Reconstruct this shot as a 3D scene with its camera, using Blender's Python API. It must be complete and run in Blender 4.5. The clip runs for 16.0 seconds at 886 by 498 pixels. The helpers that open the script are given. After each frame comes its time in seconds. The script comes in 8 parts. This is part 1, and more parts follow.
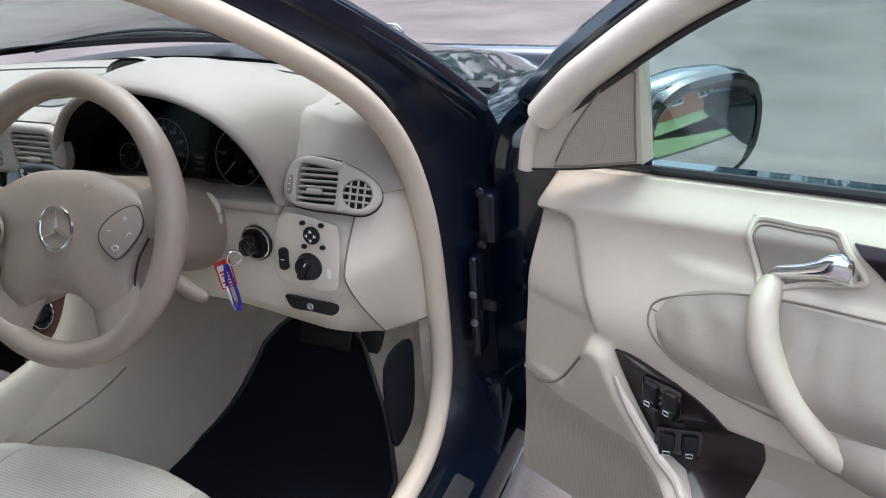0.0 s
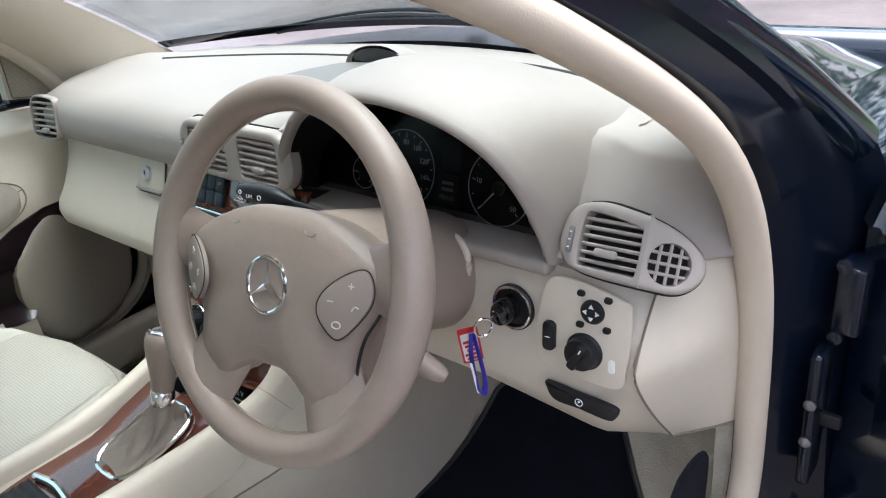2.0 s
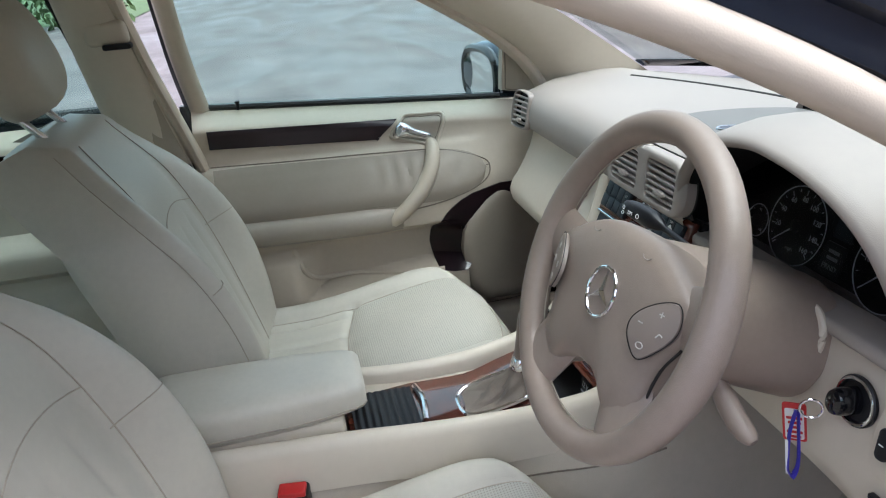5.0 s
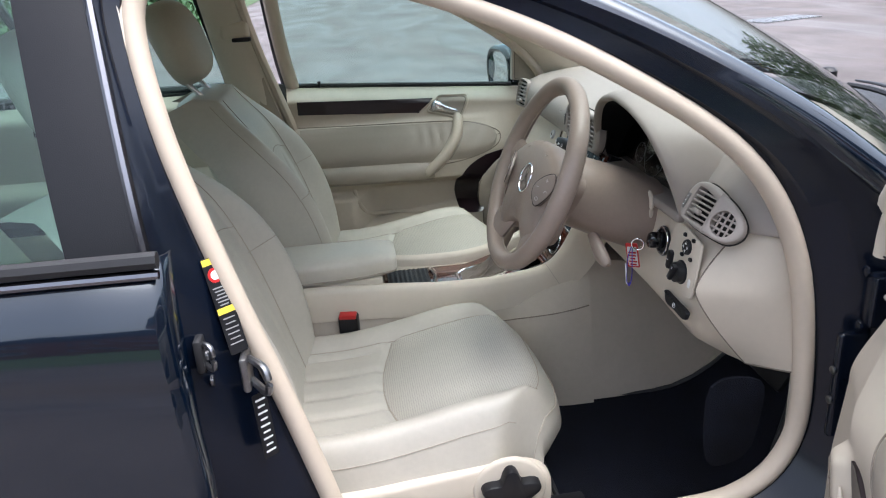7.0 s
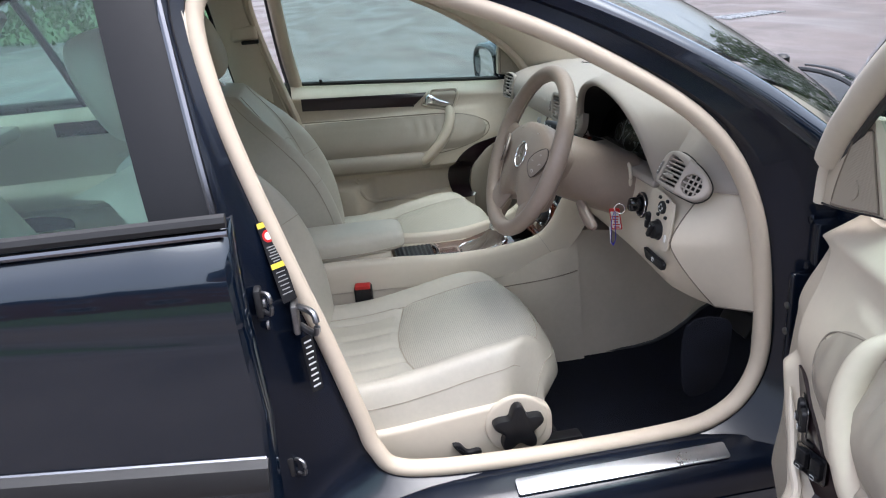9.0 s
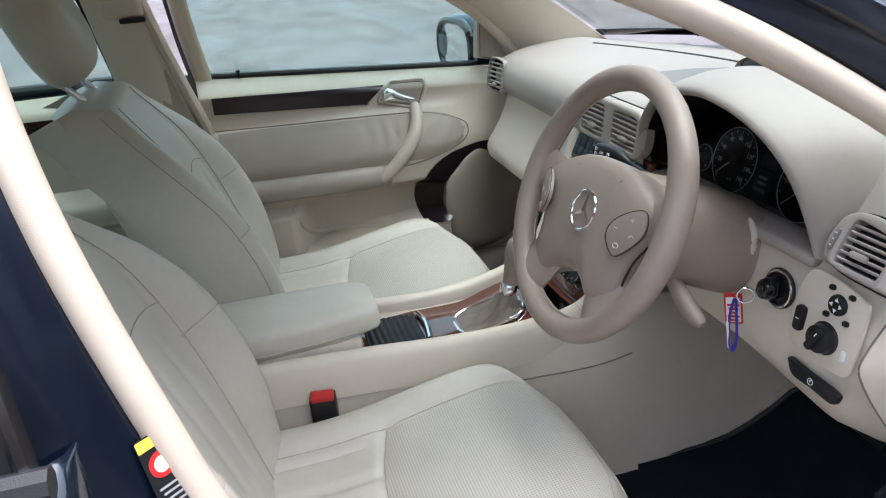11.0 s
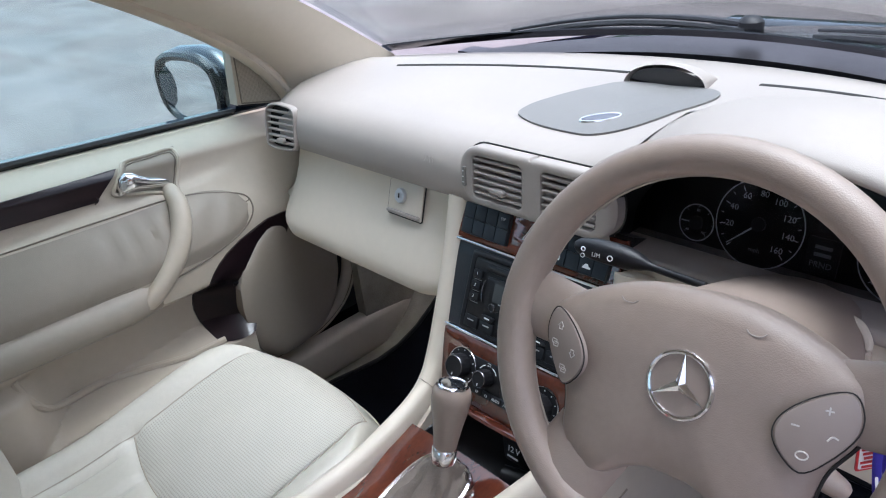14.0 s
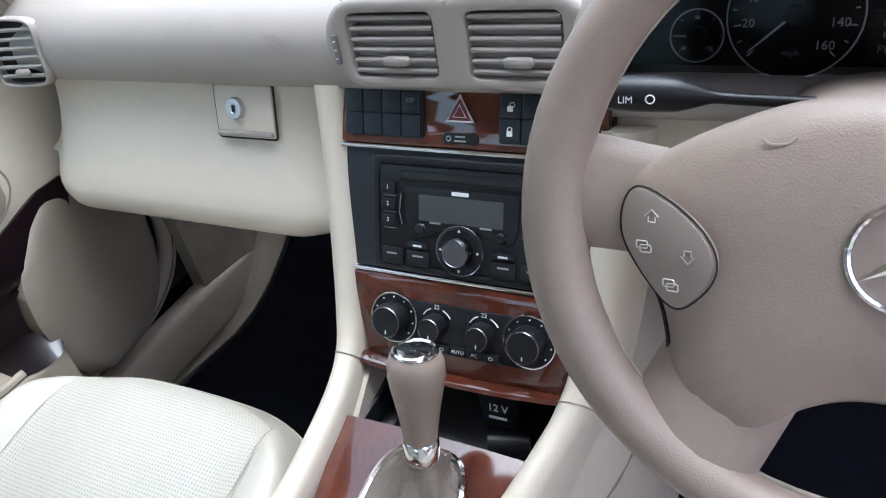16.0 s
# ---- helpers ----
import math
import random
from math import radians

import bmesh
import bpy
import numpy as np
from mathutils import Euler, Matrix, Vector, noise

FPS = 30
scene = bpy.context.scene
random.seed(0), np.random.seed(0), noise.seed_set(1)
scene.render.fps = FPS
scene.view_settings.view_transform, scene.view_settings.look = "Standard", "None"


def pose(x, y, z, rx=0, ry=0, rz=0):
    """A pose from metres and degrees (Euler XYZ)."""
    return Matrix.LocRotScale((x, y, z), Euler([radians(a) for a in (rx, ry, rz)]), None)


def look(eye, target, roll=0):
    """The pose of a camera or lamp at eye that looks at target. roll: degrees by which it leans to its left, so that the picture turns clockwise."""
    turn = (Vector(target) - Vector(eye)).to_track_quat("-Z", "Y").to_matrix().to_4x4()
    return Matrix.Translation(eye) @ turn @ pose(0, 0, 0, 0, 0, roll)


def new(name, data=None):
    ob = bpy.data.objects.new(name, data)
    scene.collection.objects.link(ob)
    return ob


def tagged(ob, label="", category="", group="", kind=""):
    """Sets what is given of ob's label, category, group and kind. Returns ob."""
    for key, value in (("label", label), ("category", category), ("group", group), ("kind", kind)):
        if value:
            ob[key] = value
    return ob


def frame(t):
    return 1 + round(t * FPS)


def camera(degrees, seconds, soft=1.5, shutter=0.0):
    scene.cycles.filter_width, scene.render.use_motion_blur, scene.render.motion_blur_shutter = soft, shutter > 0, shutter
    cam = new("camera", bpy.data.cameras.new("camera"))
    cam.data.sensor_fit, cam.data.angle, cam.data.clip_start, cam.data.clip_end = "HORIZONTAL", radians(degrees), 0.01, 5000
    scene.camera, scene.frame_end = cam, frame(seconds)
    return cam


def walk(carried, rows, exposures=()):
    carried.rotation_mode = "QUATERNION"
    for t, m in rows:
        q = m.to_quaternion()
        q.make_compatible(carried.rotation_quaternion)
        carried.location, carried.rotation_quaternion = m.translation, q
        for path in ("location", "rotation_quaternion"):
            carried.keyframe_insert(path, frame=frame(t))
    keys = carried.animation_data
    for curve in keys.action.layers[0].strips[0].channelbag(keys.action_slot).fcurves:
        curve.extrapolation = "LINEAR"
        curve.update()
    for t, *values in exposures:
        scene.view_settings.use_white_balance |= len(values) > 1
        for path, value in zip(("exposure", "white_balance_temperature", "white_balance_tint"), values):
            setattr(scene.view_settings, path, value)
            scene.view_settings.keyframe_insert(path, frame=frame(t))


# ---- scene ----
cam = camera(60.6, 16.0, soft=1.1)
PATH = [
    (0, (1.183, -0.604, 1.281), (0.437, 1.032, 0.405), -4.0),
    (0.5, (1.143, -0.543, 1.276), (0.193, 0.977, 0.389), -3.9),
    (1, (1.112, -0.457, 1.268), (-0.009, 0.945, 0.386), -4.3),
    (1.5, (1.052, -0.403, 1.261), (-0.164, 0.922, 0.386), -5.7),
    (2, (0.934, -0.358, 1.253), (-0.272, 0.964, 0.361), -6.9),
    (2.5, (0.842, -0.337, 1.233), (-0.328, 0.995, 0.307), -7.0),
    (3, (0.794, -0.328, 1.228), (-0.422, 0.959, 0.299), -6.4),
    (3.5, (0.786, -0.315, 1.23), (-0.67, 0.735, 0.35), -6.1),
    (4, (0.85, -0.289, 1.239), (-0.879, 0.305, 0.429), -4.3),
    (4.2, (0.884, -0.281, 1.243), (-0.903, 0.137, 0.448), -4.1),
    (6.3, (1.514, -0.321, 1.306), (-0.329, -0.015, 0.592), -4.2),
    (6.5, (1.602, -0.308, 1.302), (-0.249, -0.033, 0.594), -3.5),
    (7, (1.742, -0.314, 1.311), (-0.116, -0.107, 0.599), -3.8),
    (7.5, (1.89, -0.375, 1.319), (0.031, -0.149, 0.617), -4.7),
    (8, (2.02, -0.431, 1.341), (0.156, -0.169, 0.663), -5.3),
    (8.2, (2.032, -0.443, 1.34), (0.169, -0.164, 0.667), -5.1),
    (10.3, (1.526, -0.336, 1.291), (-0.3, -0.103, 0.51), -4.6),
    (10.5, (1.44, -0.366, 1.293), (-0.371, -0.068, 0.498), -5.2),
    (11, (1.245, -0.42, 1.294), (-0.526, 0.036, 0.486), -4.6),
    (11.5, (0.999, -0.396, 1.291), (-0.755, 0.135, 0.49), -4.3),
    (12, (0.795, -0.385, 1.287), (-0.899, 0.29, 0.465), -4.2),
    (12.5, (0.677, -0.416, 1.285), (-0.867, 0.51, 0.415), -3.8),
    (13, (0.66, -0.449, 1.292), (-0.696, 0.634, 0.297), -2.0),
    (13.5, (0.651, -0.45, 1.303), (-0.588, 0.562, 0.102), -4.7),
    (14, (0.623, -0.441, 1.312), (-0.741, 0.703, 0.4), -7.4),
    (14.5, (0.525, -0.406, 1.249), (-0.692, 0.825, 0.248), -8.7),
    (15, (0.408, -0.357, 1.199), (-0.615, 0.96, 0.096), -10.4),
    (15.5, (0.345, -0.34, 1.179), (-0.601, 1.003, 0.039), -12.6),
    (16, (0.326, -0.328, 1.167), (-0.568, 1.026, -0.002), -13.3),
]
EXPOSURE = [(0, 1.82, 5850, 12), (1.5, 2.05, 5900, 12), (3, 2.15, 5850, 12), (4.2, 1.95, 5750, 12), (6.5, 1.8, 5950, 12), (8.2, 1.6, 5950, 12), (10.5, 1.87, 5900, 12), (12, 1.98, 5700, 14), (13, 1.98, 5670, 17), (13.5, 2.12, 5650, 19), (14, 2.08, 5640, 19), (16, 2.47, 5600, 18)]
walk(cam, [(t, look(eye, target, roll)) for t, eye, target, roll in PATH], EXPOSURE)

# ---- light ----
SUN_DIR = (0.10, 0.22, 0.95)
world = bpy.data.worlds.new("sky")
scene.world = world
world.use_nodes = True
wn = world.node_tree
wn.nodes.clear()
sky = wn.nodes.new("ShaderNodeTexSky")
sky.sky_type, sky.sun_disc = "NISHITA", False
sky.sun_elevation = math.asin(SUN_DIR[2] / math.sqrt(sum(c * c for c in SUN_DIR)))
sky.sun_rotation = math.atan2(SUN_DIR[0], SUN_DIR[1])
sky.air_density, sky.dust_density = 1.0, 6.0
grey = wn.nodes.new("ShaderNodeHueSaturation")
grey.inputs["Saturation"].default_value = 0.42
bg = wn.nodes.new("ShaderNodeBackground")
bg.inputs["Strength"].default_value = 0.15
wout = wn.nodes.new("ShaderNodeOutputWorld")
wn.links.new(sky.outputs[0], grey.inputs["Color"])
wn.links.new(grey.outputs[0], bg.inputs["Color"])
wn.links.new(bg.outputs[0], wout.inputs["Surface"])
sun_data = bpy.data.lights.new("sun", "SUN")
sun_data.energy, sun_data.angle, sun_data.color = 0.38, radians(60), (1.0, 0.97, 0.93)
sun = new("sun", sun_data)
sun.matrix_world = look((SUN_DIR[0] * 20, SUN_DIR[1] * 20, SUN_DIR[2] * 20), (0, 0, 0))


# ---- materials ----
def material(name, color, rough=0.5, metal=0.0, vary=0.08, scale=6.0, grain=0.0, grain_scale=400.0,
             coat=0.0, spec=0.5, rough_vary=0.06, dark=None):
    """A surface with two scales of colour and gloss variation and a fine relief."""
    m = bpy.data.materials.new(name)
    m.use_nodes = True
    nt = m.node_tree
    b = nt.nodes["Principled BSDF"]
    co = nt.nodes.new("ShaderNodeTexCoord")
    big, fine = nt.nodes.new("ShaderNodeTexNoise"), nt.nodes.new("ShaderNodeTexNoise")
    big.inputs["Scale"].default_value, big.inputs["Detail"].default_value = scale, 4
    fine.inputs["Scale"].default_value, fine.inputs["Detail"].default_value = scale * 14, 3
    add = nt.nodes.new("ShaderNodeMath")
    add.operation = "MULTIPLY_ADD"
    add.inputs[1].default_value = 0.35
    nt.links.new(co.outputs["Object"], big.inputs["Vector"])
    nt.links.new(co.outputs["Object"], fine.inputs["Vector"])
    nt.links.new(fine.outputs["Fac"], add.inputs[0])
    nt.links.new(big.outputs["Fac"], add.inputs[2])
    ramp = nt.nodes.new("ShaderNodeValToRGB")
    lo = dark or tuple(c * (1 - vary * 2) for c in color)
    ramp.color_ramp.elements[0].position, ramp.color_ramp.elements[1].position = 0.42, 0.92
    ramp.color_ramp.elements[0].color = (*lo, 1)
    ramp.color_ramp.elements[1].color = (*[min(1, c * (1 + vary * 0.6)) for c in color], 1)
    nt.links.new(add.outputs[0], ramp.inputs[0])
    nt.links.new(ramp.outputs[0], b.inputs["Base Color"])
    rr = nt.nodes.new("ShaderNodeMapRange")
    rr.inputs["From Min"].default_value, rr.inputs["From Max"].default_value = 0.4, 0.95
    rr.inputs["To Min"].default_value, rr.inputs["To Max"].default_value = rough - rough_vary, rough + rough_vary
    nt.links.new(add.outputs[0], rr.inputs["Value"])
    nt.links.new(rr.outputs[0], b.inputs["Roughness"])
    b.inputs["Metallic"].default_value = metal
    b.inputs["Specular IOR Level"].default_value = spec
    b.inputs["Coat Weight"].default_value = coat
    b.inputs["Coat Roughness"].default_value = 0.05
    if grain:
        vor = nt.nodes.new("ShaderNodeTexVoronoi")
        vor.inputs["Scale"].default_value = grain_scale
        bump = nt.nodes.new("ShaderNodeBump")
        bump.inputs["Strength"].default_value, bump.inputs["Distance"].default_value = grain, 0.001
        nt.links.new(co.outputs["Object"], vor.inputs["Vector"])
        nt.links.new(vor.outputs["Distance"], bump.inputs["Height"])
        nt.links.new(bump.outputs[0], b.inputs["Normal"])
    return m


def wood_material(name, light, deep, rough=0.16):
    m = bpy.data.materials.new(name)
    m.use_nodes = True
    nt = m.node_tree
    b = nt.nodes["Principled BSDF"]
    co, mp = nt.nodes.new("ShaderNodeTexCoord"), nt.nodes.new("ShaderNodeMapping")
    mp.inputs["Scale"].default_value = (3.0, 1.0, 3.0)
    nz, wv = nt.nodes.new("ShaderNodeTexNoise"), nt.nodes.new("ShaderNodeTexNoise")
    nz.inputs["Scale"].default_value, nz.inputs["Detail"].default_value, nz.inputs["Distortion"].default_value = 4, 4, 1.2
    wv.inputs["Scale"].default_value, wv.inputs["Detail"].default_value = 90, 4
    mix = nt.nodes.new("ShaderNodeMath")
    mix.operation, mix.inputs[1].default_value = "MULTIPLY_ADD", 0.3
    ramp = nt.nodes.new("ShaderNodeValToRGB")
    ramp.color_ramp.elements[0].position, ramp.color_ramp.elements[1].position = 0.45, 0.85
    ramp.color_ramp.elements[0].color, ramp.color_ramp.elements[1].color = (*deep, 1), (*light, 1)
    nt.links.new(co.outputs["Object"], mp.inputs["Vector"])
    nt.links.new(mp.outputs[0], nz.inputs["Vector"])
    nt.links.new(mp.outputs[0], wv.inputs["Vector"])
    nt.links.new(wv.outputs["Fac"], mix.inputs[0])
    nt.links.new(nz.outputs["Fac"], mix.inputs[2])
    nt.links.new(mix.outputs[0], ramp.inputs[0])
    nt.links.new(ramp.outputs[0], b.inputs["Base Color"])
    b.inputs["Roughness"].default_value = rough
    b.inputs["Coat Weight"].default_value, b.inputs["Coat Roughness"].default_value = 1.0, 0.035
    b.inputs["Specular IOR Level"].default_value = 0.35
    return m


def glass_material(name, tint, gloss=0.02, mirror=0.04):
    """A clear pane: tinted transmission with a gloss that grows towards grazing angles."""
    m = bpy.data.materials.new(name)
    m.use_nodes = True
    nt = m.node_tree
    nt.nodes.remove(nt.nodes["Principled BSDF"])
    tr, gl = nt.nodes.new("ShaderNodeBsdfTransparent"), nt.nodes.new("ShaderNodeBsdfGlossy")
    tr.inputs["Color"].default_value = (*tint, 1)
    gl.inputs["Roughness"].default_value = gloss
    lw, po, ma, mx = (nt.nodes.new(k) for k in ("ShaderNodeLayerWeight", "ShaderNodeMath", "ShaderNodeMath", "ShaderNodeMixShader"))
    lw.inputs["Blend"].default_value = 0.5
    po.operation, po.inputs[1].default_value = "POWER", 5.0
    ma.operation, ma.inputs[1].default_value, ma.inputs[2].default_value = "MULTIPLY_ADD", 0.95, mirror
    nt.links.new(lw.outputs["Facing"], po.inputs[0])
    nt.links.new(po.outputs[0], ma.inputs[0])
    nt.links.new(ma.outputs[0], mx.inputs[0])
    nt.links.new(tr.outputs[0], mx.inputs[1])
    nt.links.new(gl.outputs[0], mx.inputs[2])
    nt.links.new(mx.outputs[0], nt.nodes["Material Output"].inputs["Surface"])
    return m


CREAM = material("cream_plastic", (0.60, 0.53, 0.432), 0.48, vary=0.04, scale=5, grain=0.12, grain_scale=900)
SEAL = material("beige_seal_rubber", (0.56, 0.475, 0.375), 0.6, vary=0.05, scale=5, grain=0.1, grain_scale=700)
CREAM_LEATHER = material("cream_leather", (0.495, 0.459, 0.388), 0.42, vary=0.06, scale=7, grain=0.16, grain_scale=700)
TAUPE = material("taupe_soft_plastic", (0.340, 0.298, 0.264), 0.55, vary=0.05, scale=5, grain=0.12, grain_scale=1000)
TAUPE_LEATHER = material("taupe_leather", (0.286, 0.224, 0.185), 0.40, vary=0.08, scale=9, grain=0.14, grain_scale=800)
SPEAKER = material("speaker_cloth", (0.36, 0.31, 0.25), 0.8, vary=0.06, grain=0.6, grain_scale=500)
CARPET = material("beige_carpet", (0.43, 0.39, 0.32), 0.95, vary=0.14, scale=18, grain=0.9, grain_scale=350, spec=0.1)
MAT_BLACK = material("black_mat_carpet", (0.006, 0.007, 0.012), 0.95, vary=0.25, scale=20, grain=0.9, grain_scale=420, spec=0.15)
PAINT = material("navy_paint", (0.0013, 0.0046, 0.0115), 0.2, metal=0.0, vary=0.06, scale=2, coat=1.0, spec=0.4, rough_vary=0.03)
PAINT.node_tree.nodes["Principled BSDF"].inputs["Coat IOR"].default_value = 1.62
PAINT.node_tree.nodes["Principled BSDF"].inputs["Coat Tint"].default_value = (0.72, 0.88, 1.0, 1)
JAMB = material("navy_jamb_paint", (0.0035, 0.0065, 0.015), 0.22, vary=0.2, scale=6, coat=0.1, spec=0.38, rough_vary=0.04)
RUBBER = material("black_rubber", (0.018, 0.018, 0.02), 0.55, vary=0.12, grain=0.2, grain_scale=700)
BLACK = material("black_plastic", (0.011, 0.011, 0.013), 0.38, vary=0.1, grain=0.12, grain_scale=900, spec=0.3)
GLOSS_BLACK = material("gloss_black", (0.006, 0.006, 0.008), 0.1, vary=0.1, coat=0.5, rough_vary=0.03)
SLATE = material("slate_switch_plastic", (0.017, 0.022, 0.028), 0.4, vary=0.1, grain=0.1, grain_scale=900, spec=0.3)
DARK_RED = material("dark_red_plastic", (0.13, 0.012, 0.014), 0.35, vary=0.06)
CHROME = material("chrome", (0.78, 0.78, 0.8), 0.09, metal=1.0, vary=0.04, rough_vary=0.03)
ALU = material("brushed_aluminium", (0.62, 0.63, 0.65), 0.32, metal=1.0, vary=0.06, scale=12)
STRIP = material("dark_chrome_strip", (0.22, 0.22, 0.24), 0.22, metal=1.0, vary=0.05)
STEEL = material("worn_steel", (0.30, 0.30, 0.31), 0.35, metal=1.0, vary=0.2, scale=30)
WOOD = wood_material("red_burr_wood", (0.135, 0.032, 0.014), (0.045, 0.011, 0.008), 0.10)
PANEL = wood_material("dark_plum_panel", (0.016, 0.007, 0.009), (0.007, 0.004, 0.006), 0.3)
DARK_WOOD = wood_material("dark_burr_wood", (0.034, 0.012, 0.009), (0.010, 0.004, 0.004), 0.25)
for mt in (DARK_WOOD, PANEL):
    mt.node_tree.nodes["Principled BSDF"].inputs["Coat Weight"].default_value = 0.25
GLASS = glass_material("green_tinted_glass", (0.77, 0.89, 0.86))
CLEAR = glass_material("clear_screen", (0.80, 0.84, 0.82))
LENS = glass_material("meter_lens", (0.66, 0.66, 0.68), 0.08, 0.006)
DIAL = material("dial_black", (0.005, 0.005, 0.006), 0.7, vary=0.1, spec=0.15)
MIRROR = material("mirror_glass", (0.86, 0.88, 0.88), 0.02, metal=1.0, vary=0.0, rough_vary=0.0)
PRINT = material("white_print", (0.75, 0.76, 0.76), 0.5, vary=0.02)
GREY_PRINT = material("grey_print", (0.30, 0.30, 0.30), 0.5, vary=0.02)
RED = material("red_plastic", (0.50, 0.02, 0.02), 0.35, vary=0.06)
YELLOW = material("yellow_print", (0.75, 0.58, 0.06), 0.5, vary=0.03)
VIOLET = material("violet_ribbon", (0.05, 0.035, 0.42), 0.6, vary=0.1, grain=0.4, grain_scale=900)
BELT = material("beige_webbing", (0.38, 0.33, 0.26), 0.75, vary=0.06, grain=0.5, grain_scale=600)
WHITE = material("white_card", (0.74, 0.73, 0.70), 0.6, vary=0.05)
SEAM = material("seam_thread", (0.42, 0.37, 0.30), 0.8, vary=0.1)
DOOR_TRIM = material("beige_door_vinyl", (0.475, 0.410, 0.325), 0.5, vary=0.05, scale=5, grain=0.14, grain_scale=900)
TUNNEL = material("beige_tunnel_cover", (0.475, 0.415, 0.335), 0.6, vary=0.06, scale=5, grain=0.25, grain_scale=700)
# beige door leather, its colour lowered further to carry the lower door's shade
SHADED_DOOR_LEATHER = material("shade_darkened_door_leather", (0.285, 0.243, 0.195), 0.5, vary=0.05, scale=7, grain=0.14, grain_scale=700)
FAINT_PRINT = material("faint_print", (0.50, 0.46, 0.42), 0.5, vary=0.03)
DOOR_SEAM = material("door_seam", (0.20, 0.165, 0.13), 0.8, vary=0.1)
GRILLE = material("perforated_grille", (0.40, 0.345, 0.275), 0.6, vary=0.05, grain=0.5, grain_scale=300)
gn = GRILLE.node_tree
sep, com, dot = (gn.nodes.new(k) for k in ("ShaderNodeSeparateXYZ", "ShaderNodeCombineXYZ", "ShaderNodeMapRange"))
mul = gn.nodes.new("ShaderNodeMix")
mul.data_type, mul.blend_type = "RGBA", "MULTIPLY"
mul.inputs[0].default_value = 1.0
vor = next(n for n in gn.nodes if n.bl_idname == "ShaderNodeTexVoronoi")
vor.voronoi_dimensions = "2D"
vor.inputs["Randomness"].default_value, vor.inputs["Scale"].default_value = 0.0, 400
dot.inputs["From Min"].default_value, dot.inputs["From Max"].default_value = 0.28, 0.40
dot.inputs["To Min"].default_value, dot.inputs["To Max"].default_value = 0.68, 1.0
gn.links.new(vor.inputs["Vector"].links[0].from_socket, sep.inputs[0])
gn.links.new(sep.outputs[1], com.inputs[0])
gn.links.new(sep.outputs[2], com.inputs[1])
gn.links.new(com.outputs[0], vor.inputs["Vector"])
gn.links.new(vor.outputs["Distance"], dot.inputs["Value"])
bs = gn.nodes["Principled BSDF"]
gn.links.new(bs.inputs["Base Color"].links[0].from_socket, mul.inputs[6])
gn.links.new(dot.outputs[0], mul.inputs[7])
gn.links.new(mul.outputs[2], bs.inputs["Base Color"])
GAP = material("dark_gap", (0.02, 0.018, 0.016), 0.9, vary=0.1)


# ---- mesh helpers ----
def thing(name, at=None, label="", category="", group="", kind="", local=False):
    """A top-level thing: an Empty at its base. local: its parts are given in its own axes."""
    ob = new(name)
    ob.empty_display_size = 0.05
    if at is not None:
        ob.matrix_basis = at if isinstance(at, Matrix) else Matrix.Translation(at)
    ob["_local"] = 1 if local else 0
    return tagged(ob, label, category, group, kind)


def finish(name, bm, mat, parent=None, label="", angle=38, kind="", category=""):
    bmesh.ops.recalc_face_normals(bm, faces=bm.faces[:])
    me = bpy.data.meshes.new(name)
    bm.to_mesh(me)
    bm.free()
    me.materials.append(mat)
    me.polygons.foreach_set("use_smooth", [True] * len(me.polygons))
    me.set_sharp_from_angle(angle=radians(angle))
    ob = new(name, me)
    if parent is not None:
        ob.parent = parent
        if parent.type == "EMPTY" and not parent.get("_local"):
            ob.matrix_parent_inverse = parent.matrix_basis.inverted()
    return tagged(ob, label, category, "", kind)


def part(name, bm, mat, parent, label="", angle=38):
    return finish(name, bm, mat, parent, label, angle)


def axes(origin, xa, ya):
    """A frame from an origin and two directions."""
    x = Vector(xa).normalized()
    y = (Vector(ya) - x * x.dot(Vector(ya))).normalized()
    z = x.cross(y)
    m = Matrix((x, y, z)).transposed().to_4x4()
    m.translation = Vector(origin)
    return m


def spline(pts, n=8, closed=False):
    """Points on a smooth curve through pts."""
    P = [Vector(p) for p in pts]
    out, L = [], len(P)
    for i in range(L if closed else L - 1):
        a, b, c, d = (P[(i + k) % L] if closed else P[min(max(i + k, 0), L - 1)] for k in (-1, 0, 1, 2))
        for j in range(n):
            t = j / n
            out.append(0.5 * ((2 * b) + (c - a) * t + (2 * a - 5 * b + 4 * c - d) * t * t + (3 * b - a - 3 * c + d) * t ** 3))
    if not closed:
        out.append(P[-1])
    return out


def loft(rings, ring_closed=True, ends=True, loop=False, bm=None):
    bm = bm or bmesh.new()
    V = [[bm.verts.new(p) for p in r] for r in rings]
    m, n = len(V), len(V[0])
    for i in range(m if loop else m - 1):
        a, b = V[i], V[(i + 1) % m]
        for j in range(n if ring_closed else n - 1):
            k = (j + 1) % n
            bm.faces.new((a[j], a[k], b[k], b[j]))
    if ends and ring_closed and not loop:
        bm.faces.new(V[0][::-1])
        bm.faces.new(V[-1])
    return bm


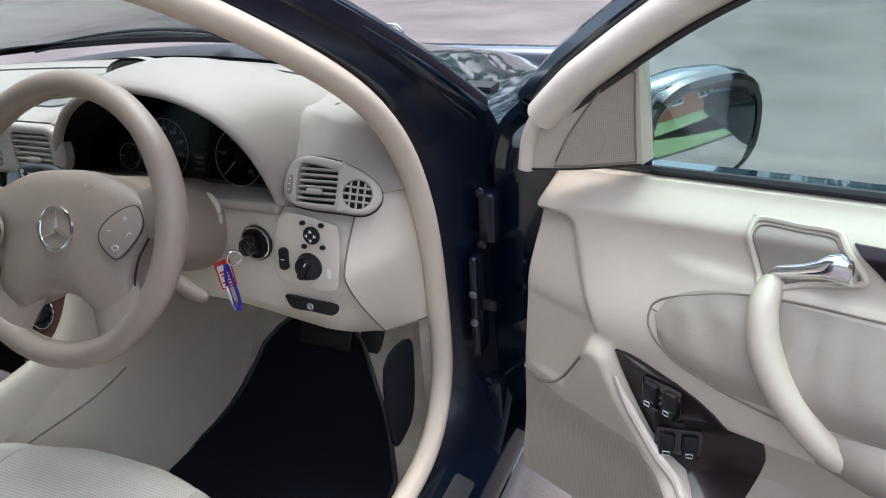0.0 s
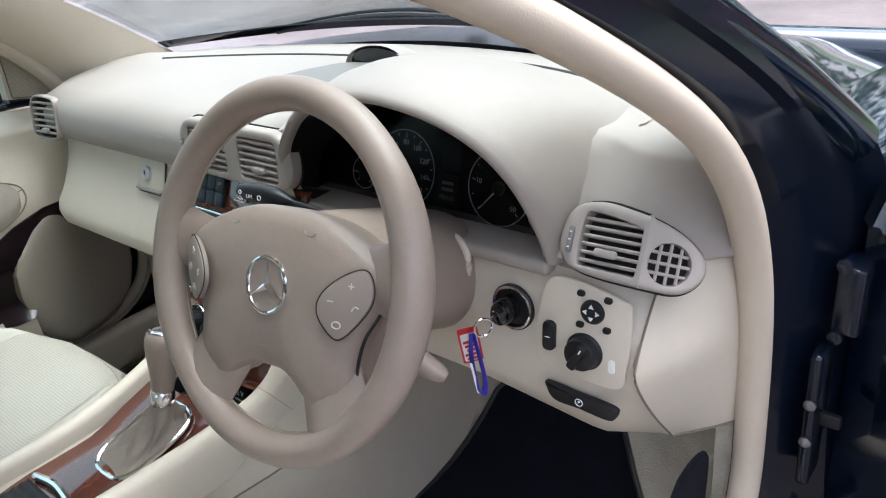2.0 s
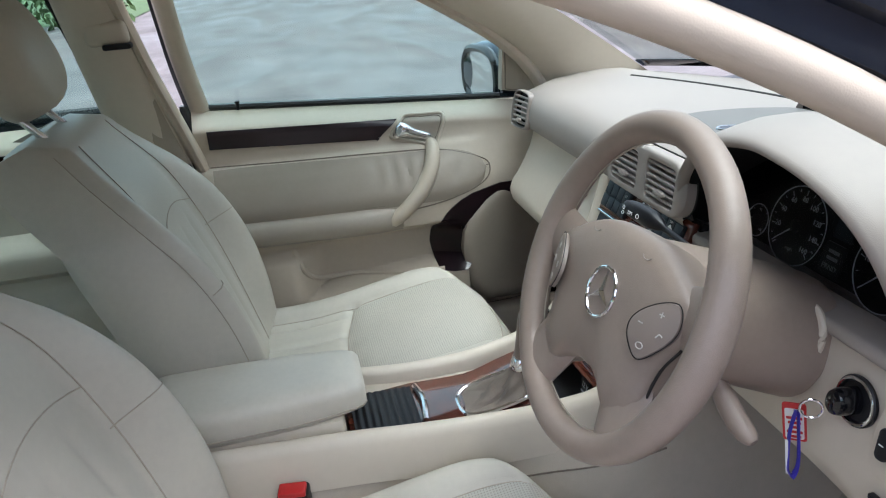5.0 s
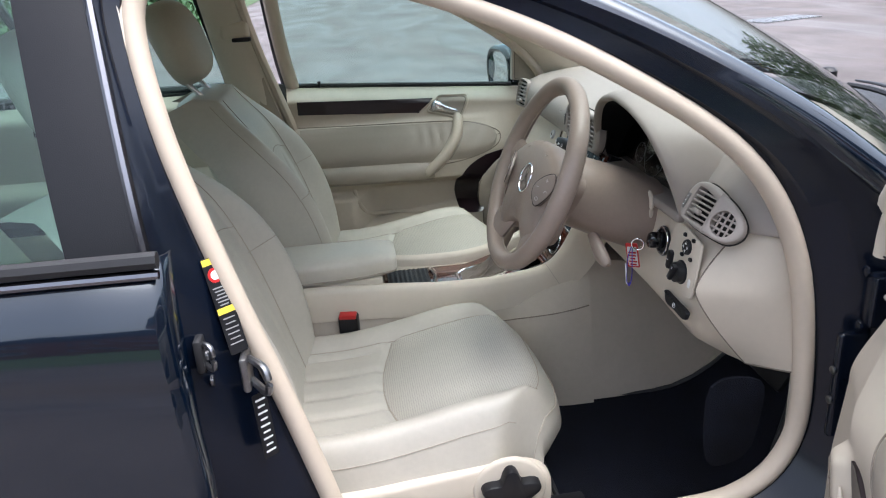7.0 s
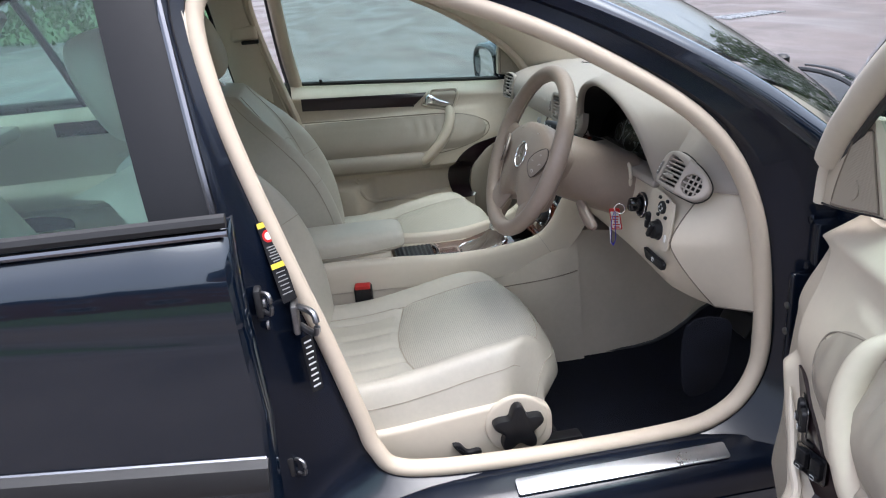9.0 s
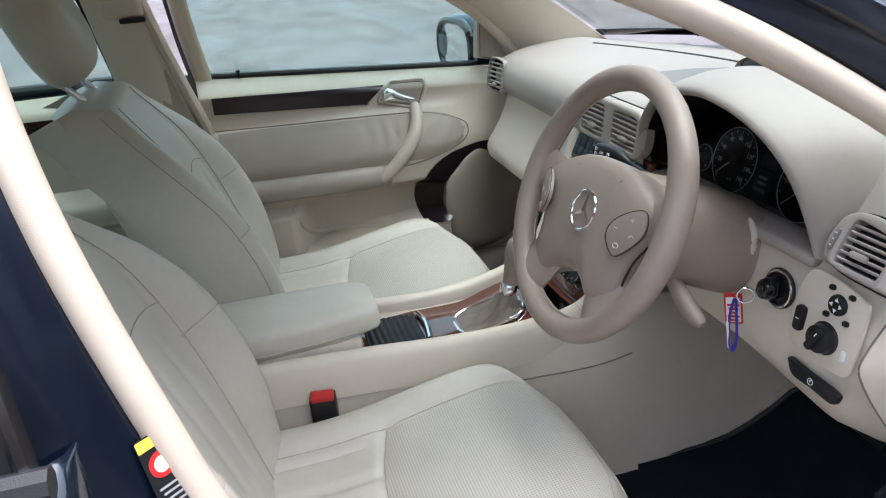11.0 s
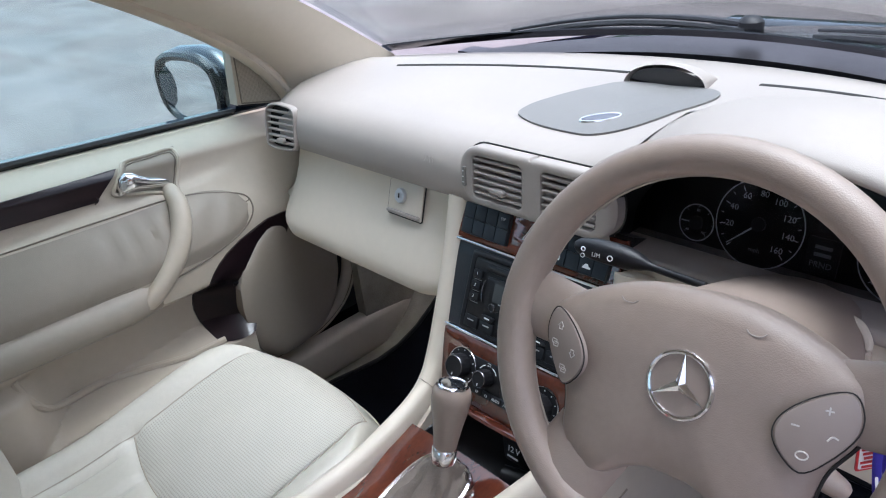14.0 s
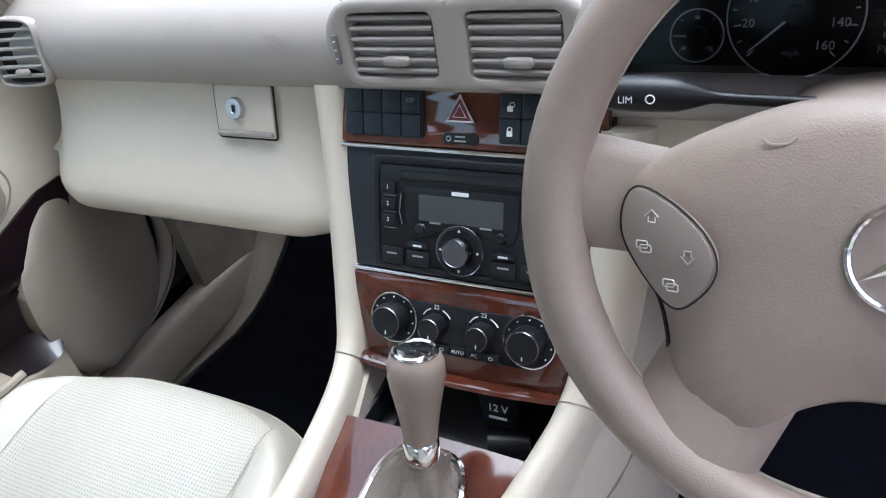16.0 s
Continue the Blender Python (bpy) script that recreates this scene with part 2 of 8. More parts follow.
def tube(pts, r, n=12, closed=False, flat=1.0, up=(0, 0, 1), bm=None):
    """A round or flattened bar along a line; r is a radius or one a point."""
    P = [Vector(p) for p in pts]
    L = len(P)
    rings = []
    for i in range(L):
        if closed:
            d = P[(i + 1) % L] - P[i - 1]
        else:
            d = P[min(i + 1, L - 1)] - P[max(i - 1, 0)]
        d.normalize()
        u = Vector(up) - d * d.dot(Vector(up))
        if u.length < 1e-4:
            u = Vector((1, 0, 0)) - d * d.x
        u.normalize()
        s = d.cross(u)
        q = r[i] if isinstance(r, (list, tuple)) else r
        rings.append([P[i] + s * (q * math.cos(2 * math.pi * k / n)) + u * (q * flat * math.sin(2 * math.pi * k / n)) for k in range(n)])
    return loft(rings, True, True, closed, bm)


def box(c, s, bev=0.0, seg=2, m=None, bm=None):
    b2 = bmesh.new()
    bmesh.ops.create_cube(b2, size=1.0)
    bmesh.ops.scale(b2, vec=s, verts=b2.verts)
    if bev:
        bmesh.ops.bevel(b2, geom=b2.edges[:], offset=bev, segments=seg, profile=0.5, affect="EDGES")
    bmesh.ops.translate(b2, vec=c, verts=b2.verts)
    if m is not None:
        bmesh.ops.transform(b2, matrix=m, verts=b2.verts)
    return join(bm, b2)


def join(bm, b2):
    if bm is None:
        return b2
    me = bpy.data.meshes.new("tmp")
    b2.to_mesh(me)
    b2.free()
    bm.from_mesh(me)
    bpy.data.meshes.remove(me)
    return bm


def lathe(profile, m=None, n=24, bm=None):
    """A turned body: (radius, height) pairs about the z axis of m."""
    rings = [[Vector((r * math.cos(2 * math.pi * k / n), r * math.sin(2 * math.pi * k / n), h)) for k in range(n)] for r, h in profile]
    b2 = loft(rings)
    if m is not None:
        bmesh.ops.transform(b2, matrix=m, verts=b2.verts)
    return join(bm, b2)


def slab(outline, t, m=None, bev=0.0, seg=2, bm=None):
    """A plate with that outline in the xy plane of m, from z 0 to t, its upper edge rounded."""
    b2 = bmesh.new()
    lo = [b2.verts.new((p[0], p[1], 0)) for p in outline]
    rings = [lo]
    steps = [(0.0, t - bev)] + [(bev * (1 - math.cos(math.pi / 2 * k / seg)), t - bev + bev * math.sin(math.pi / 2 * k / seg)) for k in range(1, seg + 1)] if bev else [(0.0, t)]
    N = len(outline)
    area = sum(outline[i][0] * outline[(i + 1) % N][1] - outline[(i + 1) % N][0] * outline[i][1] for i in range(N))
    sg = 1 if area > 0 else -1
    nor = []
    for i in range(N):
        d = Vector((outline[(i + 1) % N][0] - outline[i - 1][0], outline[(i + 1) % N][1] - outline[i - 1][1]))
        d = d.normalized() if d.length > 1e-9 else Vector((1, 0))
        nor.append((-d.y * sg, d.x * sg))
    for ins, h in steps:
        rings.append([b2.verts.new((outline[i][0] + nor[i][0] * ins, outline[i][1] + nor[i][1] * ins, h)) for i in range(N)])
    for a, b in zip(rings, rings[1:]):
        for j in range(N):
            k = (j + 1) % N
            b2.faces.new((a[j], a[k], b[k], b[j]))
    b2.faces.new(lo[::-1])
    b2.faces.new(rings[-1])
    if m is not None:
        bmesh.ops.transform(b2, matrix=m, verts=b2.verts)
    return join(bm, b2)


def rrect(w, h, r, n=5, cx=0.0, cy=0.0):
    out = []
    for sx, sy, a0 in ((1, 1, 0), (-1, 1, 90), (-1, -1, 180), (1, -1, 270)):
        for k in range(n + 1):
            a = radians(a0 + 90 * k / n)
            out.append((cx + sx * (w / 2 - r) + r * math.cos(a), cy + sy * (h / 2 - r) + r * math.sin(a)))
    return out


def disc(r, n=32, cx=0.0, cy=0.0, ry=None):
    return [(cx + r * math.cos(2 * math.pi * k / n), cy + (ry or r) * math.sin(2 * math.pi * k / n)) for k in range(n)]


def smooth2(pts, n=6):
    return [(p.x, p.y) for p in spline([(a, b, 0) for a, b in pts], n, True)]


def ring(r, tr, m=None, n=36, k=8, bm=None, ry=None):
    pts = [Vector((r * math.cos(2 * math.pi * i / n), (ry or r) * math.sin(2 * math.pi * i / n), 0)) for i in range(n)]
    b2 = tube(pts, tr, k, True)
    if m is not None:
        bmesh.ops.transform(b2, matrix=m, verts=b2.verts)
    return join(bm, b2)


def sstep(a, b, x):
    t = min(1.0, max(0.0, (x - a) / (b - a)))
    return t * t * (3 - 2 * t)


def text_bm(s, size, m, bold=0.0):
    """Letters from the built-in font as a thin mesh, centred at m."""
    cu = bpy.data.curves.new("letters", "FONT")
    cu.body, cu.size, cu.align_x, cu.align_y = s, size, "CENTER", "CENTER"
    cu.extrude, cu.offset, cu.resolution_u = 0.0002, bold, 2
    ob = bpy.data.objects.new("letters", cu)
    me = bpy.data.meshes.new_from_object(ob)
    bm = bmesh.new()
    bm.from_mesh(me)
    bmesh.ops.transform(bm, matrix=m, verts=bm.verts)
    bpy.data.objects.remove(ob)
    bpy.data.meshes.remove(me)
    bpy.data.curves.remove(cu)
    return bm


def heightfield(f, us, vs, back=None):
    """A skin at f(u, v) over a grid; with back a closed body to that constant offset function."""
    rows = [[f(u, v) for v in vs] for u in us]
    bm = loft(rows, False, False)
    if back:
        rb = [[back(u, v) for v in vs] for u in us]
        b2 = loft(rb, False, False)
        edge = [rows[0], rb[0]], [rows[-1], rb[-1]], [[r[0] for r in rows], [r[0] for r in rb]], [[r[-1] for r in rows], [r[-1] for r in rb]]
        bm = join(bm, b2)
        for a, b in edge:
            bm = join(bm, loft([a, b], False, False))
        bmesh.ops.remove_doubles(bm, verts=bm.verts[:], dist=1e-5)
    return bm


def along(pts, y):
    """Straight-line reading of x at y from a short table."""
    for (y0, x0), (y1, x1) in zip(pts, pts[1:]):
        if y <= y1:
            return x0 + (x1 - x0) * (y - y0) / (y1 - y0)
    return pts[-1][1]


def span(a, b, n):
    return [a + (b - a) * i / n for i in range(n + 1)]

# ---- ground ----
def asphalt_material():
    m = material("wet_asphalt", (0.150, 0.128, 0.122), 0.5, vary=0.2, scale=1.2, grain=0.8, grain_scale=120, rough_vary=0.0, spec=0.15)
    nt = m.node_tree
    b = nt.nodes["Principled BSDF"]
    co, nz = nt.nodes.new("ShaderNodeTexCoord"), nt.nodes.new("ShaderNodeTexNoise")
    mp = nt.nodes.new("ShaderNodeMapping")
    mp.inputs["Scale"].default_value = (0.35, 1.1, 1.0)
    nz.inputs["Scale"].default_value, nz.inputs["Detail"].default_value, nz.inputs["Distortion"].default_value = 0.8, 6, 0.8
    rr = nt.nodes.new("ShaderNodeMapRange")
    rr.inputs["From Min"].default_value, rr.inputs["From Max"].default_value = 0.38, 0.62
    rr.inputs["To Min"].default_value, rr.inputs["To Max"].default_value = 0.62, 0.34
    nt.links.new(co.outputs["Object"], mp.inputs["Vector"])
    nt.links.new(mp.outputs[0], nz.inputs["Vector"])
    nt.links.new(nz.outputs["Fac"], rr.inputs["Value"])
    nt.links.new(rr.outputs[0], b.inputs["Roughness"])
    return m


ASPHALT = asphalt_material()
bm = bmesh.new()
g = [bm.verts.new(p) for p in ((-900, -900, 0), (900, -900, 0), (900, 900, 0), (-900, 900, 0))]
bm.faces.new(g)
finish("ground", bm, ASPHALT, None, "damp grey asphalt car park with wet patches", kind="structure", category="ground")

# ---- car body ----
CX = 0.013   # middle of the dashboard
car = thing("car", (0, 0, 0), "dark navy saloon car parked on damp asphalt", "car")

# door aperture on the driver's side: the sealing flange and the outer edge
FLANGE = [(0.712, 0.395, 0.60), (0.712, 0.360, 0.84), (0.70, 0.262, 1.012), (0.665, 0.06, 1.155), (0.62, -0.15, 1.255),
          (0.58, -0.36, 1.315), (0.575, -0.52, 1.325), (0.60, -0.592, 1.28), (0.66, -0.575, 1.12), (0.70, -0.515, 0.90),
          (0.712, -0.456, 0.70), (0.715, -0.415, 0.54), (0.715, -0.395, 0.465), (0.715, -0.340, 0.408), (0.715, -0.12, 0.386),
          (0.715, 0.18, 0.384), (0.715, 0.305, 0.405), (0.712, 0.378, 0.475)]
EDGE = [(0.815, 0.50, 0.60), (0.805, 0.505, 0.86), (0.775, 0.45, 0.99), (0.715, 0.27, 1.125), (0.65, 0.0, 1.262),
        (0.575, -0.36, 1.375), (0.57, -0.54, 1.385), (0.60, -0.645, 1.34), (0.695, -0.625, 1.13), (0.77, -0.595, 0.93),
        (0.795, -0.580, 0.70), (0.805, -0.570, 0.48), (0.815, -0.545, 0.375), (0.815, -0.30, 0.338), (0.815, -0.1, 0.332),
        (0.815, 0.2, 0.332), (0.815, 0.36, 0.345), (0.815, 0.46, 0.43)]


def side_pts(pts, s):
    return [Vector((p.x if s > 0 else -p.x, p.y, p.z)) for p in spline(pts, 7, True)]


def jamb(s):
    a, b = side_pts(FLANGE, s), side_pts(EDGE, s)
    rings = []
    for f, dx in ((-0.02, -0.03), (0.0, 0.0), (0.16, 0.004), (0.22, 0.022), (0.55, 0.026), (0.62, 0.040), (0.90, 0.045), (1.0, 0.0)):
        r = []
        for p, q in zip(a, b):
            v = p.lerp(q, f)
            base = p.x + (q.x - p.x) * f
            v.x = base - s * (f * abs(q.x - p.x)) * 0.45 + s * dx * 0.6 if f < 1 else q.x
            r.append(v)
        rings.append(r)
    return loft(rings, True, False)


part("door_jamb", jamb(1), JAMB, car, "glossy black painted door jamb")
part("door_jamb", jamb(-1), JAMB, car, "glossy black painted door jamb")
seal = part("door_seal", tube(side_pts(FLANGE, 1), 0.0165, 12, True, 1.15, (1, 0, 0)), SEAL, car, "beige rubber door seal")
part("door_seal", tube(side_pts(FLANGE, -1), 0.0155, 10, True, 1.15, (1, 0, 0)), SEAL, car, "beige rubber door seal")

# front wings, bonnet, nose
for s in (1, -1):
    rings = []
    for y in span(0.50, 2.06, 16):
        f = (y - 0.5) / 1.56
        zt = 0.925 - 0.165 * f - 0.07 * f * f
        w = 0.81 + 0.03 * math.sin(math.pi * f) - 0.10 * f ** 4
        rings.append([Vector((s * x, y, z)) for x, z in ((0.655, zt + 0.012), (0.70, zt + 0.006), (w - 0.060, zt - 0.012), (w - 0.022, zt - 0.045), (w + 0.005, zt - 0.10),
                                                         (w + 0.018, zt - 0.22), (w + 0.015, 0.52), (w - 0.005, 0.33), (w - 0.06, 0.33), (w - 0.06, zt - 0.2), (0.655, zt - 0.1))])
    part("front_wing", loft(rings), PAINT, car)


def bonnet_z(x, y):
    f = (y - 0.9) / 1.15
    return 0.940 - 0.105 * f - 0.140 * f * f - (0.065 + 0.06 * f) * (abs(x) / 0.65) ** 2.2 + 0.012 * math.exp(-((abs(x) - 0.40) / 0.06) ** 2)


xs = span(-0.648, 0.648, 36)
bonnet = part("bonnet", heightfield(lambda y, x: Vector((x, y, bonnet_z(x, y))), span(0.92, 2.02, 22), xs, lambda y, x: Vector((x, y, bonnet_z(x, y) - 0.03))), PAINT, car, "navy bonnet reflecting the pale sky")
part("nose", box((0, 2.07, 0.520), (1.46, 0.14, 0.40), 0.05, 3), PAINT, car)
M = axes((0.013, 1.70, 0.790), (1, 0, 0), (0, -0.25, 1))
bm = ring(0.036, 0.0035, M @ Matrix.Translation((0, 0.04, 0)), 30, 6)
for k in range(3):
    a = radians(90 + 120 * k)
    tip = Vector((0.035 * math.cos(a), 0.04 + 0.035 * math.sin(a), 0))
    tube([M @ Vector((0, 0.04, 0)), M @ tip], [0.006, 0.0015], 6, bm=bm)
tube([M @ Vector((0, -0.012, 0)), M @ Vector((0, 0.008, 0))], [0.012, 0.006], 10, bm=bm)
part("bonnet_star", bm, CHROME, car, "chrome ring ornament standing on the bonnet")

# cowl with louvres, and wipers
bm = heightfield(lambda y, x: Vector((x, y - 0.16 * (abs(x) / 0.66) ** 2, 0.955 - 0.05 * (y - 0.78) - 0.04 * (abs(x) / 0.66) ** 2)), span(0.78, 0.95, 4), xs,
                 lambda y, x: Vector((x, y - 0.16 * (abs(x) / 0.66) ** 2, 0.93 - 0.05 * (abs(x) / 0.66) ** 2)))
part("cowl", bm, BLACK, car, "black plastic cowl below the windscreen")
for x0, x1, dz in ((0.56, 0.10, 0.0), (-0.02, -0.50, 0.0)):
    def wz(x):
        return 0.985 - 0.035 * (abs(x) / 0.66) ** 2, 0.845 - 0.17 * (abs(x) / 0.66) ** 2
    pts = []
    for f in span(0, 1, 10):
        x = x0 + (x1 - x0) * f
        z, y = wz(x)
        pts.append((x, y + 0.02, z + 0.006 + 0.012 * math.sin(math.pi * f)))
    w = part("wiper_arm", tube(pts, [0.012 - 0.006 * f for f in span(0, 1, 10)], 8, False, 0.5), BLACK, car, "black windscreen wiper arm")
    part("wiper_blade", tube([(p[0], p[1] - 0.02, p[2] - 0.008) for p in pts], 0.006, 6), RUBBER, w)
    part("wiper_pivot", lathe([(0.022, -0.02), (0.022, 0.006), (0.014, 0.014), (0.002, 0.016)], Matrix.Translation(pts[0]), 14), BLACK, w)


# windscreen, roof, pillars
def screen_pt(u, v, off=0.0):
    """u across -1..1, v up 0..1."""
    base = Vector((u * 0.665, 0.80 - 0.235 * u * u, 0.985 - 0.02 * u * u))
    top = Vector((u * 0.545, 0.06 - 0.13 * u * u, 1.375 - 0.045 * u * u))
    p = base.lerp(top, v)
    p.z += 0.035 * math.sin(math.pi * v) * (1 - 0.3 * u * u)
    return p + Vector((0, 0.6, 0.8)) * off


us, vs = span(-1, 1, 20), span(0, 1, 10)
ws = part("windscreen", heightfield(lambda v, u: screen_pt(u, v), vs, us, lambda v, u: screen_pt(u, v, 0.005)), CLEAR, car, "clear curved windscreen")
bm = heightfield(lambda v, u: screen_pt(u, v * 0.035, -0.004), span(0, 1, 2), us, lambda v, u: screen_pt(u, v * 0.035, -0.001))
part("screen_border", bm, GLOSS_BLACK, car, "black ceramic border of the windscreen")


def roof_pt(u, v, z0):
    """u across, v from the screen (0) to the tail (1)."""
    y = 0.05 - 1.60 * v - 0.13 * u * u * (1 - v)
    w = 0.548 + 0.03 * math.sin(math.pi * v)
    return Vector((u * w, y, z0 + 0.045 * math.sin(math.pi * (0.12 + 0.78 * v)) - 0.055 * u * u))


part("roof", heightfield(lambda v, u: roof_pt(u, v, 1.375), span(0, 1, 14), us, lambda v, u: roof_pt(u * 1.02, v, 1.392)), PAINT, car)
part("headliner", heightfield(lambda v, u: roof_pt(u * 0.99, v, 1.352), span(0.0, 1, 14), us, lambda v, u: roof_pt(u * 0.99, v, 1.368)), CREAM, car, "pale cloth headliner")
for s in (1, -1):
    # pillar skins and inner trims
    out = [(0.765, 0.465, 0.962), (0.714, 0.33, 1.070), (0.658, 0.12, 1.194), (0.596, -0.11, 1.302), (0.572, -0.40, 1.39), (0.565, -0.80, 1.40), (0.58, -1.2, 1.36), (0.62, -1.55, 1.22)]
    part("roof_rail", tube([(s * x, y, z) for x, y, z in spline(out, 6)], 0.026, 12, False, 1.0), PAINT, car)
    side = spline([(0.700, 0.40, 0.82), (0.698, 0.275, 1.005), (0.662, 0.065, 1.148), (0.617, -0.145, 1.248), (0.578, -0.35, 1.308)], 6)
    rows = []
    for i, p in enumerate(side):
        f = i / (len(side) - 1)
        q = screen_pt(0.985, -0.10 + 1.08 * f, -0.012)
        row = []
        for k in span(0, 1, 8):
            v = p.lerp(q, k)
            bow = math.sin(math.pi * k)
            row.append(Vector((s * (v.x - 0.022 * bow), v.y - 0.012 * bow, v.z - 0.006 * bow)))
        rows.append(row)
    rb = [[p + Vector((s * 0.012, 0.012, 0.008)) for p in r] for r in rows]
    bm = loft(rows, False, False)
    bm = join(bm, loft([rows[0], rb[0]], False, False))
    bmesh.ops.remove_doubles(bm, verts=bm.verts[:], dist=1e-5)
    part("a_pillar_trim", bm, CREAM, car, "cream moulded windscreen pillar trim")
    if s < 0:
        part("sill_trim", box((s * 0.685, 0.14, 0.335), (0.05, 1.14, 0.10), 0.018, 3), CREAM, car, "cream plastic sill trim")
    y_k, z_k = (0.40, 0.62) if s > 0 else (0.385, 0.80)
    part("kick_panel", heightfield(lambda y, z: Vector((s * (0.672 - 0.02 * sstep(0.3, 0.7, y)), y, z)), span(y_k, 0.74, 8), span(0.29, z_k, 6), lambda y, z: Vector((s * 0.70, y, z))), CARPET, car, "beige carpeted kick panel")
    bp = [(0.70, -0.555, 0.42), (0.705, -0.575, 0.70), (0.695, -0.60, 0.92), (0.655, -0.635, 1.12), (0.595, -0.665, 1.32)]
    part("b_pillar_trim", tube([(s * x, y, z) for x, y, z in spline(bp, 6)], [0.085 - 0.03 * k / 24 for k in range(25)], 12, False, 0.35, (1, 0, 0)), CREAM, car, "cream moulded door pillar trim")
    cp = [(0.66, -1.62, 0.95), (0.63, -1.52, 1.14), (0.57, -1.36, 1.33)]
    part("c_pillar_trim", tube([(s * x, y, z) for x, y, z in spline(cp, 6)], 0.10, 10, False, 0.4, (1, 0, 0)), SPEAKER, car)
# tail: rear panel, shelf and rear screen close the cabin
part("rear_shelf", box((0, -1.62, 0.92), (1.34, 0.5, 0.04), 0.01), SPEAKER, car)
rs = heightfield(lambda v, u: Vector((u * (0.62 - 0.09 * v), -1.86 + 0.33 * v + 0.02 * (1 - u * u), 0.97 + 0.36 * v)), vs, us, lambda v, u: Vector((u * (0.62 - 0.09 * v), -1.865 + 0.33 * v, 0.975 + 0.36 * v)))
rw = part("rear_screen", rs, GLASS, car)
rw.visible_shadow = False
part("boot", box((0, -2.02, 0.68), (1.56, 0.62, 0.56), 0.08, 3), PAINT, car)

# floor pan, toe board, side walls, sills
part("floor_pan", box((0, -0.62, 0.25), (1.52, 2.5, 0.06), 0.0), CARPET, car, "beige fitted carpet")
bm = heightfield(lambda v, u: Vector((u * 0.70, 0.36 + 0.34 * v, 0.282 + 0.42 * v * v)), vs, us, lambda v, u: Vector((u * 0.70, 0.40 + 0.34 * v, 0.27 + 0.42 * v * v)))
part("toe_board", bm, CARPET, car)
part("bulkhead", box((0, 0.80, 0.66), (1.36, 0.05, 0.50)), BLACK, car)
for s in (1, -1):
    sec = spline([(0.700, 0.374, 0), (0.742, 0.380, 0), (0.770, 0.3745, 0), (0.804, 0.3615, 0), (0.820, 0.344, 0), (0.828, 0.300, 0), (0.80, 0.25, 0), (0.70, 0.25, 0)], 4)
    part("sill", loft([[Vector((s * p.x, y, p.y)) for p in sec] for y in span(0.62, -1.35, 8)]), JAMB, car, "black painted door sill")
    if s > 0:
        part("cowl_side_trim", slab([(0.40, 0.30), (0.66, 0.32), (0.70, 0.62), (0.44, 0.62)], 0.012, axes((s * 0.695, 0, 0), (0, 1, 0), (0, 0, 1)), 0.0), CARPET, car)
    part("lower_side", box((s * 0.80, -0.5, 0.24), (0.07, 2.4, 0.12), 0.02), PAINT, car)
part("side_flap", slab(smooth2([(0.25, 0.60), (0.340, 0.60), (0.345, 0.53), (0.33, 0.465), (0.30, 0.44), (0.25, 0.45)], 4), 0.006, axes((0.676, 0, 0), (0, 1, 0), (0, 0, 1)), 0.002), MAT_BLACK, car, "black flap on the kick panel")
plate = part("sill_plate", slab(rrect(0.43, 0.036, 0.006), 0.004, axes((0.787, 0.075, 0.372), (0, 1, 0), (-0.93, 0, 0.36)), 0.001), ALU, car, "brushed aluminium sill plate")

# wheels
for x, y in ((0.765, 1.36), (-0.765, 1.36), (0.765, -1.42), (-0.765, -1.42)):
    wm = axes((x, y, 0.31), (0, 1, 0), (0, 0, 1) if x > 0 else (0, 0, -1))
    wh = part("wheel", lathe([(0.20, -0.07), (0.29, -0.07), (0.31, -0.05), (0.31, 0.05), (0.29, 0.07), (0.21, 0.07), (0.20, 0.05)], wm, 36), RUBBER, car, "black road tyre")
    part("rim", lathe([(0.20, 0.0), (0.205, 0.055), (0.19, 0.058), (0.17, 0.03), (0.06, 0.045), (0.03, 0.055), (0.002, 0.055)], wm, 30), ALU, wh, "silver alloy rim")

# hinge pillar fittings: two hinges and the check strap
for z in (0.79, 0.43):
    h = part("door_hinge", box((0.79, 0.455, z), (0.03, 0.05, 0.085), 0.006), JAMB, car, "black door hinge")
    part("hinge_pin", lathe([(0.006, -0.035), (0.006, 0.035), (0.004, 0.04)], Matrix.Translation((0.80, 0.436, z)), 10), JAMB, h)
    for dz in (-0.045, 0.045):
        part("hinge_bolt", lathe([(0.009, 0), (0.008, 0.003), (0.005, 0.004), (0.001, 0.004)], axes((0.782, 0.430, z + dz), (1, 0, 0), (0, 0, 1)), 8), JAMB, h)
chk = part("check_strap", box((0.787, 0.430, 0.632), (0.03, 0.010, 0.018), 0.003), BLACK, car, "steel door check strap")
part("strap_housing", box((0.772, 0.43, 0.635), (0.016, 0.05, 0.19), 0.007, 3), JAMB, car)
for dz in (-0.027, 0.027):
    part("strap_bolt", lathe([(0.007, 0), (0.007, 0.003), (0.005, 0.004), (0.001, 0.004)], axes((0.772, 0.405, 0.637 + dz), (1, 0, 0), (0, 0, 1)), 14), STEEL, chk)
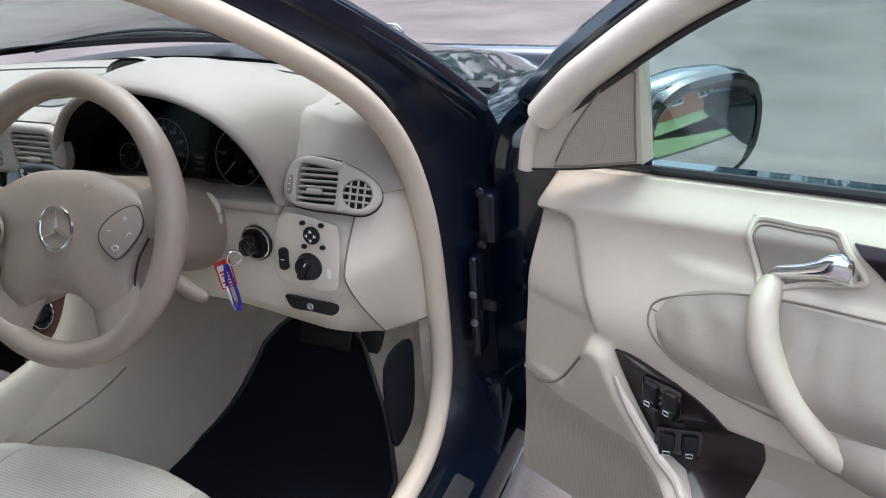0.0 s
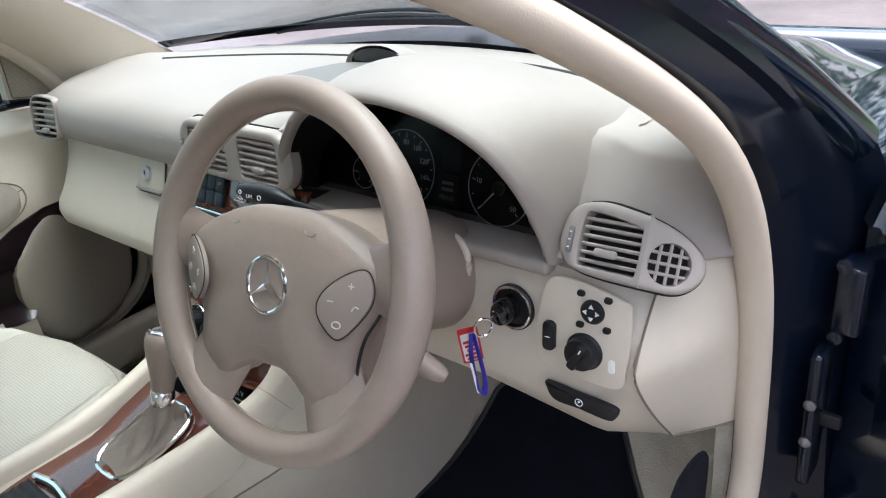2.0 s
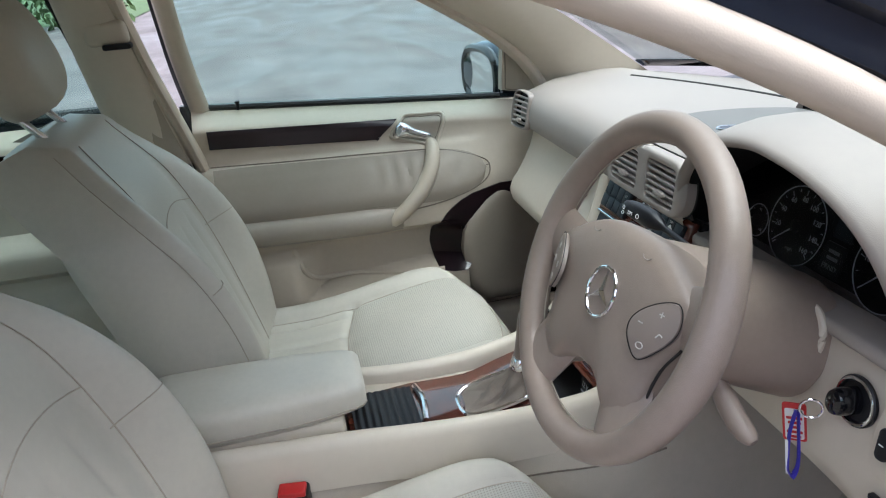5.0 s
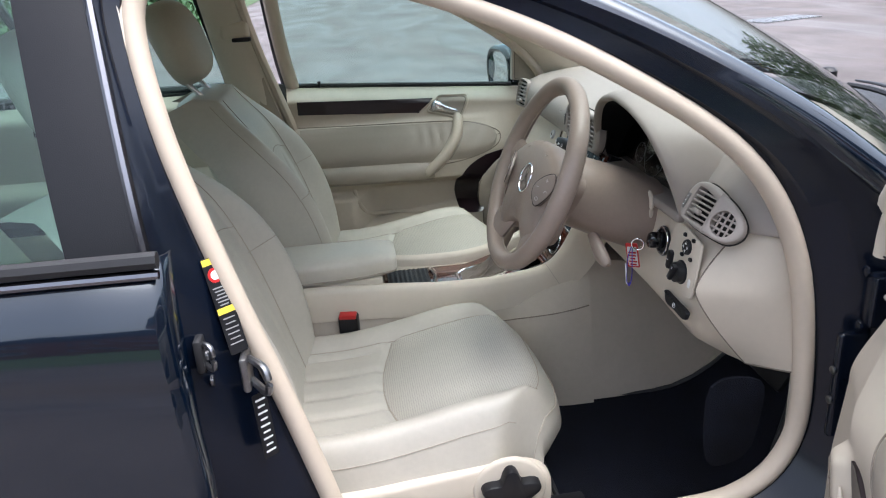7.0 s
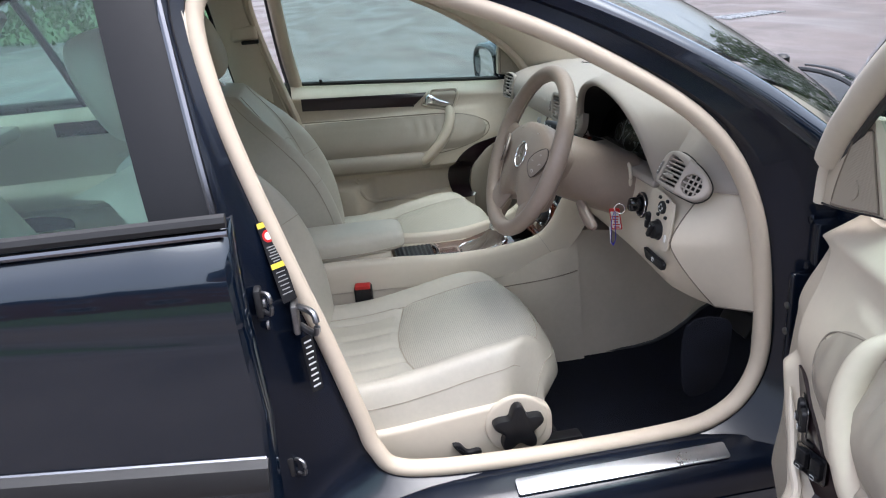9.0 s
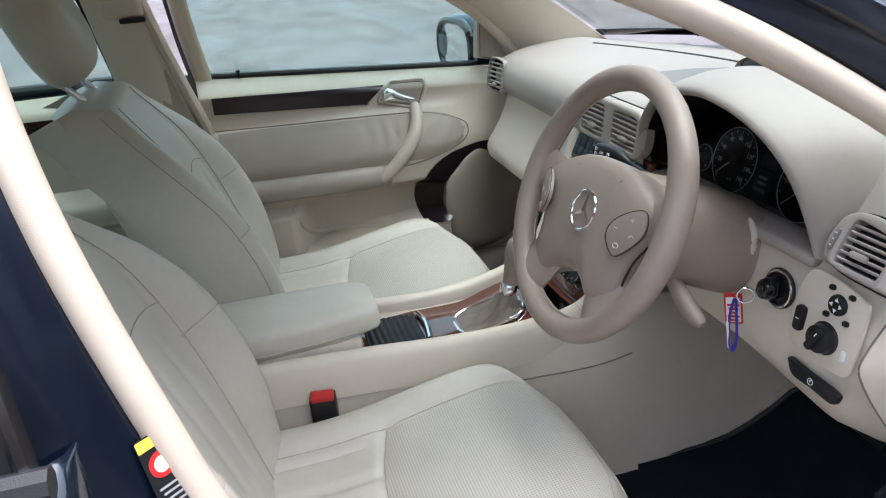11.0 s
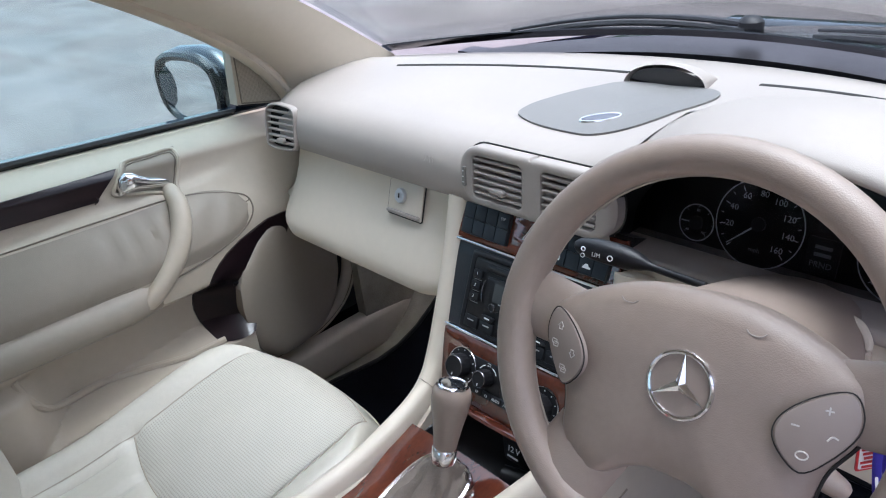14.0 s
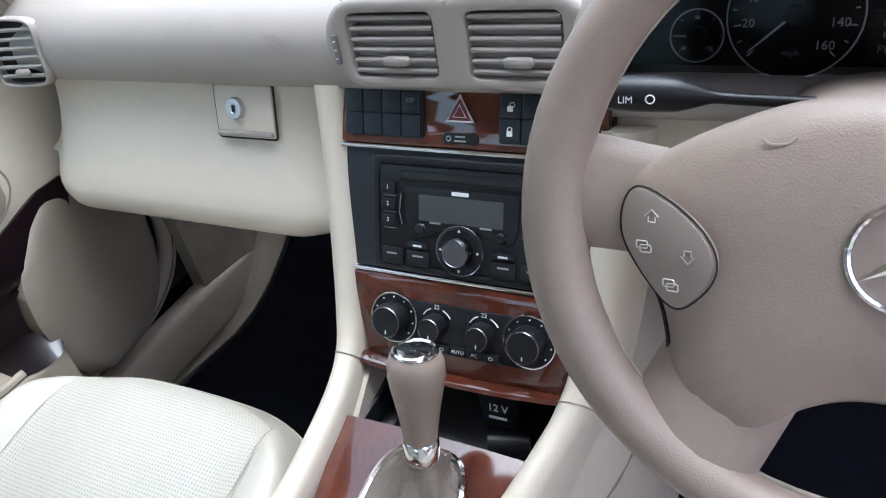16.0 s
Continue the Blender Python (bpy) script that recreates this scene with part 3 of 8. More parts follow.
# latch striker, labels and screws on the driver's door jamb
lt = part("latch_striker", box((0.742, -0.500, 0.775), (0.05, 0.012, 0.055), 0.005), STEEL, car, "steel door latch striker")
part("striker_loop", tube(spline([(0.745, -0.494, 0.757), (0.785, -0.468, 0.757), (0.785, -0.468, 0.793), (0.745, -0.494, 0.793)], 5), 0.006, 8), STEEL, lt)
rl = part("rear_latch", box((0.770, -0.553, 0.822), (0.03, 0.012, 0.050), 0.004), RUBBER, car)
part("latch_loop", tube(spline([(0.772, -0.549, 0.806), (0.790, -0.534, 0.806), (0.790, -0.534, 0.838), (0.772, -0.549, 0.838)], 5), 0.004, 8), STEEL, rl)
hg = part("check_bracket", box((0.770, -0.548, 0.500), (0.03, 0.012, 0.040), 0.004), RUBBER, car)
part("bracket_loop", tube(spline([(0.772, -0.545, 0.487), (0.790, -0.525, 0.487), (0.790, -0.525, 0.513), (0.772, -0.545, 0.513)], 5), 0.0035, 8), STEEL, hg)
for z in (0.775, 0.815):
    part("jamb_screw", lathe([(0.008, 0), (0.008, 0.004), (0.003, 0.006), (0.001, 0.006)], axes((0.764, -0.543, z), (1, 0, 0), (0, 0, 1)), 10), STEEL, car)
LM = axes((0.727, -0.518, 0.872), (-0.62, 0.78, 0.0), (-0.22, -0.22, 1.0)) @ Matrix.Scale(0.84, 4)
lab = part("warning_label", slab(rrect(0.034, 0.17, 0.004), 0.0012, LM), BLACK, car, "black warning label with a red roundel and yellow bands")
for v in (0.078, -0.008):
    part("label_band", slab(rrect(0.033, 0.011, 0.001, 2, 0, v), 0.0004, LM @ Matrix.Translation((0, 0, 0.0013))), YELLOW, lab)
part("label_roundel", slab(disc(0.013, 24, 0, 0.054), 0.0004, LM @ Matrix.Translation((0, 0, 0.0013))), RED, lab)
part("label_symbol", slab(disc(0.008, 20, 0, 0.054), 0.0004, LM @ Matrix.Translation((0, 0, 0.0018))), WHITE, lab)
for k in range(6):
    part("text_bar", slab(rrect(0.024 - 0.004 * (k % 3), 0.0022, 0.0004, 1, 0, 0.032 - 0.006 * k), 0.0003, LM @ Matrix.Translation((0, 0, 0.0013))), GREY_PRINT, lab)
    part("text_bar", slab(rrect(0.025 - 0.003 * ((k + 1) % 3), 0.0022, 0.0004, 1, 0, -0.022 - 0.009 * k), 0.0003, LM @ Matrix.Translation((0, 0, 0.0013))), GREY_PRINT, lab)
LM2 = axes((0.762, -0.484, 0.690), (-0.62, 0.78, 0.0), (-0.02, -0.14, 1.0)) @ Matrix.Scale(0.8, 4)
lab2 = part("tyre_label", slab(rrect(0.030, 0.13, 0.003), 0.001, LM2), BLACK, car, "black label with white print bars")
for k in range(9):
    part("text_bar", slab(rrect(0.020 - 0.005 * (k % 2), 0.004, 0.0006, 1, 0, 0.052 - 0.013 * k), 0.0003, LM2 @ Matrix.Translation((0, 0, 0.0011))), PRINT, lab2)

# interior rear-view mirror
rv = thing("rear_view_mirror", (0, 0.08, 1.31), "dark rear-view mirror under the windscreen's upper edge", "mirror")
RM = axes((0.0, 0.05, 1.27), (1, 0.12, 0), (0, 0.15, 1))
part("housing", slab(rrect(0.25, 0.065, 0.028), 0.03, RM @ Matrix.Translation((0, 0, -0.03)), 0.0), BLACK, rv)
part("mirror_glass", slab(rrect(0.24, 0.056, 0.024), 0.002, RM), MIRROR, rv)
part("stalk", tube([(0, 0.07, 1.28), (0, 0.12, 1.33)], 0.012, 8), BLACK, rv)

# ---- doors ----
# Door axes: x inboard, y rearwards from the hinge, z up.
SIDE = {"driver": True}


def belt_z(u):
    return 0.905 + 0.05 * (u - 0.28) / 0.70


def pod_edge(z):
    f = min(1.0, max(0.0, (z - 0.525) / 0.18))
    return 0.440 - 0.145 * f - 0.02 * math.sin(math.pi * f)


def door_w(u, z):
    """How far the inner trim stands inboard of the hinge line."""
    b = belt_z(u)
    w = 0.045 + 0.050 * sstep(b + 0.004, b - 0.040, z) + 0.065 * sstep(0.87, 0.72, z)
    w += 0.010 * sstep(0.840, 0.826, z) * sstep(0.32, 0.40, u)                                   # padded insert
    w -= 0.060 * sstep(0.655, 0.620, z) * sstep(0.36, 0.50, u)                                   # hollow below the arm rest
    rim = 0.552 - 0.10 * (u - 0.40)
    rear = sstep(0.74, 0.84, u) * sstep(0.655, 0.60, z)
    w += 0.070 * max(sstep(rim + 0.010, rim - 0.022, z) * sstep(0.36, 0.46, u), rear)            # map pocket
    e_ = 0.268 - 0.45 * abs(z - 0.72) if z < 0.72 else 0.268 - 0.62 * (z - 0.72)
    near = max(0.0, min(1.0, (e_ - u) / 0.15))
    hinge = sstep(e_ + 0.004, e_ - 0.018, u) * sstep(0.852, 0.836, z) * sstep(0.596, 0.612, z) * (1.0 if SIDE["driver"] else 0.0)
    w -= (0.013 + 0.030 * near) * hinge                                                            # hollow by the hinge
    near = max(0.0, min(1.0, (pod_edge(z) - u) / (pod_edge(z) - 0.12)))
    w += (0.024 - 0.058 * near ** 1.3 if SIDE["driver"] else -0.10) * (sstep(pod_edge(z) + 0.004, pod_edge(z) - 0.022, u) if SIDE["driver"] else sstep(pod_edge(z) - 0.025, pod_edge(z) - 0.05, u)) * sstep(0.715, 0.690, z) * (1 - hinge) * (1 - 0.35 * sstep(0.52, 0.40, z))   # speaker pod
    w -= 0.022 * sstep(0.128, 0.118, u) ** 2 + 0.02 * sstep(0.20, 0.13, u) * sstep(0.84, 0.87, z)
    return w


def ring_rows(L, R, z0, z1, rows, cols, off):
    out = []
    for z in span(z0, z1, rows):
        a, b = L(z), R(z)
        out.append([Vector((door_w(a + (b - a) * k / cols, z) + off, a + (b - a) * k / cols, z)) for k in range(cols + 1)])
    return out


def trim_patch(L, R, z0, z1, off, rows=14, cols=14, thick=0.006):
    top = ring_rows(L, R, z0, z1, rows, cols, off)
    bot = ring_rows(L, R, z0, z1, rows, cols, off - thick)
    bm = loft(top, False, False)
    bm = join(bm, loft(bot, False, False))
    for a, b in ((top[0], bot[0]), (top[-1], bot[-1]), ([r[0] for r in top], [r[0] for r in bot]), ([r[-1] for r in top], [r[-1] for r in bot])):
        bm = join(bm, loft([a, b], False, False))
    bmesh.ops.remove_doubles(bm, verts=bm.verts[:], dist=1e-5)
    return bm


def on_trim(u, z, off=0.0):
    return Vector((door_w(u, z) + off, u, z))


def seam_on(pts, r=0.0016, off=0.0005, n=8):
    return tube([on_trim(p.x, p.y, off) for p in spline([(a, b, 0) for a, b in pts], n)], r, 6)


def build_door(name, at, mirror, label, driver):
    SIDE["driver"] = driver
    d = thing(name, at, label, "car door", local=True)

    def P(nm, bm, mt, lab="", parent=None, angle=38):
        if mirror:
            bmesh.ops.scale(bm, vec=(-1, 1, 1), verts=bm.verts)
        return part(nm, bm, mt, parent or d, lab, angle)

    def z_low(u):
        return 0.365 + 0.05 * sstep(0.80, 1.0, u)

    # inner trim
    us_, vs_ = span(0.118, 1.005, 180), span(0, 1, 120)

    def fz(u, v):
        lo = z_low(u) + 0.17 * sstep(0.36, 0.15, u) ** 1.3
        hi = belt_z(u)
        return lo + (hi - lo) * v
    P("inner_trim", heightfield(lambda u, v: on_trim(u, fz(u, v)), us_, vs_, lambda u, v: Vector((0.03, u, fz(u, v)))), DOOR_TRIM, "cream padded door trim")
    # outer skin and frame
    rows = []
    for u in span(0.0, 1.03, 12):
        rows.append([Vector((w, u, z)) for w, z in ((0.030, belt_z(u) + 0.012), (-0.004, belt_z(u) + 0.010), (-0.028, belt_z(u) - 0.06), (-0.045, 0.78), (-0.047, 0.70),
                                                    (-0.052, 0.50), (-0.040, 0.36), (0.02, 0.345), (0.035, 0.38), (0.030, 0.70))])
    P("outer_skin", loft(rows), PAINT, "navy painted door skin")
    fr = [(0.092, 0.138, 0.985), (0.095, 0.172, 1.020), (0.098, 0.215, 1.058), (0.106, 0.345, 1.15), (0.120, 0.515, 1.235), (0.135, 0.72, 1.305), (0.150, 0.90, 1.335), (0.150, 1.0, 1.34)]
    top = spline(fr, 8)
    P("window_frame", tube(top, 0.024, 12, False, 1.15, (1, 0, 0)), CREAM, "cream window frame lining")
    P("frame_skin", tube([Vector((p.x - 0.016, p.y - 0.026, p.z + 0.020)) for p in spline([(0.030, 0.035, 0.850), (0.040, 0.060, 0.912), (0.048, 0.110, 0.960), top[0]], 5)[:-1] + top], 0.021, 8, False, 1.2, (1, 0, 0)), PAINT)
    P("frame_rubber", tube([Vector((p.x - 0.004, p.y + 0.018, p.z - 0.021)) for p in top], 0.006, 6), RUBBER)
    rear_post = spline([(0.030, 0.985, 0.955), (0.065, 1.005, 1.10), (0.135, 1.02, 1.34)], 8)
    P("rear_post", tube(rear_post, 0.022, 10, False, 0.8, (1, 0, 0)), CREAM)
    P("post_skin", tube([Vector((p.x - 0.024, p.y + 0.012, p.z)) for p in rear_post], 0.022, 8), RUBBER)

    # side glass
    def top_z(u):
        for a, b in zip(top, top[1:]):
            if a.y <= u <= b.y:
                f = (u - a.y) / max(1e-6, b.y - a.y)
                return a.z + (b.z - a.z) * f, a.x + (b.x - a.x) * f
        return top[-1].z, top[-1].x

    def gp(u, v, o):
        tz, tx = top_z(u)
        z0 = belt_z(u) - 0.01
        return Vector((0.012 + (tx - 0.006 - 0.012) * v ** 1.2 + o, u, z0 + (tz - z0) * v))
    gl = P("window_glass", heightfield(lambda u, v: gp(u, v, 0), span(0.268, 0.995, 20), span(0, 1, 8), lambda u, v: gp(u, v, -0.004)), GLASS, "green-tinted side glass, closed")
    P("waist_rubber", tube([(0.030, u, belt_z(u) + 0.008) for u in span(0.27, 0.99, 10)], 0.006, 6), RUBBER)

    # mirror triangle with its tweeter
    sail = spline([(0.104, 0.902, 0), (0.114, 0.955, 0), (0.150, 1.010, 0), (0.212, 1.070, 0)], 6)

    def sail_pt(p, f, o):
        u = p.x + (0.272 - p.x) * f
        return Vector((0.094 - 0.034 * f + 0.010 * math.sin(math.pi * min(1, f * 1.1)) + 0.16 * max(0, p.y - 0.90) * f + o, u, p.y + 0.026 * f * max(0.0, 1 - (p.y - 0.902) / 0.15)))
    rows = [[sail_pt(p, f, 0.0) for f in span(0, 1, 8)] for p in sail]
    rb = [[sail_pt(p, f, -0.03) for f in span(0, 1, 8)] for p in sail]
    bm = loft(rows, False, False)
    for a, b in ((rows[0], rb[0]), (rows[-1], rb[-1]), ([r[0] for r in rows], [r[0] for r in rb]), ([r[-1] for r in rows], [r[-1] for r in rb])):
        bm = join(bm, loft([a, b], False, False))
    bmesh.ops.remove_doubles(bm, verts=bm.verts[:], dist=1e-5)
    tri = P("tweeter_cover", bm, DOOR_TRIM, "cream triangular speaker cover with a perforated grille")
    gr_ = []
    for p in sail[1:-2]:
        f0 = 0.30 + 0.36 * (p.y - 0.902) / 0.168
        gr_.append([sail_pt(p, f0 + (0.955 - f0) * k / 10, 0.0022) for k in range(11)])
    P("grille", loft(gr_, False, False), GRILLE, "perforated beige speaker grille", tri)
    P("grille_edge", tube([r[0] for r in gr_] + gr_[-1][1:-1] + [r[-1] for r in gr_[::-1]] + gr_[0][1:-1][::-1], 0.0014, 6, True), DOOR_SEAM, "", tri)
    P("cover_rim", tube([sail_pt(p, 0.03, 0.0) for p in sail], 0.012, 10), CREAM, "", tri)
    P("cover_seam", tube([sail_pt(sail[0], f, 0.002) for f in span(0, 1, 8)], 0.0015, 6), GAP, "", tri)
    M_ = axes((0.088, 0.205, 0.960), (-0.2, 1, 0), (0.1, 0, 1))
    P("tweeter_ring", ring(0.024, 0.0012, M_, 24, 6), SPEAKER, "", tri)

    # wood strip, pull cup and lever
    def wl(u):
        return 0.848 + 0.030 * (u - 0.50) / 0.48

    def wh(u):
        return 0.893 + 0.026 * (u - 0.50) / 0.48
    rows = [[on_trim(u, wl(u) + (wh(u) - wl(u)) * k / 6, 0.0035) for k in range(7)] for u in span(0.56, 0.975, 14)]
    for k in range(7):
        z = wl(0.55) + (wh(0.55) - wl(0.55)) * k / 6
        rows[0][k] = on_trim(0.596 - 0.055 * k / 6, z, 0.0035)
    rb = [[p - Vector((0.012, 0, 0)) for p in r] for r in rows]
    bm = loft(rows, False, False)
    for a, b in ((rows[0], rb[0]), (rows[-1], rb[-1]), ([r[0] for r in rows], [r[0] for r in rb]), ([r[-1] for r in rows], [r[-1] for r in rb])):
        bm = join(bm, loft([a, b], False, False))
    bmesh.ops.remove_doubles(bm, verts=bm.verts[:], dist=1e-5)
    P("wood_strip", bm, PANEL, "dark polished wood strip")
    def cup_l(z):
        return 0.463 - 0.035 * (z - 0.83) / 0.06

    def cup_r(z):
        return min(0.463 + 0.1 * (z - 0.8285) / 0.028, 0.563 - 0.037 * (z - 0.857) / 0.043)
    # no hollow here: the darker colour stands in for the recess's shade
    cup = P("handle_cup", trim_patch(cup_l, cup_r, 0.831, 0.897, 0.0012, 16, 14, 0.004), SHADED_DOOR_LEATHER, "flat patch with the lever recess's shade in its colour")
    cup_o = smooth2([(0.463, 0.829), (0.449, 0.840), (0.434, 0.870), (0.429, 0.890), (0.440, 0.8965), (0.480, 0.898), (0.518, 0.900), (0.532, 0.893), (0.556, 0.867), (0.560, 0.857), (0.548, 0.851), (0.505, 0.840)], 5)
    P("cup_rim", tube([on_trim(a, b, 0.002) for a, b in cup_o], 0.0042, 8, True, 1.0, (1, 0, 0)), DOOR_TRIM, "rounded rim of the lever recess", cup)
    P("cup_edge", tube([on_trim(0.496 + (a - 0.496) * 0.90, 0.866 + (b - 0.866) * 0.87, 0.0022) for a, b in cup_o], 0.0012, 6, True, 1.0, (1, 0, 0)), DOOR_SEAM, "", cup)
    wb = door_w(0.47, 0.870)
    plate = [(0.553, 0.858, 0.008, 0.006), (0.547, 0.867, 0.0155, 0.011), (0.536, 0.873, 0.0175, 0.016), (0.524, 0.872, 0.0150, 0.018), (0.513, 0.866, 0.0115, 0.018), (0.498, 0.859, 0.0095, 0.017), (0.482, 0.853, 0.0090, 0.015), (0.470, 0.849, 0.0085, 0.014), (0.464, 0.847, 0.0065, 0.013), (0.462, 0.846, 0.002, 0.012)]
    P("door_lever", loft([[Vector((wb + o + 0.5 * h * math.sin(t_), a, b + h * math.cos(t_))) for t_ in [2 * math.pi * j / 12 for j in range(12)]] for a, b, h, o in plate]), CHROME, "chrome door release lever", cup)

    # seams of the padded insert, arm rest and pocket
    P("insert_seam", seam_on([(0.98, 0.838), (0.80, 0.832), (0.60, 0.827), (0.45, 0.818), (0.355, 0.790), (0.335, 0.765), (0.36, 0.735), (0.45, 0.705), (0.56, 0.69)]), DOOR_SEAM)
    rows, rb = [], []
    for u in span(0.345, 0.975, 70):
        t_ = min(1.0, (u - 0.345) / 0.13)
        zl_, zh_ = 0.768 - 0.062 * math.sqrt(t_ * (2 - t_)), 0.770 + 0.050 * math.sqrt(t_ * (2 - t_)) + 0.012 * sstep(0.5, 0.95, u)
        row = []
        for k in range(17):
            z = zl_ + (zh_ - zl_) * k / 16
            fold = 0.0042 * math.sin(120 * u + 70 * z + 5 * noise.noise(Vector((u * 9, z * 14, 2.0)))) * math.exp(-((u - 0.50) / 0.13) ** 2) * sstep(0.72, 0.79, z)
            edge_ = min(1.0, 4.0 * min(k, 16 - k) / 16)
            row.append(on_trim(u, z, 0.001 + 0.004 * edge_ + fold * edge_))
        rows.append(row)
    # insert and arm rest: shade of the lower door is put into the leather colour
    P("insert_pad", loft(rows, False, False), SHADED_DOOR_LEATHER, "creased cream leather insert, darkened for shade")
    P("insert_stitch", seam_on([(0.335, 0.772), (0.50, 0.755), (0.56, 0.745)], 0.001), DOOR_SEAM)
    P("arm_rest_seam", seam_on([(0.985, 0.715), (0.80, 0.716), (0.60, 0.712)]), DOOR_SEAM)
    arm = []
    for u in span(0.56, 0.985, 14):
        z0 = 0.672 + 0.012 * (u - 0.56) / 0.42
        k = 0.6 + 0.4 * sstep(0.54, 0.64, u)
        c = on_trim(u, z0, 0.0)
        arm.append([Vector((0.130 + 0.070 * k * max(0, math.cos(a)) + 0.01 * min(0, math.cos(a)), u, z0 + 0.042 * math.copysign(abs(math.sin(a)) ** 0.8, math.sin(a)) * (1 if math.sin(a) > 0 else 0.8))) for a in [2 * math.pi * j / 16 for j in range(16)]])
    P("arm_rest", loft(arm), SHADED_DOOR_LEATHER, "cream leather arm rest, darkened for shade")
    grip = [(0.105, 0.468, 0.830), (0.135, 0.470, 0.814), (0.158, 0.484, 0.777), (0.170, 0.511, 0.737), (0.172, 0.545, 0.702), (0.168, 0.580, 0.674), (0.145, 0.608, 0.658)]
    P("pull_grip", tube(spline(grip, 6), [0.015 + 0.004 * math.sin(math.pi * k / 36) for k in range(37)], 12, False, 1.25, (1, 0, 0.3)), DOOR_TRIM, "cream curved pull grip")

    # dark switch panel beside the speaker pod
    sp_h = 0.175 if driver else 0.198

    def Lz(z):
        return pod_edge(z) + 0.003 if driver else pod_edge(z) - 0.020

    def Rz(z):
        f = min(1.0, max(0.0, (z - 0.53) / sp_h))
        return max(Lz(z) + 0.004, 0.315 + 0.180 * max(0.0, 1 - f ** 3) ** 0.55 - 0.045 * max(0, 0.3 - f))
    sp = P("switch_panel", trim_patch(Lz, Rz, 0.53, 0.53 + sp_h, 0.004), PANEL, "dark plum polished switch panel")
    spots = ((0.372, 0.664, True), (0.396, 0.598, True), (0.394, 0.631, False)) if driver else ((0.41, 0.625, False),)
    for u, z, pair in spots:
        c = on_trim(u, z, 0.0045)
        Ms = axes(c, on_trim(u + 0.004, z) - on_trim(u - 0.004, z), on_trim(u, z + 0.004) - on_trim(u, z - 0.004))
        if not pair:
            k = P("lock_button", slab(rrect(0.016, 0.009, 0.003), 0.004, Ms, 0.0015), BLACK, "black lock button", sp)
            continue
        well = P("switch_well", slab(rrect(0.060, 0.046, 0.006), 0.002, Ms, 0.0008), GLOSS_BLACK, "black switch surround", sp)
        for dx in (-0.0145, 0.0145):
            k = P("window_switch", slab(rrect(0.021, 0.030, 0.005, 4, dx, 0.002), 0.009, Ms, 0.004), BLACK, "black window switch", sp)
            P("switch_lip", slab(rrect(0.019, 0.010, 0.003, 4, dx, -0.011), 0.0115, Ms, 0.003), BLACK, "", sp)
            P("switch_mark", tube([Ms @ Vector((a, b, 0.0117)) for a, b in rrect(0.008, 0.006, 0.001, 2, dx, -0.011)], 0.0005, 5, True), PRINT, "", sp)
    # lock pin
    P("lock_pin", lathe([(0.004, 0), (0.004, 0.014), (0.006, 0.016), (0.006, 0.020), (0.002, 0.022)], Matrix.Translation((0.045, 0.90, belt_z(0.90) + 0.002)), 10), BLACK, "black lock pin")
    # lower edge rail of the trim
    rim_pts = [(0.470, 0.532), (0.55, 0.527), (0.68, 0.531), (0.775, 0.540), (0.808, 0.580), (0.824, 0.630)] if not driver else [(0.475, 0.528), (0.55, 0.520), (0.62, 0.513), (0.70, 0.505)]
    rim_at = [on_trim(a, b, 0.0) for a, b in rim_pts]
    P("pocket_rim", tube(spline(rim_at, 8), 0.007, 8), DOOR_TRIM, "cream rim of the map pocket")
    if not driver:
        tl = ((0.420, 0.170), (0.428, 0.140), (0.445, 0.112), (0.475, 0.094), (0.52, 0.084), (0.575, 0.079), (0.62, 0.086), (0.66, 0.106), (0.69, 0.136), (0.715, 0.180), (0.722, 0.205))
        tr = ((0.420, 0.235), (0.435, 0.280), (0.465, 0.322), (0.52, 0.345), (0.60, 0.356), (0.68, 0.350), (0.722, 0.335))
        body = []
        for i, z in enumerate([0.420] + span(0.420, 0.722, 30) + [0.722]):
            a_, b_ = 0.50 - along(tl, z), 0.50 - along(tr, z)
            row = []
            for k in [0.0, 0.0] + span(0, 1, 20) + [1.0, 1.0]:
                u = a_ + (b_ - a_) * k
                e = min(1.0, 5 * k, 5 * (1 - k), (z - 0.420) / 0.03, (0.722 - z) / 0.03)
                row.append(Vector((0.148 + 0.24 * (u - 0.30) + 0.014 * math.sqrt(max(0.0, e * (2 - e))) + 0.006 * math.sin(math.pi * k), u, z)))
            row[0].x -= 0.06
            row[-1].x -= 0.06
            if i in (0, 32):
                for p in row:
                    p.x = 0.06
            body.append(row)
        # added black box that imitates the shadowed gap beside the pod
        P("pod_gap_shade", box((0.047, 0.27, 0.53), (0.024, 0.38, 0.40), 0.004), RUBBER, "dark box standing in for the shaded gap behind the pod")
        # beige pod, coloured darker to hold the shade below the dashboard
        P("speaker_pod", loft(body, False, False), SHADED_DOOR_LEATHER, "rounded beige speaker pod, darkened for shade", None, 70)
    if driver:
        P("speaker_grille", trim_patch(lambda z: 0.128, lambda z: pod_edge(z) - 0.030, 0.40, 0.580, 0.0015, 24, 16, 0.003), GRILLE, "perforated beige speaker grille")
        P("hollow_seam", seam_on([(0.121, 0.590), (0.165, 0.586), (0.200, 0.606), (0.228, 0.645), (0.250, 0.680)], 0.0022, 0.001), DOOR_SEAM)
        P("pod_edge", tube(spline([Vector((door_w(pod_edge(z) - 0.016, z) - 0.003, pod_edge(z) - 0.004, z)) for z in span(0.50, 0.672, 7)], 5), [0.0062 * min(1.0, (36 - k) / 10) + 0.0008 for k in range(36)], 8), CREAM)
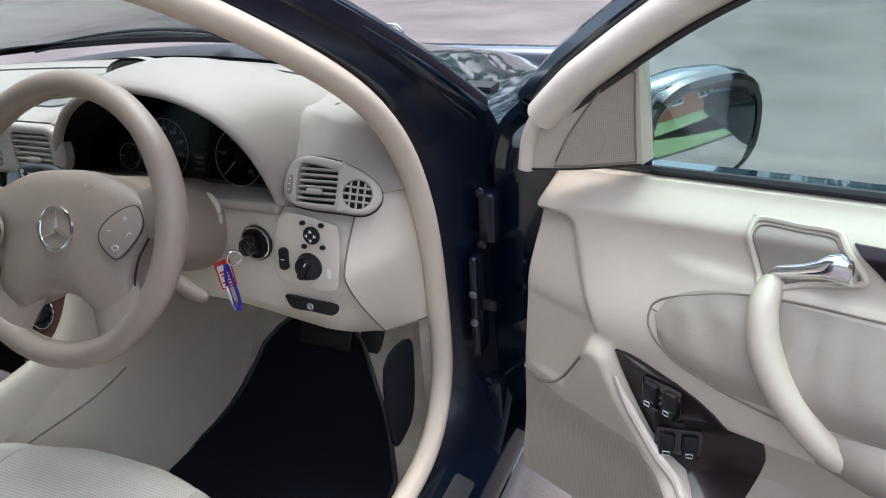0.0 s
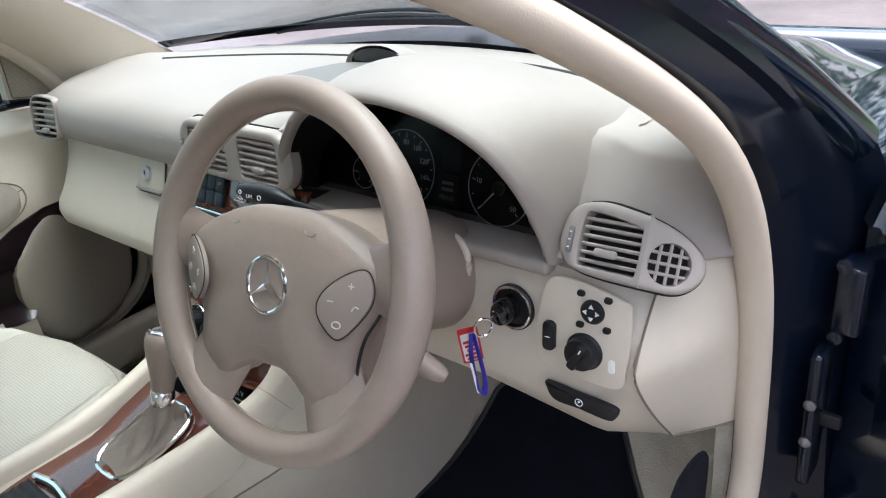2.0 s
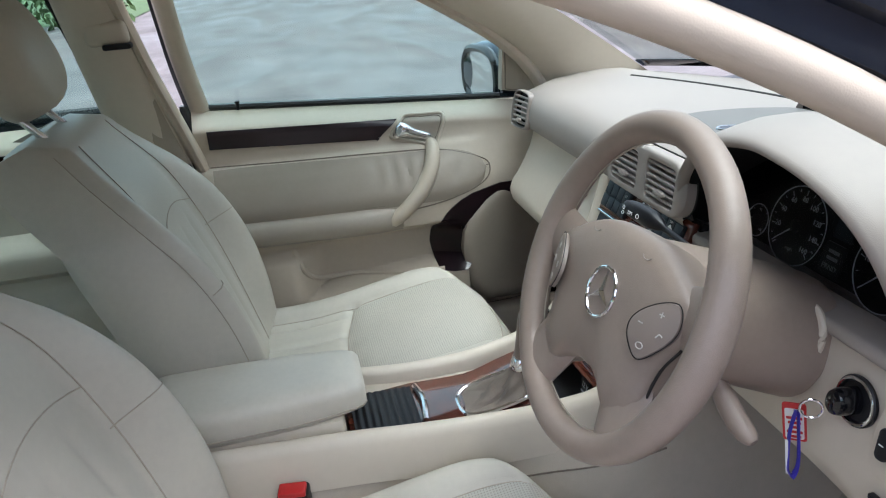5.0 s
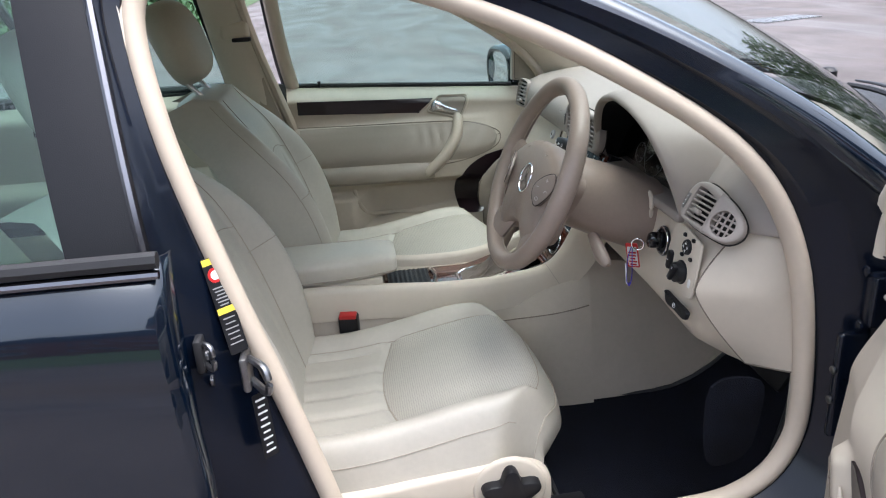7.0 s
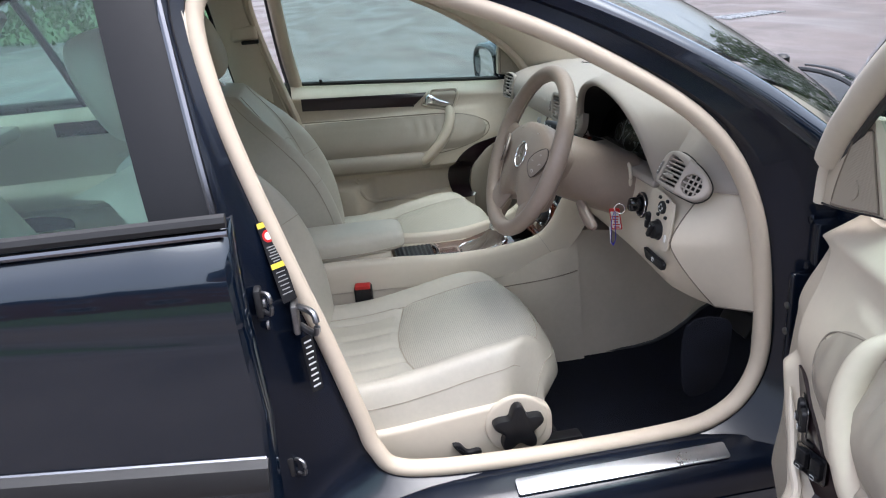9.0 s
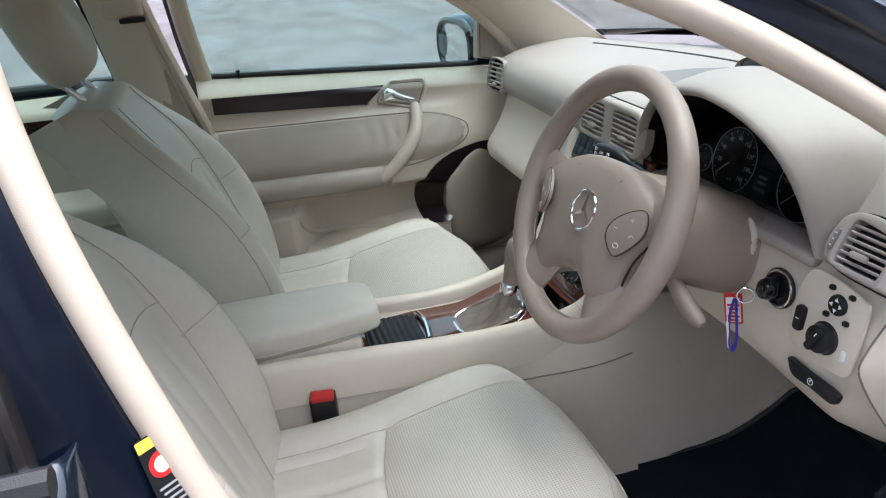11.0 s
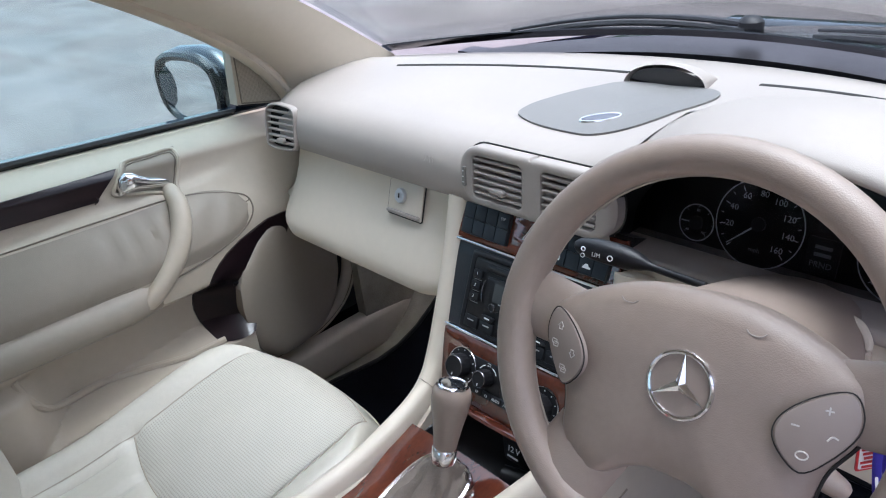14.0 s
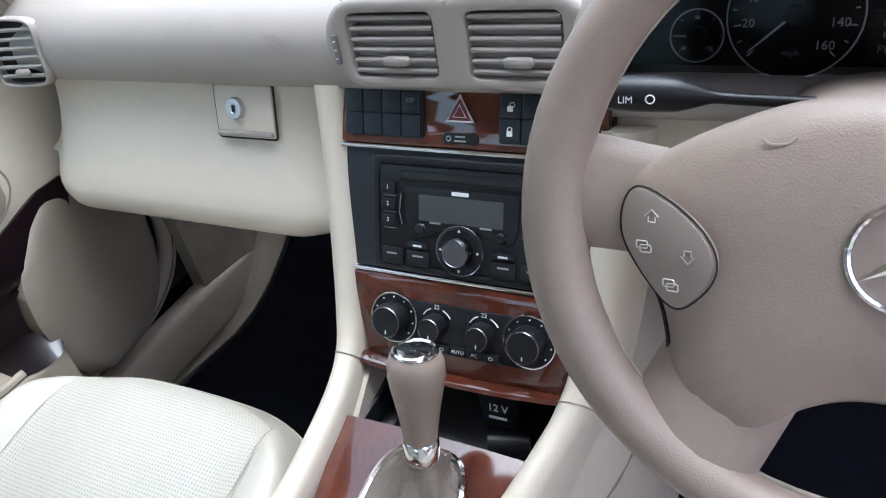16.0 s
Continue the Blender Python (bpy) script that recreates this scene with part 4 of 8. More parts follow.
    # outside mirror, turned to the driver
    turn = Matrix.Translation((0.004 if driver else -0.05, 0.22, 0)) @ Matrix.Rotation(radians(-21 if driver else -9), 4, "Z") @ Matrix.Translation((0.05, -0.22, -0.018))
    mh = []
    for w, s_, dy in ((-0.03, 0.35, 0.0), (-0.055, 0.66, 0.0), (-0.08, 0.95, 0.0), (-0.14, 1.06, 0.0), (-0.20, 1.04, 0.005), (-0.245, 0.90, 0.015), (-0.268, 0.62, 0.02), (-0.274, 0.30, 0.025)):
        mh.append([turn @ Vector((w, 0.215 + dy + 0.066 * s_ * math.cos(a) * (1.0 if math.cos(a) < 0 else 0.55), 0.952 + 0.082 * s_ * math.copysign(abs(math.sin(a)) ** 0.8, math.sin(a)))) for a in [2 * math.pi * j / 24 for j in range(24)]])
    mir = P("door_mirror", loft(mh), PAINT, "navy door mirror housing")

    def oval(k, e):
        return [(k[0] * math.copysign(abs(math.cos(a)) ** e, math.cos(a)), k[1] * math.copysign(abs(math.sin(a)) ** e, math.sin(a))) for a in [2 * math.pi * j / 32 for j in range(32)]]
    P("mirror_bezel", tube([turn @ Vector((-0.155 + x, 0.252, 0.952 + z)) for x, z in oval((0.104, 0.073), 0.72)], 0.012, 8, True, 1.0, (0, 1, 0)), GLOSS_BLACK, "", mir)
    tz = 0.15 if driver else 0.02
    dome = []
    for k in (1.0, 0.8, 0.6, 0.4, 0.2, 0.02):
        dome.append([turn @ Vector((-0.155 + x * k, 0.258 - (x * x + z * z) * k * k / 2.6 - tz * z * k, 0.952 + z * k)) for x, z in oval((0.099, 0.068), 0.7)])
    P("mirror_glass", loft(dome, True, True), MIRROR, "", mir, 80)
    P("mirror_foot", tube([(0.02, 0.23, 0.905), (-0.04, 0.222, 0.915), (-0.08, 0.218, 0.93)], [0.03, 0.026, 0.024], 10), BLACK, "", mir)
    return d


def door_pose(side, angle):
    """Closed: y runs to the car's tail and x inboard."""
    hx, hy = 0.80, 0.50
    a = radians(angle)
    if side > 0:
        return Matrix(((-math.cos(a), math.sin(a), 0, hx), (-math.sin(a), -math.cos(a), 0, hy), (0, 0, 1, 0), (0, 0, 0, 1)))
    return Matrix(((-math.cos(a), -math.sin(a), 0, -hx), (math.sin(a), -math.cos(a), 0, hy), (0, 0, 1, 0), (0, 0, 0, 1)))


build_door("driver_door", door_pose(1, 72), False, "wide-open navy driver's door with cream trim", True)
build_door("passenger_door", door_pose(-1, 0), True, "closed passenger door with cream leather trim", False)


# rear doors
def build_rear_door(s, label):
    d = thing("rear_door", (s * 0.80, -1.0, 0.36), label, "car door", "rear doors")
    y0 = -0.572
    prof = [(0.765, 0.967), (0.780, 0.963), (0.798, 0.945), (0.813, 0.922), (0.825, 0.894), (0.833, 0.862), (0.8385, 0.826), (0.8395, 0.816), (0.8375, 0.808), (0.8375, 0.798), (0.841, 0.785), (0.8425, 0.765), (0.8425, 0.65), (0.842, 0.515), (0.838, 0.42), (0.825, 0.365), (0.79, 0.355), (0.76, 0.38), (0.752, 0.70)]
    def rise(z):
        return 0.012 + 0.10 * sstep(0.96, 0.85, z)
    rows = []
    for y in [y0 + 0.0] + [y0 - 0.006, y0 - 0.02] + span(-0.70, -1.55, 8):
        k = 0.0 if y < y0 - 0.01 else 0.012 if y < y0 - 0.003 else 0.03
        rows.append([Vector((s * (x - k if i < 16 else x), y + 0.016 * (1 - abs(z - 0.65) / 0.3) * (1 if y > -0.6 else 0), z + rise(z) * min(0.5, -0.57 - y))) for i, (x, z) in enumerate(prof)])
    part("outer_skin", loft(rows), PAINT, d, "navy painted door skin")
    # waist mouldings and bump strip
    for z, x, r, mt, nm in ((0.974, 0.793, 0.012, RUBBER, "waist_rubber"), (0.956, 0.799, 0.0065, STRIP, "waist_chrome"), (0.567, 0.843, 0.0055, STRIP, "bump_strip_chrome"), (0.538, 0.846, 0.022, RUBBER, "bump_strip")):
        part(nm, tube([(s * x, y, z + rise(z) * min(0.5, -0.57 - y)) for y in span(-0.578, -1.55, 12)], r, 8, False, 1.5 if nm == "bump_strip" else 1.0), mt, d)
    if s > 0:
        gr = part("door_grip", tube(spline([(0.842, -1.30, 0.845), (0.868, -1.33, 0.85), (0.872, -1.42, 0.85), (0.845, -1.48, 0.848)], 5), 0.012, 8), PAINT, d)

    # black pillar cover, frame, glass
    def px(z):
        return 0.790 - 0.185 * ((z - 0.95) / 0.40) ** 1.25 if z > 0.95 else 0.79
    for ya, yb, mt, nm, dx in ((-0.588, -0.598, STRIP, "frame_moulding", 0.003), (-0.598, -0.690, BLACK, "pillar_cover", 0.0)):
        rows = []
        for z in span(0.962, 1.36, 12):
            lean = 0.055 * (z - 0.96) / 0.4
            x = px(z) + dx
            rows.append([Vector((s * x, ya - lean, z)), Vector((s * (x + 0.004), (ya + yb) / 2 - lean, z)), Vector((s * x, yb - lean, z)), Vector((s * (x - 0.018), yb - lean, z)), Vector((s * (x - 0.018), ya - lean, z))])
        part(nm, loft(rows), mt, d, "satin black pillar cover" if nm == "pillar_cover" else "")
    rows = [[Vector((s * (px(z) - 0.012), y, z)) for y in span(-0.69 - 0.055 * (z - 0.96) / 0.4, -1.50, 8)] for z in span(0.95, 1.35, 8)]
    rb = [[p + Vector((-s * 0.004, 0, 0)) for p in r] for r in rows]
    gl = part("window_glass", join(loft(rows, False, False), loft(rb, False, False)), GLASS, d, "green-tinted closed rear window")
    part("quarter_bar", tube([(s * (px(z) - 0.012), -1.18 - 0.10 * (z - 0.95) / 0.4, z) for z in span(0.95, 1.35, 5)], 0.013, 8), RUBBER, d, "black quarter window bar")
    part("upper_frame", tube([(s * (px(1.345) - 0.005), y, 1.345) for y in span(-0.66, -1.5, 6)], 0.022, 8), RUBBER, d)

    # inner trim with wood strip and arm rest
    def w(y, z):
        return 0.715 + 0.035 * sstep(0.92, 0.965, z) - 0.06 * sstep(0.74, 0.70, z) * sstep(0.62, 0.66, z) - 0.03 * sstep(0.60, 0.55, z)
    part("inner_trim", heightfield(lambda y, z: Vector((s * w(y, z), y, z)), span(-0.64, -1.50, 20), span(0.40, 0.962, 40), lambda y, z: Vector((s * 0.752, y, z))), CREAM, d, "cream rear door trim")
    part("wood_strip", heightfield(lambda y, z: Vector((s * (w(y, z) - 0.004), y, z + 0.02 * (-0.66 - y))), span(-0.70, -1.28, 8), span(0.866, 0.912, 4), lambda y, z: Vector((s * 0.735, y, z + 0.02 * (-0.66 - y)))), DARK_WOOD, d, "dark polished wood strip")
    part("lock_pin", lathe([(0.004, 0), (0.004, 0.014), (0.006, 0.016), (0.006, 0.020), (0.002, 0.022)], Matrix.Translation((s * 0.745, -1.36, 0.963)), 10), BLACK, d)


build_rear_door(1, "closed navy rear door with black pillar cover")
build_rear_door(-1, "closed rear door with cream trim, seen through the cabin")

# ---- dashboard ----
dash = thing("dashboard", (0, 0.45, 0.7), "two-tone taupe and cream dashboard across the cabin", "dashboard")
HX, HW, HB, HT = 0.338, 0.207, 0.866, 0.155     # instrument hood: middle, half width, base, rise


def recede(x):
    """The ends of the dashboard turn forward to the door openings."""
    return 0.10 * sstep(0.585, 0.735, x) + 0.07 * sstep(-0.60, -0.70, x)


def pad_section(x):
    t = abs((x - HX) / (HW * 1.55))
    b = 0.060 * (1 - t * t) ** 1.5 if t < 1 else 0.0
    inside = 1 - sstep(0.85, 0.92, abs((x - HX) / HW))
    r, yf = recede(x), 0.230 + 0.012 * sstep(0.45, 0.6, x)
    e = (abs(x) / 0.70) ** 2
    ys = 0.765 - 0.21 * e
    top = [(ys, 0.950), (ys - 0.06, 0.958 + 0.05 * b), (0.60 - 0.12 * e, 0.967 + 0.25 * b), (0.48 - 0.04 * e, 0.970 + 0.55 * b), (0.40 + 0.2 * r, 0.967 + 0.9 * b),
           (0.33 + r, 0.961 + b), (0.285 + r, 0.955 + b), (yf + 0.013 + r, 0.941 + b)]
    face = [(yf + 0.003, 0.915), (yf, 0.893), (yf + 0.003, 0.873), (yf + 0.014, 0.867), (yf + 0.05, 0.866), (0.43 - r, 0.866)]
    lean = sstep(0.50, 0.57, x)
    out = top + [(y + r, inside * (0.930 + b) + (1 - inside) * z) for y, z in face]
    return [(max(y, y + lean * (yf + r + 0.010 + 0.80 * (z - 0.873) - y)) if 4 < i < 11 else y, z) for i, (y, z) in enumerate(out)]


xs_ = span(-0.665, 0.712, 150)
rows = [[Vector((x, y, z)) for y, z in pad_section(x)] for x in xs_]
bm = loft(rows, False, False)
bmesh.ops.delete(bm, geom=[f for f in bm.faces if abs(f.calc_center_median().x - 0.329) < 0.197 and f.calc_center_median().y < 0.37], context="FACES")
upper = part("upper_pad", bm, TAUPE, dash, "taupe soft upper dashboard with the instrument hood", 60)
# glove box and lower panels
GB = [(0.252, 0.872), (0.249, 0.85), (0.241, 0.825), (0.229, 0.80), (0.215, 0.775), (0.202, 0.752), (0.193, 0.735), (0.189, 0.720), (0.192, 0.708), (0.202, 0.698), (0.225, 0.691), (0.29, 0.690), (0.40, 0.700), (0.44, 0.80), (0.40, 0.872)]


def lower_row(x, prof, dy=0.0, dz=0.0):
    return [Vector((x, y + dy, z + dz)) for y, z in prof]


rows = []
for x in span(-0.650, -0.128, 40):
    k, e = sstep(-0.22, -0.135, x), sstep(-0.555, -0.645, x)
    rows.append([Vector((x, y + ((0.012 * k + 0.055 * e * e) if y < 0.3 else 0), z + (0.01 * k + 0.045 * e) * sstep(0.78, 0.70, z))) for y, z in GB])
glove = part("glove_box", loft(rows), CREAM, dash, "cream glove box panel with a chrome lock")
LK = axes((-0.262, 0.2435, 0.836), (1, 0, 0), (0, 0.34, 1))
esc = part("lock_plate", slab(rrect(0.082, 0.058, 0.003), 0.007, LK, 0.002), CREAM, glove)
part("plate_gap", tube([LK @ Vector((a, b, 0.004)) for a, b in rrect(0.084, 0.060, 0.004)], 0.0012, 6, True), GAP, glove)
part("lock_shelf", slab(rrect(0.078, 0.006, 0.002, 3, 0, -0.024), 0.012, LK, 0.002), TAUPE, glove)
part("lock_barrel", lathe([(0.0125, 0), (0.0125, 0.010), (0.011, 0.0125), (0.006, 0.0125), (0.005, 0.0115), (0.001, 0.0115)], LK @ Matrix.Translation((-0.01, 0.004, 0)), 20), ALU, glove, "chrome lock barrel")
part("key_slot", slab(rrect(0.0025, 0.008, 0.001, 2, -0.01, 0.004), 0.0006, LK @ Matrix.Translation((0, 0, 0.0126))), GAP, glove)
part("panel_gap", tube([(-0.135, 0.250, z) for z in span(0.862, 0.80, 4)], 0.0015, 6), GAP, glove)

DR = [(0.262, 0.872), (0.250, 0.848), (0.240, 0.80), (0.232, 0.745), (0.226, 0.715), (0.232, 0.692), (0.256, 0.676), (0.40, 0.68), (0.44, 0.80), (0.40, 0.872)]


def end_y(z):
    """How the outer end of the lower panel bows towards the driver."""
    return 0.228 + (0.056 * ((z - 0.767) / 0.084) ** 1.4 if z > 0.767 else 0.098 * ((0.767 - z) / 0.147) ** 1.25)


rows = []
for x in span(0.150, 0.642, 30):
    k, k2 = sstep(0.585, 0.642, x), sstep(0.40, 0.64, x)
    row = []
    for y, z in DR:
        g = min(1.0, max(0.0, (0.745 - z) / 0.069))
        z2 = min(z - 0.062 * k2 * g, 0.850 + 0.022 * sstep(0.475, 0.53, x))
        y2 = y + 0.05 * k2 * g * g
        if y < 0.3:
            y2 += (end_y(z2) - y2) * k
        row.append(Vector((x, y2, z2)))
    rows.append(row)
low = part("lower_panel", loft(rows), CREAM, dash, "cream lower dashboard panel with switches")
# outer end panel that turns forward to the door opening
rows = []
for f in span(0, 1, 14):
    x = 0.644 + 0.058 * f
    row = []
    for g in span(0, 1, 24):
        z = (0.862 + 0.02 * f) * (1 - g) + 0.616 * g
        y0, y1 = end_y(z), 0.375 + 0.03 * g
        row.append(Vector((x + 0.012 * math.sin(math.pi * f) * (1 - abs(2 * g - 0.8) * 0.6), y0 + (y1 - y0) * f ** 0.9, z)))
    rows.append(row)
rb = [[p + Vector((-0.05, 0.06, 0)) for p in r] for r in rows]
bm = join(loft(rows, False, False), loft(rb, False, False))
for a, b in ((rows[0], rb[0]), (rows[-1], rb[-1]), ([r[-1] for r in rows], [r[-1] for r in rb]), ([r[0] for r in rows], [r[0] for r in rb])):
    bm = join(bm, loft([a, b], False, False))
bmesh.ops.remove_doubles(bm, verts=bm.verts[:], dist=1e-5)
endp = part("end_panel", bm, CREAM, dash, "cream faceted end panel")
part("end_panel_gap", tube([p + Vector((-0.001, -0.001, 0)) for p in rows[0]] + [r[-1] + Vector((0.001, -0.001, 0.0)) for r in rows[1:]], 0.0014, 6), DOOR_SEAM, endp)


def pad_top(x, y):
    s = pad_section(x)
    for (ya, za), (yb, zb) in zip(s, s[1:]):
        if yb <= y <= ya:
            f = (y - ya) / (yb - ya) if ya != yb else 0
            return za + (zb - za) * f
    return 0.95


# warm-air slot along the screen, sunlight sensor dome, grey centre inlay
for x0, x1 in ((-0.52, -0.09), (0.135, 0.47)):
    part("demist_slot", tube([(x, 0.602 - 0.25 * (abs(x) / 0.7) ** 2, pad_top(x, 0.602 - 0.25 * (abs(x) / 0.7) ** 2) + 0.0005) for x in span(x0, x1, 14)], 0.005, 8, False, 0.35), GAP, dash, "dark demister slot")
GREY_TRIM = material("grey_dash_inlay", (0.17, 0.16, 0.15), 0.55, vary=0.05, grain=0.2, grain_scale=700)
LEAF = smooth2([(-0.124, 0.372), (-0.115, 0.425), (-0.085, 0.495), (-0.060, 0.540), (0.005, 0.552), (0.072, 0.548), (0.112, 0.520), (0.130, 0.470), (0.122, 0.410), (0.085, 0.355), (0.03, 0.335), (-0.05, 0.335), (-0.105, 0.350)], 5)
inl = [[Vector((a * k, 0.455 + (b - 0.455) * k, 0)) for a, b in LEAF] for k in (0.02, 0.2, 0.4, 0.6, 0.8, 0.93, 1.0)]
for r in inl:
    for p in r:
        p.z = pad_top(p.x, p.y) + 0.003
inl.append([p - Vector((0, 0, 0.006)) for p in inl[-1]])
part("centre_inlay", loft(inl), GREY_TRIM, dash, "grey textured centre inlay")
rows = []
for f in span(0, 1, 10):
    y = 0.540 + 0.08 * f
    hgt = 0.034 * math.cos(math.pi / 2 * f) ** 0.8 + 0.001
    wid = 0.070 * (1 - 0.35 * f)
    rows.append([Vector((0.009 + wid * math.cos(t), y + 0.012 * math.sin(t), 0.966 + hgt * math.sin(t) ** 0.8)) for t in span(0.0001, math.pi - 0.0001, 18)])
part("sensor_hood", loft(rows, False, False), TAUPE, dash, "taupe eyebrow hood over the sensor")
rows = [[Vector((0.009 + k * 0.065 * math.cos(t), 0.551, 0.966 + k * 0.030 * math.sin(t) ** 0.8)) for t in span(0.0001, math.pi - 0.0001, 18)] for k in (1.0, 0.5, 0.02)]
part("sensor_lens", loft(rows, False, False), GLOSS_BLACK, dash, "black sensor lens")
CL = axes((0.010, 0.385, pad_top(0.010, 0.385) + 0.004), (0.75, 0.66, 0.05), (-0.66, 0.75, 0.2))
clip = part("trim_clip", ring(0.028, 0.0022, CL, 28, 6, None, 0.009), CHROME, dash, "bright slotted clip on the centre inlay")
part("clip_core", slab(disc(0.025, 24, 0, 0, 0.007), 0.002, CL), STRIP, clip)


# raised letters on the passenger airbag cover
AB = axes((-0.188, 0.2335, 0.922), (1, 0, 0), (0, 0.45, 1))
part("airbag_letters", text_bm("SRS", 0.013, AB, 0.0002), TAUPE, dash, "moulded letters on the airbag cover")

# ---- vents ----
def polar(outline, c, n):
    """The outline seen from c at n even angles."""
    out = []
    N = len(outline)
    for k in range(n):
        a = 2 * math.pi * k / n
        dx, dy = math.cos(a), math.sin(a)
        best = 0
        for i in range(N):
            x1, y1 = outline[i][0] - c[0], outline[i][1] - c[1]
            x2, y2 = outline[(i + 1) % N][0] - c[0], outline[(i + 1) % N][1] - c[1]
            den = (x2 - x1) * dy - (y2 - y1) * dx
            if abs(den) < 1e-12:
                continue
            s = (x1 * (y1 - y2) + y1 * (x2 - x1)) / ((y1 - y2) * dx + (x2 - x1) * dy) if abs((y1 - y2) * dx + (x2 - x1) * dy) > 1e-12 else 0
            px_, py_ = dx * s, dy * s
            w = ((px_ - x1) * (x2 - x1) + (py_ - y1) * (y2 - y1)) / ((x2 - x1) ** 2 + (y2 - y1) ** 2 + 1e-15)
            if -1e-6 <= w <= 1 + 1e-6 and s > best:
                best = s
        out.append((c[0] + dx * best, c[1] + dy * best))
    return out


def bezel(outer, inner, c, m, t, depth, n=96, rnd=0.006, split=None):
    """A rounded surround with a real hole in it."""
    o, i = polar(outer, c, n), polar(inner, c, n)

    flat = [split is not None and abs(p[0] - split) < 2e-4 for p in o]

    def sh(pts, z, level=None):
        return [m @ Vector((x, y, level if f and level is not None else z)) for (x, y), f in zip(pts, flat)]

    def mix(k):
        return [(a[0] + (b[0] - a[0]) * k, a[1] + (b[1] - a[1]) * k) for a, b in zip(o, i)]
    small = [(c[0] + (x - c[0]) * 0.97, c[1] + (y - c[1]) * 0.97) for x, y in i]
    return loft([sh(o, 0), sh(o, t - rnd, t), sh(mix(0.12), t - rnd * 0.35, t), sh(mix(0.35), t - rnd * 0.05, t), sh(mix(0.75), t), sh(mix(0.95), t - 0.001), sh(i, t - 0.004), sh(small, t - depth)], True, False)


def louvres(parent, m, x0, x1, z0, z1, n, depth, arc=0.0):
    for k in range(n):
        z = z0 + (z1 - z0) * (k + 0.5) / n
        h = (z1 - z0) / n
        prof = [(-0.20 * h, -depth), (0.16 * h, -depth), (0.30 * h, -0.001), (0.12 * h, 0.001), (-0.12 * h, 0.0)]
        rows_ = [[m @ Vector((x, z + a + arc * (1 - ((x - (x0 + x1) / 2) / ((x1 - x0) / 2)) ** 2), b)) for a, b in prof] for x in span(x0, x1, 4)]
        part("louvre", loft(rows_), TAUPE, parent)


def vent_tab(parent, m, x, z, w=0.030):
    part("vent_tab", slab(rrect(w, 0.010, 0.0045), 0.007, m @ Matrix.Translation((x, z, 0.001)), 0.003), TAUPE, parent, "taupe vent thumb tab")


def vent_wheel(parent, m, x, z):
    wheel = part("vent_wheel", slab(rrect(0.007, 0.032, 0.0034), 0.005, m @ Matrix.Translation((x, z, 0)), 0.002), GREY_TRIM, parent, "ribbed vent thumb wheel")
    for k in range(3):
        part("wheel_mark", slab(rrect(0.003, 0.0015, 0.0003, 1, x, z - 0.009 + 0.009 * k), 0.0004, m @ Matrix.Translation((0, 0, 0.005))), PRINT, wheel)


VM = axes((CX + 0.004, 0.244, 0.920), (1, 0, 0), (0, 0.10, 1)) @ Matrix.Scale(0.9, 4)
cv = thing("centre_vent", (CX, 0.25, 0.87), "taupe twin air vents above the centre stack", "air vent", "dashboard vents")
PO = rrect(0.292, 0.094, 0.044, 8)
for x0, x1, cx_ in ((-0.115, -0.016, -0.066), (0.019, 0.114, 0.066)):
    half = [(min(p[0], 0.0), p[1]) if cx_ < 0 else (max(p[0], 0.0), p[1]) for p in PO]
    part("surround", bezel(half, rrect(x1 - x0, 0.066, 0.009, 5, (x0 + x1) / 2, -0.001), ((x0 + x1) / 2, -0.001), VM, 0.024, 0.022, split=0.0), TAUPE, cv)
    part("vent_back", slab(rrect(x1 - x0, 0.070, 0.008, 4, (x0 + x1) / 2, -0.001), 0.002, VM @ Matrix.Translation((0, 0, 0.001))), GAP, cv)
    VML = VM @ Matrix.Translation((0, 0, 0.021))
    louvres(cv, VML, x0 + 0.002, x1 - 0.002, -0.033, 0.031, 6, 0.016)
    vent_tab(cv, VML, (x0 + x1) / 2 + 0.004, -0.016)
vent_wheel(cv, VM @ Matrix.Translation((0, 0, 0.0225)), -0.131, -0.004)
part("pod_edge_gap", tube([VM @ Vector((p[0] * 1.012, p[1] * 1.02, 0.001)) for p in PO], 0.0014, 6, True), GAP, cv)

RM_ = axes((0.627, 0.264, 0.894), (1, 0.06, 0), (0, 0.50, 0.86)) @ Matrix.Scale(0.88, 4)
RM2 = RM_ @ Matrix.Translation((0.017, 0, 0.022)) @ Matrix.Rotation(radians(30), 4, "Y") @ Matrix.Translation((-0.017, 0, -0.022))
rvn = thing("driver_vent", (0.622, 0.241, 0.86), "taupe air vent beside the instruments with a round outlet", "air vent", "dashboard vents")
RO = smooth2([(-0.088, 0.0), (-0.078, 0.034), (-0.045, 0.046), (0.0, 0.041), (0.045, 0.030), (0.080, 0.008), (0.086, -0.018), (0.064, -0.040), (0.02, -0.042), (-0.05, -0.039), (-0.080, -0.027)], 5)
left = [(min(p[0], 0.017), p[1]) for p in RO]
right = [(max(p[0], 0.017), p[1]) for p in RO]
VIN = smooth2([(-0.060, -0.026), (-0.060, 0.026), (-0.045, 0.033), (0.006, 0.024), (0.010, 0.016), (0.010, -0.028), (0.0, -0.031), (-0.05, -0.030)], 4)
part("surround", bezel(left, VIN, (-0.025, 0.0), RM_, 0.022, 0.020, split=0.017), TAUPE, rvn)
part("surround", bezel(right, disc(0.0235, 36, 0.046, -0.010), (0.046, -0.010), RM2, 0.022, 0.020, split=0.017), TAUPE, rvn)
part("vent_back", slab(left, 0.002, RM_), GAP, rvn)
